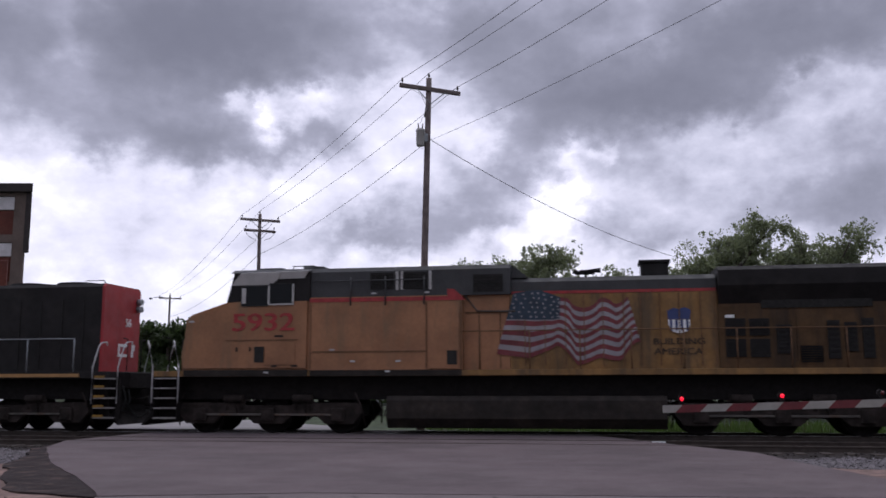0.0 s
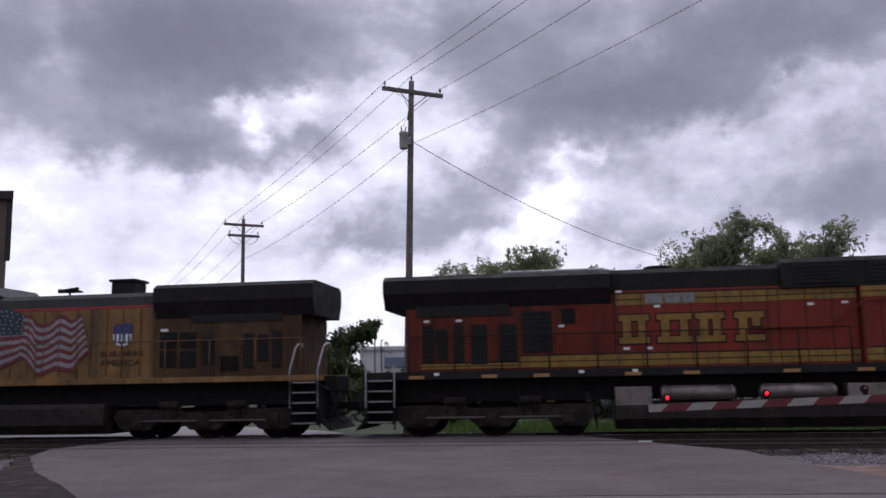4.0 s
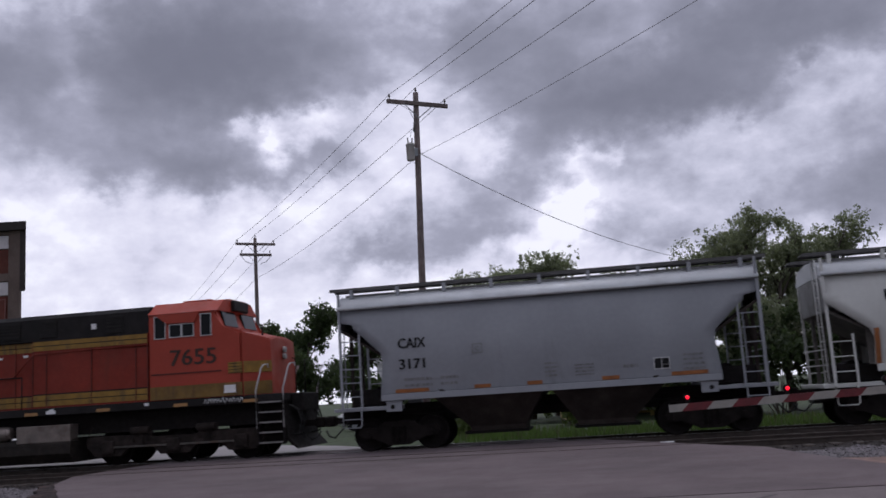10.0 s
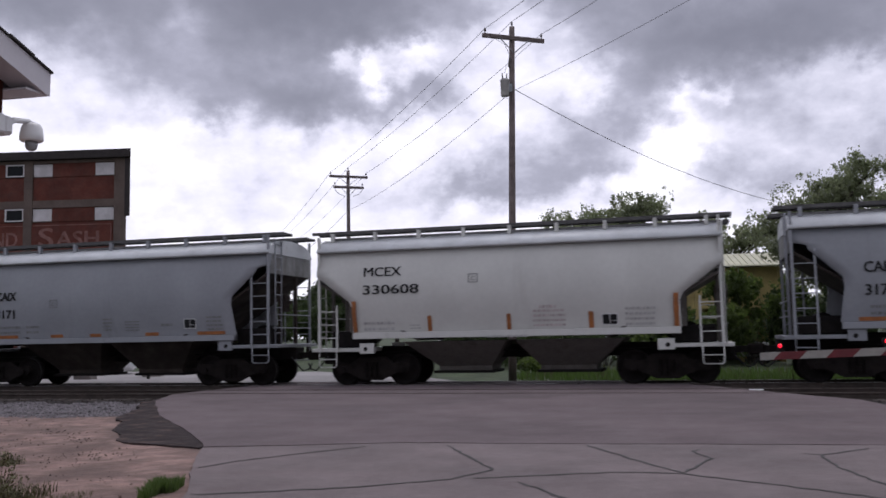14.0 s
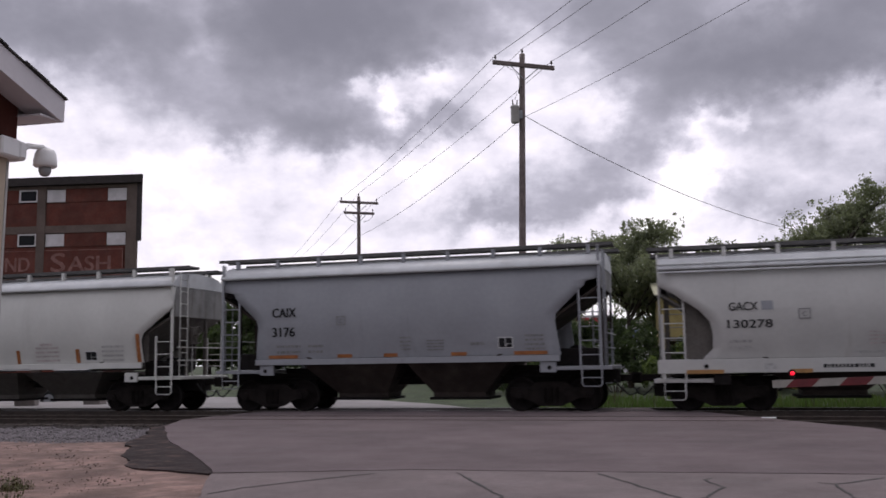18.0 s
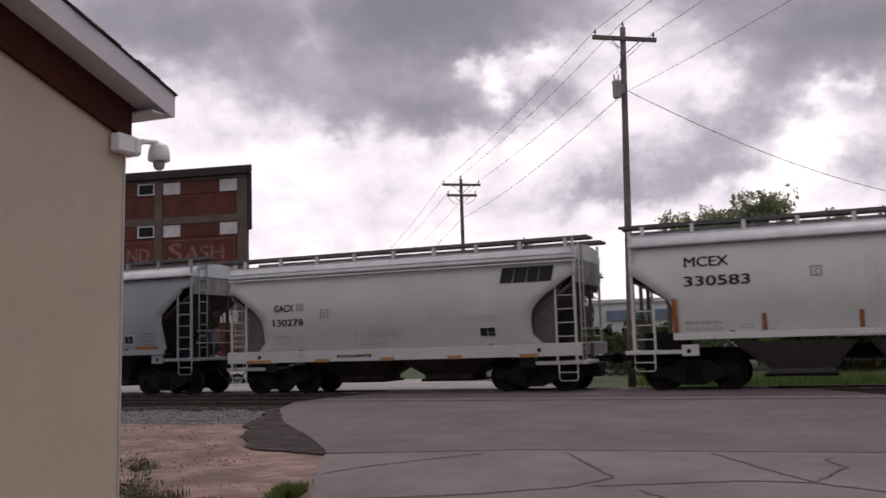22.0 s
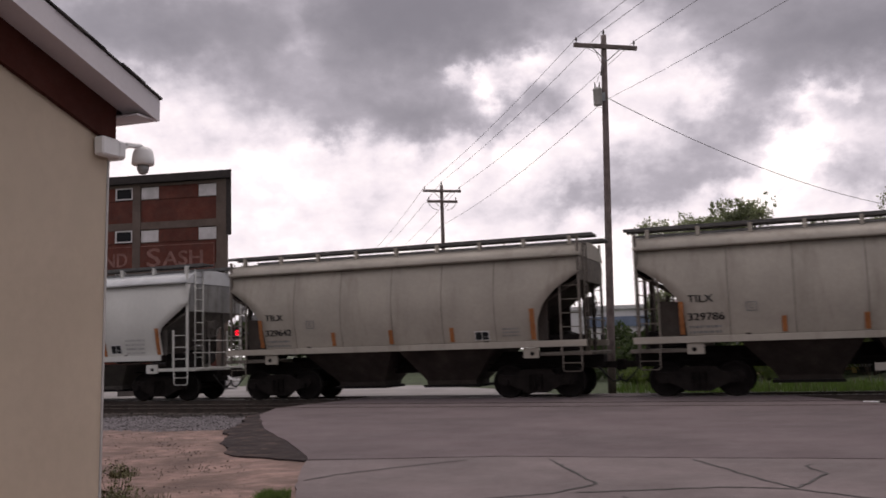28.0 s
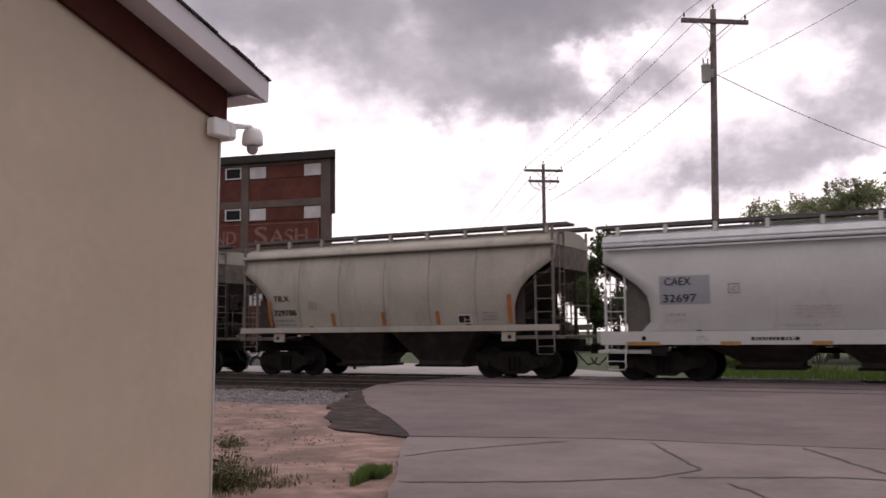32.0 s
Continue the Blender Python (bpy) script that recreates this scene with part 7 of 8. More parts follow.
def letter_d(root, number):
    mark(root, "TILX", -4.33, -3.68, 2.47, 2.66)
    mark(root, number, -4.35, -3.42, 2.0, 2.19)
    square_mark(root, -2.88, -2.61, 2.19, 2.43, faint=True)
    for x0, x1, z0, z1 in ((-4.57, -4.45, 1.64, 2.50), (-2.04, -1.92, 1.64, 2.04), (-0.13, 0.0, 1.64, 2.05), (1.81, 1.93, 1.64, 2.05), (4.23, 4.37, 1.64, 2.50)):
        plate(root, x0, x1, z0, z1, "stripe_orange", -1.552, "reflector_strip", "orange reflective strip", 0.02)
    bars(root, -4.33, -3.5, 1.66, 1.86, "paint_faint", -1.53, 2)
    bars(root, 3.4, 3.9, 1.75, 1.98, "paint_faint", -1.535, 3)
    consolidated_plate(root, 2.57, 3.0, 1.66, 1.92, -1.53)


car_d2 = copy_thing(car_d, rail_pose(0))
SKIN[car_d2.name] = SKIN[car_d.name]
letter_d(put(car_d, 102.2), "329642")
letter_d(put(car_d2, 115.07), "329786")


# ---- the engines ----
def engine_truck(parent, cx):
    for s in (-1, 1):
        bm = B()
        o = [(-2.75, 0.62), (-2.6, 0.86), (-0.9, 0.86), (-0.6, 0.78), (0.6, 0.78), (0.9, 0.86), (2.6, 0.86), (2.75, 0.62), (2.48, 0.28), (1.66, 0.28), (1.42, 0.50), (0.68, 0.50), (0.42, 0.28), (-0.42, 0.28), (-0.68, 0.50),
             (-1.42, 0.50), (-1.66, 0.28), (-2.48, 0.28)]
        prism(bm, [(cx + x, z) for x, z in o], s * 1.05, s * 1.20)
        f = part("truck_frame", bm, "truck_dust", parent, "cast truck side frame")
        for w in (-2.05, 0.0, 2.05):
            bm = B()
            box(bm, cx + w - 0.2, cx + w + 0.2, s * 1.14 if s > 0 else s * 1.30, s * 1.30 if s > 0 else s * 1.14, 0.34, 0.72, 0.03)
            tube(bm, (cx + w, s * 1.2, 0.53), (cx + w, s * 1.34, 0.53), 0.13, sides=12)
            part("journal_box", bm, "truck_dust", f)
        for w in (-1.02, 1.02):
            bm = B()
            tube(bm, (cx + w - 0.28, s * 1.25, 0.98), (cx + w + 0.28, s * 1.25, 0.98), 0.11, sides=10)
            pipe(bm, [(cx + w, s * 1.25, 0.95), (cx + w + 0.1, s * 1.2, 0.55)], 0.03, 5)
            part("brake_cylinder", bm, "truck_dust", f)
            for q in (-0.22, 0.22):
                bm = B()
                tube(bm, (cx + w + q, s * 1.13, 0.66), (cx + w + q, s * 1.13, 0.95), 0.09, sides=10)
                part("coil_spring", bm, "truck_dust", f)
        for w in (-2.72, 2.72):
            bm = B()
            pipe(bm, [(cx + w * 0.93, s * 1.24, 1.15), (cx + w, s * 1.22, 0.75), (cx + w * 1.02, s * 0.95, 0.22)], 0.025, 5)
            part("sand_pipe", bm, "truck_dust", f)
        bm = B()
        box(bm, cx - 2.2, cx + 2.2, s * 1.235 - 0.025, s * 1.235 + 0.025, 0.50, 0.56, 0.01)
        part("brake_beam", bm, "tank_rust", f, "rust-stained brake rod")
    bm = B()
    box(bm, cx - 2.5, cx + 2.5, -0.6, 0.6, 0.45, 0.85, 0.03)
    part("truck_core", bm, "steel_black", parent)
    for w in (-2.05, 0.0, 2.05):
        wheelset(parent, cx + w, 0.53)


def steps(parent, x, s, z_top, rail_mat="grab_white"):
    """Corner steps at the engine's end; s: the way they face along the track."""
    for side in (-1, 1):
        bm = B()
        for x0 in (x - 0.36, x + 0.36):
            box(bm, x0 - 0.015, x0 + 0.015, side * 1.40 - 0.12, side * 1.40 + 0.12, 0.38, z_top)
        box(bm, x - 0.34, x + 0.34, side * 1.15 - 0.01, side * 1.15 + 0.01, 0.38, z_top)
        st = part("step_well", bm, "steel_black", parent)
        for k in range(5):
            z = 0.42 + 0.28 * k
            bm = B()
            box(bm, x - 0.34, x + 0.34, side * 1.40 - 0.13, side * 1.40 + 0.13, z, z + 0.03)
            box(bm, x - 0.34, x + 0.34, side * 1.535 - 0.006, side * 1.535 + 0.006, z - 0.01, z + 0.035)
            part("step", bm, "step_grey", st, "worn grey steel step")
        for q in (-0.40, 0.40):
            lean = s * 0.16
            bm = B()
            pipe(bm, [(x + q, side * 1.55, z_top - 0.75), (x + q, side * 1.55, z_top + 0.30), (x + q + lean, side * 1.52, z_top + 0.92), (x + q + lean * 1.3, side * 1.45, z_top + 1.02), (x + q + lean * 1.8, side * 1.32, z_top + 1.04), (x + q + lean * 1.8, side * 1.30, z_top + 0.94)], 0.022, 6)
            part("grab_rail", bm, rail_mat, parent, "white handrail at the steps")


def hand_rail(parent, x0, x1, z0, z1, n, mat, y=1.50):
    for side in (-1, 1):
        bm = B()
        pipe(bm, [(x0, side * y, z1), (x1, side * y, z1)], 0.018, 6)
        for k in range(n + 1):
            x = x0 + (x1 - x0) * k / n
            tube(bm, (x, side * y, z0), (x, side * y, z1), 0.02, sides=6)
        part("handrail", bm, mat, parent)


def engine_base(root, sill_mat, sill_z=(1.58, 1.76), tank=(-3.6, 3.85), tank_mat="engine_black", tank_top=1.05):
    bm = B()
    box(bm, -10.35, 10.35, -1.50, 1.50, sill_z[0], sill_z[1], 0.01)
    part("frame_sill", bm, sill_mat, root, "frame sill and walkway")
    bm = B()
    box(bm, -10.2, 10.2, -1.0, 1.0, 0.95, sill_z[0] - 0.003)
    part("underframe", bm, "steel_black", root)
    bm = B()
    prism_tank = [(-1.42, tank_top), (-1.50, tank_top - 0.12), (-1.50, 0.45), (-1.25, 0.18), (1.25, 0.18), (1.50, 0.45), (1.50, tank_top - 0.12), (1.42, tank_top)]
    a = [bm.verts.new((tank[0], y, z)) for y, z in prism_tank]
    b = [bm.verts.new((tank[1], y, z)) for y, z in prism_tank]
    bm.faces.new(a), bm.faces.new(b[::-1])
    for i in range(len(a)):
        j = (i + 1) % len(a)
        bm.faces.new((a[i], b[i], b[j], a[j]))
    part("fuel_tank", bm, tank_mat, root, "grimy fuel tank")
    for s in (-1, 1):
        bm = B()
        prism(bm, [(s * 10.3, 1.55), (s * 10.45, 0.55), (s * 10.75, 0.22), (s * 10.7, 0.22), (s * 10.35, 0.5), (s * 10.15, 1.55)], -1.35, 1.35)
        part("pilot_plough", bm, "steel_black", root)
        bm = B()
        box(bm, min(s * 10.36, s * 10.70), max(s * 10.36, s * 10.70), -0.75, 0.75, sill_z[0] - 0.30, sill_z[1] - 0.02, 0.02)
        part("drop_step", bm, "steel_black", root)
        for y in (-0.95, -0.70, 0.70, 0.95):
            bm = B()
            pipe(bm, [(s * 10.37, y, 1.45), (s * 10.62, y, 1.30), (s * 10.72, y, 0.95), (s * 10.62, y, 0.62), (s * 10.45, y, 0.60)], 0.028, 6)
            part("air_hose", bm, "rubber", root)
        for y in (-0.42, 0.42):
            bm = B()
            pipe(bm, [(s * 10.40, y, sill_z[1]), (s * 10.40, y, sill_z[1] + 0.98), (s * 10.40, y * 1.6, sill_z[1] + 1.0)], 0.018, 6)
            part("end_railing", bm, "engine_black", root)
        coupler(root, s * 10.35, s)
        engine_truck(root, s * 6.95)


def louvre(root, x0, x1, z0, z1, y, mat="grille", slats=0, name="vent", label="dark louvred vent", frame_mat=None):
    bm = B()
    box(bm, x0, x1, y, y + 0.02, z0, z1)
    p = part(name, bm, mat, root, label)
    if slats:
        for k in range(slats):
            z = z0 + (z1 - z0) * (k + 0.2) / slats
            bm = B()
            box(bm, x0 + 0.02, x1 - 0.02, y - 0.02, y - 0.003, z, z + (z1 - z0) / slats * 0.45)
            part("slat", bm, frame_mat or "engine_black", p)
    return p


def panel_lines(root, xs, z0, z1, y, mat):
    """Door edges along the hood, a hair proud."""
    for x in xs:
        bm = B()
        box(bm, x - 0.013, x + 0.013, y - 0.018, y - 0.002, z0, z1)
        part("door_edge", bm, mat, root)


def cab(root, s, x_back, x_front, z_roof, z_base, wall, roof_mat, nose_x, nose_z, win, frame_mat="rubber", y=1.52, belly=1.76, upper=None, eave=0.12):
    """Cab and nose as one hull in profile; s: which way along x it faces."""
    bm = B()
    glass_wall = [(x_back, z_roof - eave), (x_front - s * 0.22, z_roof - eave)]
    tip = 0.25
    fold = nose_x - s * 0.70
    z_fold = z_base + (nose_z + 0.02 - z_base) * (fold - x_front) / (nose_x - x_front)
    nose = [(x_front, z_base), (fold, z_fold), (fold, belly)] if not upper else [(x_front, z_base), (nose_x - s * tip, nose_z + 0.02), (nose_x - s * tip * 0.4, nose_z - 0.12), (nose_x, belly + 0.4), (nose_x, belly)]
    prism(bm, [(x_back, belly)] + ([(x_back, z_base)] if upper else glass_wall) + nose, -y, y)
    geom = [e for e in bm.edges if abs(e.verts[0].co.y - e.verts[1].co.y) < 1e-6 and (not upper or min(v.co.z for v in e.verts) < z_base - 0.001)]
    bmesh.ops.bevel(bm, geom=geom, offset=0.07, segments=2, affect="EDGES")
    hull = part("cab_hull", bm, wall, root)
    if not upper:
        # the nose narrows from the fold to its blunt tip
        bm = B()
        ya, yb, xt = y - 0.004, y * 0.66, nose_x
        v = [bm.verts.new(p) for p in ((fold, -ya, belly), (fold, ya, belly), (fold, ya, z_fold - 0.03), (fold, 0.55, z_fold), (fold, -0.55, z_fold), (fold, -ya, z_fold - 0.03),
                                       (xt, -yb, belly), (xt, yb, belly), (xt - s * 0.05, yb, nose_z - 0.10), (xt - s * 0.08, 0.45, nose_z), (xt - s * 0.08, -0.45, nose_z), (xt - s * 0.05, -yb, nose_z - 0.10))]
        bm.faces.new(v[:6]), bm.faces.new(v[6:][::-1])
        for i in range(6):
            k = (i + 1) % 6
            bm.faces.new((v[i], v[6 + i], v[6 + k], v[k]))
        bmesh.ops.recalc_face_normals(bm, faces=bm.faces)
        bmesh.ops.bevel(bm, geom=[e for e in bm.edges if min(q.co.z for q in e.verts) > belly + 0.1 and abs(e.verts[0].co.x - fold) + abs(e.verts[1].co.x - fold) > 0.1], offset=0.03, segments=2, affect="EDGES")
        part("nose", bm, wall, root, "blunt tapering nose")
    if upper:
        bm = B()
        prism(bm, [(x_back, z_base + 0.003)] + glass_wall + [(x_front, z_base + 0.003)], -y + 0.01, y - 0.01)
        part("cab_top", bm, upper, root, "dark upper cab wall round the windows")
    bm = B()
    lap = 0.25 if eave < 0.2 else 0.50
    o = [(-y - 0.02, z_roof - eave), (-y + lap, z_roof - 0.01), (-0.6, z_roof + 0.04), (0.6, z_roof + 0.04), (y - lap, z_roof - 0.01), (y + 0.02, z_roof - eave)]
    xa, xb = min(x_back, x_front - s * 0.12), max(x_back, x_front - s * 0.12)
    a = [bm.verts.new((xa, q, z)) for q, z in o]
    b = [bm.verts.new((xb, q, z)) for q, z in o]
    bm.faces.new(a), bm.faces.new(b[::-1])
    for i in range(6):
        bm.faces.new((a[i], b[i], b[(i + 1) % 6], a[(i + 1) % 6]))
    part("cab_roof", bm, roof_mat, root)
    for side in (-1, 1):
        for x0, x1, z0, z1 in win:
            bm = B()
            box(bm, x0, x1, side * (y + 0.004) - 0.012, side * (y + 0.004) + 0.012, z0, z1)
            w = part("cab_window", bm, "glass_dark", root, "dark cab side window")
            for q in ((x0 - 0.025, x0, z0 - 0.025, z1 + 0.025), (x1, x1 + 0.025, z0 - 0.025, z1 + 0.025), (x0, x1, z1, z1 + 0.025), (x0, x1, z0 - 0.025, z0)):
                bm = B()
                box(bm, q[0], q[1], side * (y + 0.012) - 0.016, side * (y + 0.012) + 0.016, q[2], q[3])
                part("window_frame", bm, frame_mat, w)
    # windscreen and number boards
    for y0, y1 in ((-1.2, -0.25), (0.25, 1.2)):
        bm = B()
        d = 0.02 * s
        xa0, za0 = x_front - s * 0.03, z_base + 0.10
        xb0, zb0 = x_front - s * 0.19, z_roof - 0.24
        v = [bm.verts.new(p) for p in ((xa0 + d, y0, za0), (xa0 + d, y1, za0), (xb0 + d, y1, zb0), (xb0 + d, y0, zb0))]
        f = bm.faces.new(v)
        ex = bmesh.ops.extrude_face_region(bm, geom=[f])
        for q in [q for q in ex["geom"] if isinstance(q, bmesh.types.BMVert)]:
            q.co.x -= s * 0.05
        part("windscreen", bm, "glass_dark", root, "dark windscreen pane")
    return hull


def hood(root, name, outline, x0, x1, mat, label=""):
    """A hood length: an outline in y and z, run along x."""
    bm = B()
    a = [bm.verts.new((x0, y, z)) for y, z in outline]
    b = [bm.verts.new((x1, y, z)) for y, z in outline]
    bm.faces.new(a), bm.faces.new(b[::-1])
    for i in range(len(a)):
        j = (i + 1) % len(a)
        bm.faces.new((a[i], b[i], b[j], a[j]))
    return part(name, bm, mat, root, label)


def section(w, z0, z1, soft=0.12):
    return [(-w, z0), (-w, z1 - soft), (-w + soft, z1), (w - soft, z1), (w, z1 - soft), (w, z0)]


def engine_yellow():
    root = thing("diesel_locomotive", rail_pose(0), "dusty yellow and grey diesel locomotive with a painted flag", "locomotive", "locomotives of the train")
    engine_base(root, "engine_sooty", (1.60, 1.76), (-3.46, 4.05), "tank_grime")
    cab(root, -1, -5.70, -8.17, 4.66, 3.71, "engine_yellow", "engine_grey", -9.50, 3.34, ((-7.70, -6.93, 3.60, 4.14), (-6.86, -6.20, 3.65, 4.20)), frame_mat="rubber", upper="engine_black")
    for side in (-1, 1):
        # pale posts and sills at the side windows, imitating sky seen through the cab
        for x0, x1, z0, z1 in ((-7.70, -7.58, 3.66, 4.10), (-6.925, -6.87, 3.62, 4.16), (-6.20, -6.15, 3.62, 4.20), (-6.87, -6.15, 3.60, 3.645)):
            bm = B()
            box(bm, x0, x1, side * 1.545 - 0.012, side * 1.545 + 0.012, z0, z1)
            part("window_post", bm, "visor_grey", root, "pale window bar imitating sky seen through the cab")
        # weathered sheet visors over the side windows, in two overlapping lengths
        for o, y in (([(-8.02, 4.20), (-7.96, 4.30), (-7.72, 4.55), (-6.55, 4.57), (-6.62, 4.36), (-6.86, 4.20)], 1.60), ([(-6.66, 4.36), (-6.58, 4.57), (-5.72, 4.58), (-5.86, 4.37)], 1.57)):
            bm = B()
            prism(bm, o, side * y - 0.02, side * y + 0.02)
            bmesh.ops.transform(bm, matrix=Matrix.Translation((0, side * 1.5, 4.58)) @ Matrix.Rotation(radians(side * -14), 4, "X") @ Matrix.Translation((0, -side * 1.5, -4.58)), verts=bm.verts)
            part("sun_visor", bm, "visor_grey", root, "weathered grey sun visor")
    for x0, x1, z0, z1 in ((-7.85, -7.80, 2.30, 2.42), (-7.45, -7.40, 2.30, 2.42), (-6.70, -6.45, 2.70, 2.75), (-6.78, -6.62, 1.86, 1.91), (-6.2, -6.02, 1.86, 1.91)):
        plate(root, x0, x1, z0, z1, "engine_black", -1.522, "latch", "", 0.02)
    plate(root, -9.42, -5.72, 1.60, 1.78, "tank_grime", -1.524, "sill_grime", "dark strip along the lower edge of the body", 0.008)
    plate(root, -5.66, -1.36, 1.60, 1.76, "tank_grime", -1.508, "sill_grime", "dark strip along the lower edge of the body", 0.008)
    for x, z in ((-5.1, 2.30), (-4.5, 1.98), (-3.2, 1.98), (-1.9, 1.98), (-3.5, 1.70), (-7.0, 1.68), (-9.28, 3.14), (-3.9, 3.86), (-2.4, 3.86)):
        plate(root, x, x + 0.14, z, z + 0.05, "print_pale", -1.505 if x > -5.7 else -1.535, "label_plate", "", 0.012)
    # tall body behind the cab, grey on top
    hood(root, "body_section", section(1.50, 1.765, 3.80, 0.0), -5.69, -1.34, "engine_yellow", "yellow full-width body section")
    hood(root, "upper_hood", section(1.42, 3.803, 4.64), -5.69, -0.02, "engine_grey", "grey upper hood")
    for x0, x1, z0, z1 in ((-3.95, -3.28, 4.0, 4.47), (-3.02, -2.33, 4.0, 4.47), (-1.04, -0.22, 3.88, 4.36)):
        louvre(root, x0, x1, z0, z1, -1.445, slats=6, frame_mat="grille")
    for x in (-3.22, -3.08, -2.28):
        plate(root, x, x + 0.07, 3.98, 4.50, "visor_grey", -1.425, "vent_post", "pale post beside the vent", 0.015)
    plate(root, -5.68, -1.35, 3.66, 3.77, "paint_red", -1.505, "red_stripe", "red stripe along the body")
    bm = B()
    prism(bm, [(-1.75, 3.66), (-1.25, 3.66), (-1.55, 3.96), (-1.75, 3.98)], -1.516, -1.503)
    part("red_stripe", bm, "paint_red", root)
    bm = B()
    prism(bm, [(-0.019, 4.27), (-0.019, 4.62), (0.06, 4.60), (0.44, 4.29), (0.44, 4.27)], -1.18, 1.18)
    part("hood_fairing", bm, "engine_grey", root, "sloping grey fairing")
    # engine hood
    hood(root, "engine_hood", section(1.28, 1.765, 3.798, 0.0), -0.05, 5.43, "engine_sooty", "sooty yellow engine hood")
    hood(root, "blower_hood", section(1.28, 1.765, 3.798, 0.0), -1.33, -0.06, "engine_yellow", "dusty yellow hood length behind the body")
    hood(root, "hood_top", section(1.24, 3.843, 4.26), -0.01, 5.43, "engine_grey", "grey rounded hood top")
    plate(root, 0.0, 5.42, 3.80, 3.88, "paint_red", -1.285, "red_stripe")
    panel_lines(root, [0.36, 0.9, 1.45, 1.95, 2.45, 3.0, 3.45, 3.95, 4.45, 5.0, 5.38], 1.85, 3.78, -1.301, "seam_rust")
    bm = B()
    box(bm, 3.54, 4.28, -0.4, 0.4, 4.262, 4.70, 0.02)
    box(bm, 3.48, 4.34, -0.45, 0.45, 4.70, 4.78, 0.01)
    part("exhaust_stack", bm, "engine_black", root)
    bm = B()
    tube(bm, (2.0, -0.1, 4.26), (2.0, -0.1, 4.48), 0.03, sides=6)
    for q in (-0.28, -0.1, 0.12):
        tube(bm, (2.0 + q, -0.25, 4.5), (2.0 + q * 0.7 + 0.16, 0.2, 4.5), 0.07, 0.03, sides=8)
        tube(bm, (2.0 - q - 0.25, -0.1 + q, 4.52), (2.0 - q + 0.15, -0.1 + q, 4.52), 0.025, 0.075, sides=8)
    part("air_horn", bm, "engine_black", root)
    # radiator end: flared dark wings
    hood(root, "radiator_hood", section(1.28, 1.765, 3.72, 0.0), 5.445, 9.85, "yellow_soot", "sooty yellow radiator hood")
    hood(root, "flared_hood", [(-1.28, 3.45), (-1.52, 3.92), (-1.52, 4.32), (-1.3, 4.44), (1.3, 4.44), (1.52, 4.32), (1.52, 3.92), (1.28, 3.45)], 5.46, 10.25, "engine_black", "sooty flared radiator wings")
    plate(root, 6.54, 9.28, 3.32, 3.80, "grille", -1.29, "radiator_shutter", "dark radiator shutters", 0.03)
    for x0, x1, z0, z1 in ((5.61, 6.12, 2.60, 3.06), (5.61, 6.12, 2.05, 2.52), (6.22, 6.72, 2.60, 3.05), (6.22, 6.72, 2.04, 2.52), (6.89, 7.27, 2.13, 2.88), (7.45, 8.02, 1.90, 2.34), (8.14, 8.45, 1.99, 2.98), (8.56, 8.87, 2.17, 2.93), (8.99, 9.28, 2.0, 3.03)):
        louvre(root, x0, x1, z0, z1, -1.305, slats=7)
    plate(root, 7.40, 8.07, 1.87, 3.14, "yellow_soot", -1.285, "access_door", "", 0.02)
    plate(root, 5.62, 5.85, 3.08, 3.16, "paint_white", -1.287, "label_plate")
    # side panels of the body and nose
    for x0, x1, z0, z1, y in ((-8.16, -6.02, 2.60, 2.63, -1.522), (-7.0, -6.02, 1.90, 1.92, -1.522), (-5.6, -2.35, 2.25, 2.29, -1.503), (-5.66, -5.64, 1.80, 3.64, -1.503)):
        plate(root, x0, x1, z0, z1, "seam_rust", y, "panel_seam", "", 0.014)
    louvre(root, -7.29, -7.01, 1.99, 2.43, -1.545, name="vent")
    plate(root, -6.85, -6.1, 1.95, 2.52, "engine_yellow", -1.522, "battery_door", "yellow access door", 0.014)
    plate(root, -2.28, -1.42, 1.80, 3.45, "engine_yellow", -1.502, "access_door", "yellow access door", 0.04)
    louvre(root, -1.76, -1.48, 1.9, 2.28, -1.56)
    panel_lines(root, [-2.34, -1.38], 1.8, 3.62, -1.502, "seam_rust")
    panel_lines(root, [-0.9, -0.32], 1.8, 3.30, -1.281, "seam_rust")
    plate(root, -1.30, -0.05, 3.30, 3.34, "seam_rust", -1.282, "panel_seam", "", 0.02)
    bm = B()
    pipe(bm, [(-1.28, -1.33, 3.78), (-0.95, -1.33, 3.36), (0.10, -1.33, 3.34)], 0.025, 6)
    part("air_pipe", bm, "tank_rust", root)
    mark(root, "5932", -7.98, -6.12, 2.88, 3.38, "paint_red", -1.534, 0.02)
    mark(root, "BUILDING", 3.76, 5.08, 2.40, 2.56, "faded_black", -1.30)
    mark(root, "AMERICA", 3.76, 5.02, 2.13, 2.30, "faded_black", -1.30)
    # shield: a plain shape in red, white and blue
    bm = B()
    prism(bm, [(4.16, 3.05), (4.16, 2.92), (4.25, 2.74), (4.45, 2.68), (4.64, 2.74), (4.72, 2.92), (4.72, 3.05)], -1.312, -1.29)
    sh = part("emblem", bm, "paint_white", root, "plain shield emblem in white and blue")
    for k in range(4):
        bm = B()
        box(bm, 4.20 + 0.14 * k, 4.26 + 0.14 * k, -1.318, -1.313, 2.76, 3.05)
        part("emblem_bar", bm, "paint_blue", sh)
    bm = B()
    prism(bm, [(4.16, 3.06), (4.72, 3.06), (4.74, 3.30), (4.6, 3.38), (4.45, 3.33), (4.28, 3.36), (4.14, 3.28)], -1.314, -1.29)
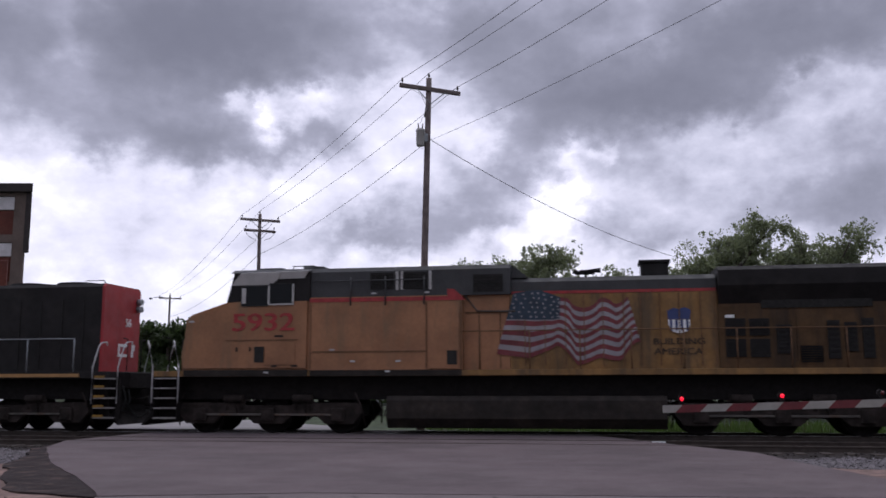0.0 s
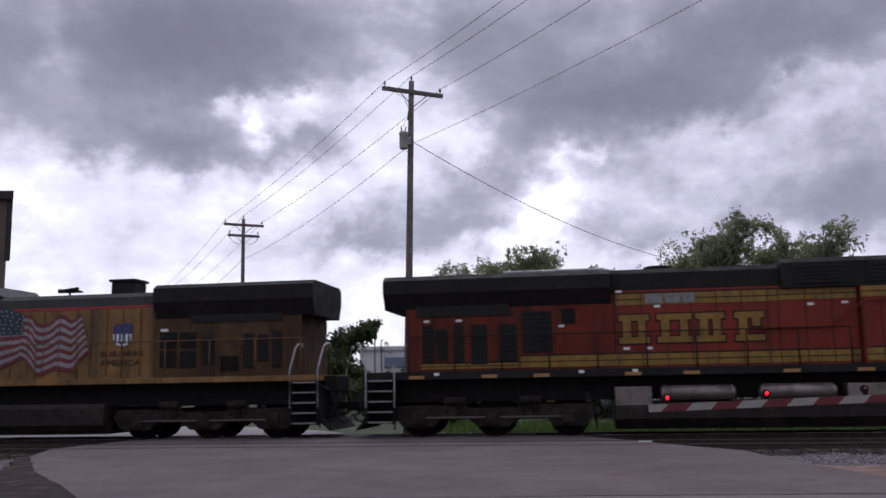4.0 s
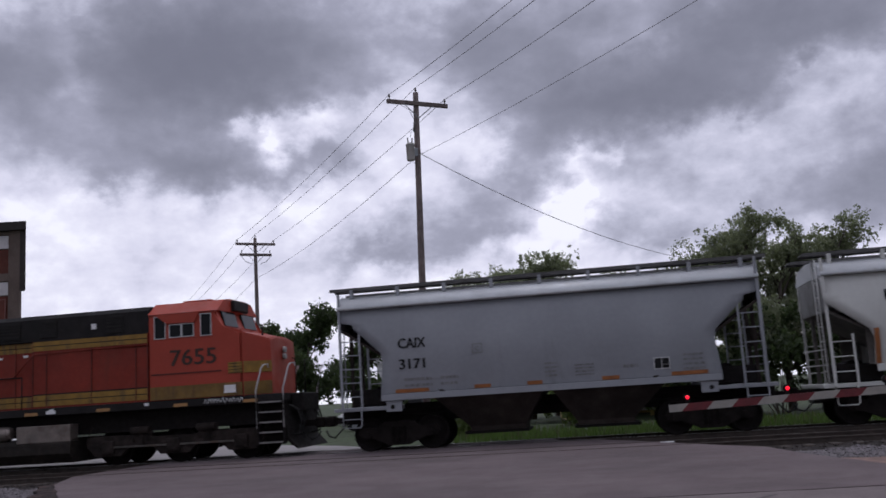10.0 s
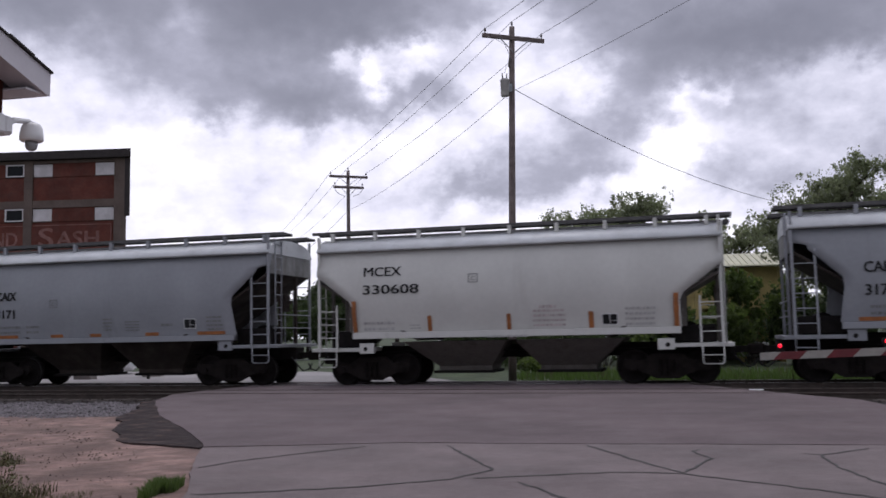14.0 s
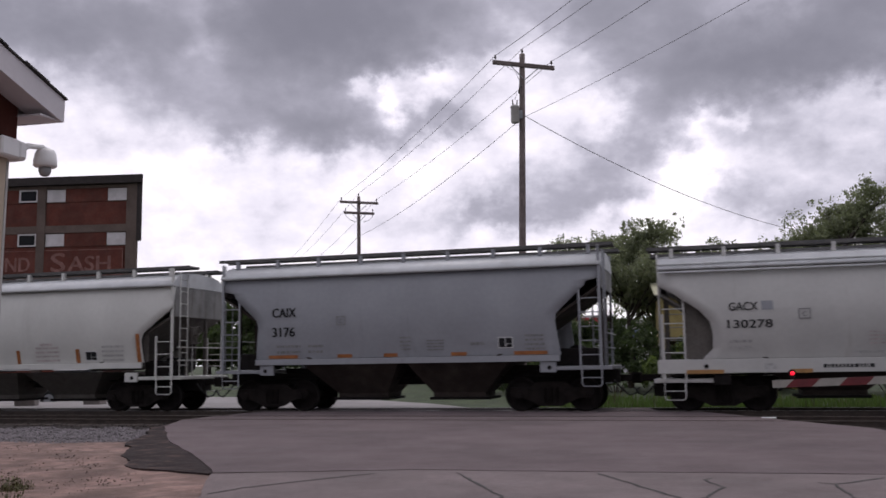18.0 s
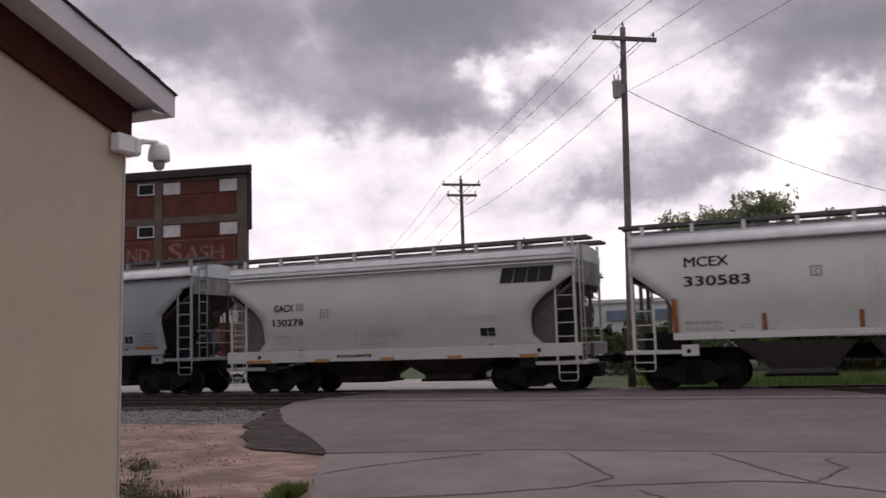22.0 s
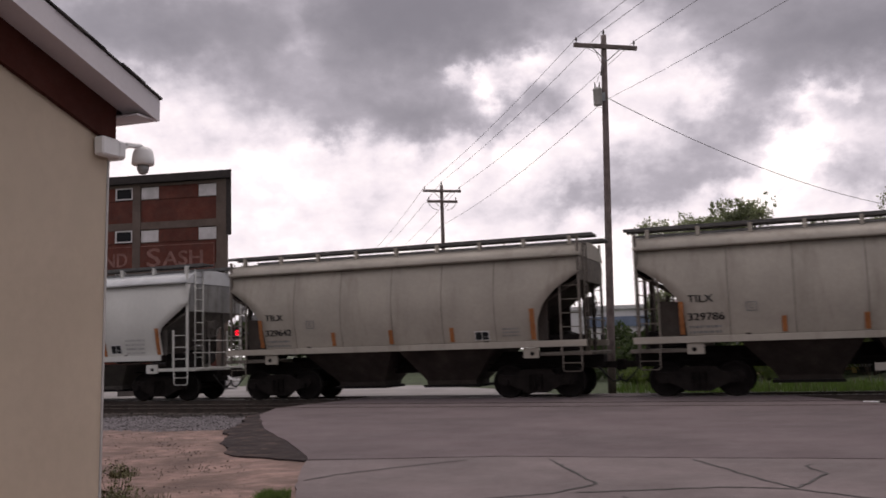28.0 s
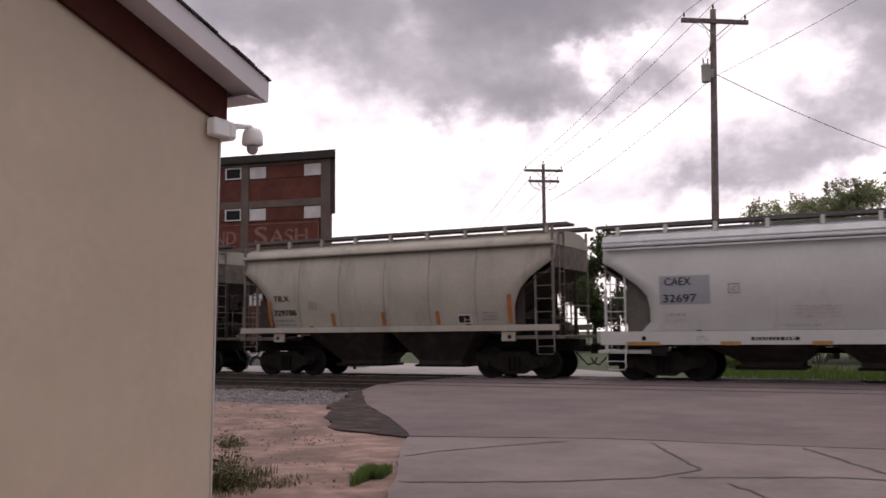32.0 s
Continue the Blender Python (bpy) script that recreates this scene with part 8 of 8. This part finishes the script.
    part("emblem_top", bm, "paint_blue", sh)
    waving_flag(root)
    hand_rail(root, -2.2, 9.9, 1.76, 2.80, 9, "seam_rust")
    steps(root, -9.95, -1, 1.6)
    steps(root, 10.0, 1, 1.6)
    for x in (-4.5, -3.5, -2.4):
        bm = B()
        tube(bm, (x, -1.53, 3.55), (x, -1.53, 4.35), 0.02, sides=6)
        part("roof_rail_post", bm, "engine_grey", root)
    bm = B()
    pipe(bm, [(-5.6, -1.53, 4.25), (-2.35, -1.53, 4.25)], 0.018, 6)
    part("roof_rail", bm, "engine_grey", root)
    bm = B()
    for x0, x1, h in ((-7.65, -6.85, 0.12), (-6.75, -6.35, 0.08), (-6.25, -5.6, 0.14)):
        box(bm, x0, x1, -0.5, 0.3, 4.68, 4.68 + h, 0.03)
    part("roof_box", bm, "engine_grey", root)
    bm = B()
    pipe(bm, [(-6.4, -0.9, 4.6), (-6.4, -0.9, 4.78), (-5.8, -0.9, 4.78), (-5.5, -0.9, 4.68)], 0.02, 6)
    part("roof_grab", bm, "engine_grey", root)
    bm = B()
    pipe(bm, [(-9.05, -0.9, 3.38), (-9.0, -0.9, 3.52), (-8.75, -0.9, 3.62), (-8.7, -0.9, 3.50)], 0.018, 6)
    part("nose_grab", bm, "engine_yellow", root)
    return root


def waving_flag(root):
    """The painted flag on the hood: thirteen waving stripes, a blue field with stars."""
    top = [(0.06, 3.82), (0.73, 3.86), (1.29, 3.73), (1.62, 3.50), (2.29, 3.53), (2.72, 3.61), (3.12, 3.58)]
    low = [(-0.42, 2.14), (0.45, 2.07), (1.20, 2.38), (1.75, 1.98), (2.40, 1.94), (2.95, 2.12), (3.42, 2.42)]

    def along(line, f):
        k = min(int(f * 6), 5)
        g = f * 6 - k
        g = 0.5 * g + 0.5 * g * g * (3 - 2 * g)
        return (line[k][0] + (line[k + 1][0] - line[k][0]) * g, line[k][1] + (line[k + 1][1] - line[k][1]) * g)

    def spot(f, v):
        (xa, za), (xb, zb) = along(top, f), along(low, f)
        fold = 0.11 * min(1, max(0, f - 0.25) * 5) * math.cos(2 * math.pi * (f - 0.44 + 0.07 * v) / 0.29) + 0.05 * math.sin(9 * f + 2 * v) * max(0, 1 - 2 * f)
        return xa + (xb - xa) * v, za + (zb - za) * v + fold

    def ribbon(f1, v0, v1, y, n):
        bm = B()
        prev = None
        for i in range(n + 1):
            f = f1 * i / n
            (xa, za), (xb, zb) = spot(f, v1), spot(f, v0)
            cur = [bm.verts.new((xa, y - 0.010, za)), bm.verts.new((xb, y - 0.010, zb)), bm.verts.new((xa, y, za)), bm.verts.new((xb, y, zb))]
            if prev:
                bm.faces.new((prev[0], cur[0], cur[1], prev[1]))
                bm.faces.new((prev[1], cur[1], cur[3], prev[3]))
                bm.faces.new((prev[0], prev[2], cur[2], cur[0]))
            prev = cur
        return bm

    for k in range(13):
        part("flag_stripe", ribbon(1.0, k / 13, (k + 1) / 13, -1.304, 36), "flag_red" if k % 2 == 0 else "flag_white", root, "waving red stripe" if k % 2 == 0 else "waving white stripe")
    field = part("flag_field", ribbon(0.36, -0.005, 0.44, -1.317, 14), "flag_blue", root, "dark blue star field")
    for r in range(6):
        for c in range(7):
            x, z = spot(0.36 * (c + 0.45 + 0.3 * (r % 2)) / 7.2, 0.44 * (r + 0.6) / 6.2)
            bm = B()
            prism(bm, [(x + (0.042 if j % 2 == 0 else 0.018) * math.sin(math.pi * j / 5), z + (0.042 if j % 2 == 0 else 0.018) * math.cos(math.pi * j / 5)) for j in range(10)], -1.333, -1.328)
            part("flag_star", bm, "flag_white", field)


def engine_orange():
    root = thing("diesel_locomotive", rail_pose(0), "orange and black diesel locomotive with yellow stripes", "locomotive", "locomotives of the train")
    engine_base(root, "engine_black", (1.56, 1.78), (-3.68, 3.86), "tank_grime", 0.86)
    cab(root, 1, 6.34, 8.62, 4.62, 3.72, "cab_orange", "cab_orange", 9.92, 3.46, ((6.57, 6.88, 3.56, 4.17), (7.03, 7.37, 3.58, 3.92), (7.42, 7.75, 3.58, 3.92), (8.00, 8.29, 3.57, 4.17)), frame_mat="grab_white", eave=0.36)
    for side in (-1, 1):
        bm = B()
        prism(bm, [(6.60, 4.24), (6.95, 3.97), (7.80, 3.96), (7.97, 4.24)], side * 1.57 - 0.02, side * 1.57 + 0.02)
        part("sun_visor", bm, "cab_orange", root, "orange sun visor")
    # body behind the cab
    hood(root, "body_section", section(1.49, 1.785, 3.76, 0.0), 2.62, 6.33, "engine_orange", "orange body section behind the cab")
    hood(root, "upper_hood", section(1.42, 3.763, 4.54), 0.72, 6.32, "engine_black", "black upper hood")
    hood(root, "engine_hood", section(1.28, 1.785, 3.84, 0.0), -3.6, 2.60, "engine_orange", "orange engine hood")
    hood(root, "hood_top", section(1.24, 3.843, 4.42), -3.66, 0.70, "engine_black", "black hood top")
    hood(root, "radiator_hood", section(1.28, 1.785, 3.80, 0.0), -9.3, -3.62, "orange_soot", "sooty orange radiator hood")
    hood(root, "flared_hood", [(-1.28, 3.50), (-1.55, 3.92), (-1.55, 4.28), (-1.3, 4.42), (1.3, 4.42), (1.55, 4.28), (1.55, 3.92), (1.28, 3.50)], -9.9, -3.68, "engine_black", "sooty black flared radiator wings")
    bm = B()
    box(bm, -6.6, -3.8, -1.0, 1.0, 4.425, 4.52, 0.03)
    part("radiator_cover", bm, "galvanised", root)
    # yellow bands
    for x0, x1, z0, z1, y in ((-3.58, 0.60, 3.44, 3.74, -1.282), (0.62, 2.60, 3.46, 3.74, -1.282), (2.64, 6.3, 3.47, 3.74, -1.492), (-6.15, 2.58, 1.84, 2.14, -1.282), (2.64, 6.3, 1.84, 2.16, -1.492), (-8.9, -6.2, 1.84, 1.98, -1.282)):
        plate(root, x0, x1, z0, z1, "paint_yellow", y, "yellow_band", "yellow band with dark edge", 0.012)
        plate(root, x0, x1, z1 + 0.003, z1 + 0.04, "engine_black", y, "band_edge", "", 0.012)
        plate(root, x0, x1, (z0 + z1) / 2 - 0.012, (z0 + z1) / 2 + 0.012, "engine_black", y - 0.013, "band_line", "", 0.004)
    plate(root, 6.40, 9.20, 1.80, 2.17, "band_dirty", -1.522, "yellow_band", "dull yellow band on the cab", 0.006)
    plate(root, 8.79, 9.21, 2.42, 2.74, "paint_yellow", -1.525, "yellow_band", "yellow nose band", 0.01)
    for k in range(4):
        plate(root, 8.79, 9.21, 2.43 + 0.085 * k, 2.445 + 0.085 * k, "engine_black", -1.536, "band_line", "", 0.004)
    for z0, z1, mat in ((2.42, 2.74, "paint_yellow"), (1.80, 2.17, "band_dirty")):
        # the bands go on over the slanting nose
        bm = B()
        q = [(9.24, -1.510), (9.90, -1.024)]
        vs = [bm.verts.new((x + d * 0.59, yy - d * 0.80, z)) for d in (-0.002, 0.016) for x, yy, z in ((*q[0], z0), (*q[1], z0), (*q[1], z1), (*q[0], z1))]
        for f in ((0, 1, 2, 3), (7, 6, 5, 4), (0, 4, 5, 1), (1, 5, 6, 2), (2, 6, 7, 3), (3, 7, 4, 0)):
            bm.faces.new([vs[i] for i in f])
        part("yellow_band", bm, mat, root, "yellow nose band")
    for z in (3.08, 2.88):
        bm = B()
        tube(bm, (9.90, 0, z), (9.98, 0, z), 0.09, sides=14)
        part("headlight", bm, "visor_grey", root, "round headlight on the nose")
    bm = B()
    tube(bm, (9.55, -0.75, 3.40), (9.55, -0.75, 3.80), 0.03, sides=6)
    part("marker_post", bm, "engine_black", root)
    panel_lines(root, [-3.55, -2.9, -2.25, -1.6, -0.95, -0.3, 0.35, 0.62, 1.3, 1.95, 2.58], 1.82, 3.76, -1.283, "seam_red")
    panel_lines(root, [2.66, 3.1, 4.55, 5.95, 6.32], 1.82, 3.45, -1.493, "seam_red")
    bm = B()
    pipe(bm, [(6.3, -1.52, 3.40), (2.7, -1.52, 3.38), (1.9, -1.33, 2.75), (-0.2, -1.33, 2.70)], 0.022, 6)
    part("air_pipe", bm, "engine_orange", root)
    # louvres at the radiator end
    for x0, x1, z0, z1 in ((-8.85, -8.52, 2.02, 3.05), (-8.46, -8.15, 2.08, 2.93), (-7.98, -7.70, 2.0, 3.06), (-7.5, -7.05, 1.95, 3.04), (-6.72, -6.25, 2.02, 3.03), (-6.1, -5.28, 2.24, 3.36), (-5.02, -4.65, 3.0, 3.40)):
        louvre(root, x0, x1, z0, z1, -1.305, slats=9)
    plate(root, -9.0, -6.4, 3.28, 3.62, "grille", -1.29, "radiator_shutter", "dark radiator shutters", 0.03)
    for x0, x1, z0, z1 in ((1.0, 2.2, 3.85, 4.35), (2.84, 3.39, 3.85, 4.36), (4.99, 5.53, 3.83, 4.36)):
        louvre(root, x0, x1, z0, z1, -1.445, slats=5)
    plate(root, 4.5, 4.66, 4.0, 4.16, "paint_white", -1.43, "label_plate")
    for x, z in ((-3.55, 3.78), (-2.55, 3.36), (1.35, 3.3), (2.2, 3.32), (-7.9, 3.12), (-8.8, 3.12), (-5.1, 2.9), (-3.4, 2.25), (-2.8, 2.25)):
        plate(root, x, x + 0.16, z, z + 0.07, "paint_white", -1.29 if x < 2.6 else -1.5, "label_plate")
    # company mark as plain heavy slabs
    for k in range(4):
        x = -3.50 + 1.0 * k
        w = (0.80, 0.90, 0.74, 0.74)[k]
        for q in ((x, x + w, 2.42, 2.58), (x, x + w, 3.02, 3.18), (x + 0.10, x + 0.32, 2.58, 3.02), (x + w - 0.30, x + w - 0.10, 2.58 if k < 3 else 2.80, 3.02)):
            bm = B()
            box(bm, q[0] - 0.035, q[1] + 0.035, -1.292, -1.284, q[2] - 0.035, q[3] + 0.035)
            edge = part("logo_outline", bm, "engine_black", root, "dark outline of a company mark")
            bm = B()
            box(bm, q[0], q[1], -1.304, -1.293, q[2], q[3])
            part("logo_slab", bm, "paint_yellow", edge, "plain yellow slab of a company mark")
    mark(root, "7655", 7.02, 8.44, 2.75, 3.20, "number_brown", -1.534, 0.014)
    for x0, x1 in ((-2.78, -2.32), (-2.26, -1.84), (-1.80, -1.50)):
        plate(root, x0, x1, 3.47, 3.73, "paint_faint", -1.300, "paint_patch", "grey repainted patch on the band", 0.004)
    plate(root, 6.43, 8.59, 2.50, 2.54, "seam_red", -1.523, "panel_seam", "", 0.01)
    plate(root, 8.66, 9.0, 1.88, 2.10, "paint_white", -1.53, "label_plate")
    # scrawl of paint on the sill, as strokes
    rng = random.Random(9)
    bm = B()
    x = 8.02
    while x < 9.15:
        pipe(bm, [(x, -1.505, 1.60 + rng.uniform(0, 0.04)), (x + 0.05, -1.505, 1.72 + rng.uniform(0, 0.05)), (x + 0.10, -1.505, 1.61 + rng.uniform(0, 0.05))], 0.017, 4)
        x += rng.uniform(0.08, 0.13)
    part("sprayed_scrawl", bm, "paint_white", root, "white sprayed scrawl on the sill")
    # tank top: air reservoirs and boxes
    for x0, x1 in ((-2.5, -0.6), (0.0, 1.89)):
        bm = B()
        for a, b, r0, r1 in ((x0, x0 + 0.1, 0.14, 0.21), (x0 + 0.1, x1 - 0.1, 0.21, 0.21), (x1 - 0.1, x1, 0.21, 0.14)):
            tube(bm, (a, -1.32, 1.10), (b, -1.32, 1.10), r0, r1, sides=16)
        part("air_reservoir", bm, "reservoir", root, "dull silvery air reservoir")
    for x0, x1 in ((-3.68, -2.73), (2.13, 3.86)):
        bm = B()
        box(bm, x0, x1, -1.50, -1.05, 0.78, 1.28, 0.02)
        part("tank_box", bm, "reservoir", root, "scuffed grey equipment box")
    for x in (-5.8, -3.4, -1.9, 0.6, 2.4, 4.7, 7.1, 9.2, -9.2, -7.2):
        plate(root, x, x + 0.42, 1.58, 1.67, "reflector", -1.502, "reflector_strip", "yellow reflective strip", 0.01)
    for x in (-8.5, -4.6, -3.2, 3.2, 6.2):
        plate(root, x, x + 0.14, 1.66, 1.74, "paint_white", -1.502, "label_plate", "", 0.01)
    plate(root, 3.1, 3.4, 1.60, 1.70, "paint_white", -1.505, "label_plate", "", 0.01)
    hand_rail(root, -9.2, 2.3, 1.78, 2.72, 9, "engine_black")
    steps(root, 10.0, 1, 1.58)
    steps(root, -10.0, -1, 1.58)
    bm = B()
    lathe(bm, [(0.0, 4.42), (0.25, 4.42), (0.25, 4.50), (0.38, 4.53), (0.38, 4.60), (0.0, 4.60)], 14, (-2.3, 0.0))
    part("exhaust_stack", bm, "engine_black", root)
    bm = B()
    tube(bm, (-0.5, 0.0, 4.42), (-0.5, 0.0, 4.55), 0.03, sides=6)
    for q in (-0.22, 0.0, 0.22):
        tube(bm, (-0.5 + q, -0.25, 4.56), (-0.5 + q, 0.2, 4.56), 0.07, 0.03, sides=8)
    part("air_horn", bm, "engine_black", root)
    bm = B()
    box(bm, 7.0, 7.9, -0.6, 0.4, 4.665, 4.71, 0.02)
    part("roof_box", bm, "cab_orange", root)
    bm = B()
    box(bm, 8.45, 8.62, -0.55, 0.55, 4.30, 4.62, 0.03)
    part("number_board", bm, "engine_black", root)
    bm = B()
    pipe(bm, [(8.9, -0.9, 3.62), (8.95, -0.9, 3.72), (9.25, -0.9, 3.66), (9.25, -0.9, 3.56)], 0.018, 6)
    part("nose_grab", bm, "cab_orange", root)
    return root


def engine_black_red():
    root = thing("diesel_locomotive", rail_pose(0), "black diesel locomotive with a red end", "locomotive", "locomotives of the train")
    engine_base(root, "engine_black", (1.56, 1.76), (-3.6, 3.8), "engine_black")
    hood(root, "engine_hood", section(1.08, 1.765, 4.40, 0.10), -6.0, 9.87, "engine_black", "black engine hood")
    hood(root, "hood_end", section(1.08, 1.765, 4.40, 0.10), 9.875, 9.96, "engine_red", "red hood end")
    cab(root, -1, -6.02, -8.3, 4.62, 3.75, "engine_red", "engine_black", -9.6, 3.5, ((-7.8, -7.2, 3.7, 4.2), (-7.0, -6.4, 3.7, 4.2)))
    for x in (6.9, 8.5):
        bm = B()
        lathe(bm, [(0.0, 4.40), (0.68, 4.40), (0.72, 4.42), (0.70, 4.50), (0.45, 4.53), (0.0, 4.53)], 22, (x, 0.0))
        part("radiator_fan", bm, "engine_black", root)
    bm = B()
    box(bm, -10.3, 9.5, -1.52, -1.503, 1.60, 1.70)
    part("reflector_strip", bm, "reflector", root, "yellow sill strip")
    writing("56", 0.36, pose(9.972, 0.16, 3.16, 0, 0, 90), "paint_white", root, bold=0.008)
    for y0, y1, z0, z1 in ((-0.20, -0.10, 2.22, 2.62), (-0.10, 0.35, 2.22, 2.31), (-0.10, 0.35, 2.53, 2.62), (0.60, 0.72, 2.22, 2.62), (0.72, 0.80, 2.42, 2.62)):
        bm = B()
        box(bm, 9.962, 9.975, y0, y1, z0, z1)
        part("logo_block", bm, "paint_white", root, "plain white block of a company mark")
    panel_lines(root, [7.2, 7.9, 8.6, 9.3], 1.85, 3.9, -1.083, "grille")
    hand_rail(root, -5.8, 9.3, 1.76, 2.72, 10, "galvanised")
    steps(root, 10.35, 1, 1.58)
    steps(root, -10.0, -1, 1.58)
    bm = B()
    pipe(bm, [(9.2, -0.9, 4.40), (9.2, -0.9, 4.50), (9.8, -0.9, 4.50), (9.85, -0.9, 4.40)], 0.018, 6)
    part("roof_grab", bm, "galvanised", root)
    for z in (3.75, 3.98):
        bm = B()
        tube(bm, (9.96, 0.9, z), (10.12, 0.9, z), 0.10, sides=14)
        part("headlight", bm, "galvanised", root)
    for k in range(5):
        plate(root, 10.02, 10.34, 0.45 + 0.28 * k, 0.52 + 0.28 * k, "paint_yellow", -1.545, "step_edge", "yellow step edge", 0.006)
    return root


M["band_dirty"] = surface("band_dirty", (0.19, 0.105, 0.022), 0.7, vary=0.3, scale=2, dirt=(0.08, 0.04, 0.02), dirt_amount=0.4, dirt_scale=2, streak=True)
M["number_brown"] = surface("number_brown", (0.045, 0.018, 0.012), 0.6, vary=0.2)
M["flag_red"] = surface("flag_red", (0.18, 0.03, 0.037), 0.6, vary=0.3, scale=3, dirt=(0.07, 0.03, 0.025), dirt_amount=0.4, streak=True)
M["flag_blue"] = surface("flag_blue", (0.022, 0.040, 0.066), 0.6, vary=0.3, scale=3)
M["flag_white"] = surface("flag_white", (0.29, 0.265, 0.28), 0.6, vary=0.2, scale=3, dirt=(0.30, 0.24, 0.18), dirt_amount=0.3, streak=True)
M["reservoir"] = surface("reservoir", (0.24, 0.20, 0.18), 0.42, metal=0.55, vary=0.3, scale=2, dirt=(0.10, 0.06, 0.04), dirt_amount=0.35, dirt_scale=3)
put(engine_black_red(), -24.6)
put(engine_yellow(), -2.42)
put(engine_orange(), 19.75)
for _car, _along in CARS:
    for _p in _car.children:
        if _p.name.split(".")[0] == "wheelset":
            WHEELS.append((_p, _p.location.x, _p.location.z))

# ---- motion: how far the train has run, second by second ----
RUN = [
    (0, 0), (0.5, 1.94), (1, 3.86), (1.5, 5.8), (2, 7.72), (2.5, 9.61), (3, 11.55), (3.5, 13.47), 
    (5.5, 21.24), (6, 23.16), (6.5, 25.14), (7, 27.08), (7.5, 29.06), (8, 31.03), (8.5, 33.06), (9, 35.07), 
    (9.5, 37.11), (10, 39.11), (10.5, 41.12), (11, 43.15), (11.5, 45.18), (12, 47.21), (13, 51.28), 
    (14, 55.37), (14.5, 57.42), (16.5, 65.64), (17, 67.7), (18, 71.81), 
    (19, 75.95), (19.5, 78.03), (20, 80.11), (21, 84.27), (22, 88.43),     (23, 92.61), (24, 96.8), (24.5, 98.9), (26.5, 107.29), (27, 109.39), (27.5, 111.46), (28, 113.56), 
    (28.5, 115.64), (29, 117.65), (29.5, 119.69), (30, 121.77), (30.5, 123.89), (31, 125.99), (31.5, 128.09), (32, 130.18),
]


def run_at(t):
    """The train's way at t, by a smooth curve through RUN."""
    k = max(1, min(len(RUN) - 3, next((i for i, r in enumerate(RUN) if r[0] > t), len(RUN)) - 1))
    (t0, s0), (t1, s1), (t2, s2), (t3, s3) = RUN[k - 1:k + 3]
    m1, m2 = (s2 - s0) / (t2 - t0), (s3 - s1) / (t3 - t1)
    h = t2 - t1
    f = (t - t1) / h
    if f < 0:
        return s1 + (s1 - s0) / (t1 - t0) * (t - t1)
    return (2 * f**3 - 3 * f**2 + 1) * s1 + (f**3 - 2 * f**2 + f) * h * m1 + (3 * f**2 - 2 * f**3) * s2 + (f**3 - f**2) * h * m2


def motions():
    walk(sky_backdrop, [(t, pose(0, 0, 0, 0, 0, -0.1 * t)) for t in (0.0, 16.0, 32.0)])
    ticks = [0.5 * i for i in range(65)]
    for car, along in CARS:
        walk(car, [(t, rail_pose(along - run_at(t))) for t in ticks])
    turns = [round(0.15 * i, 3) for i in range(214)] + [32.0]
    for wheel, x, radius in WHEELS:
        walk(wheel, [(t, pose(x, 0, radius, 0, -math.degrees(run_at(t) / radius), 0)) for t in turns])


motions()
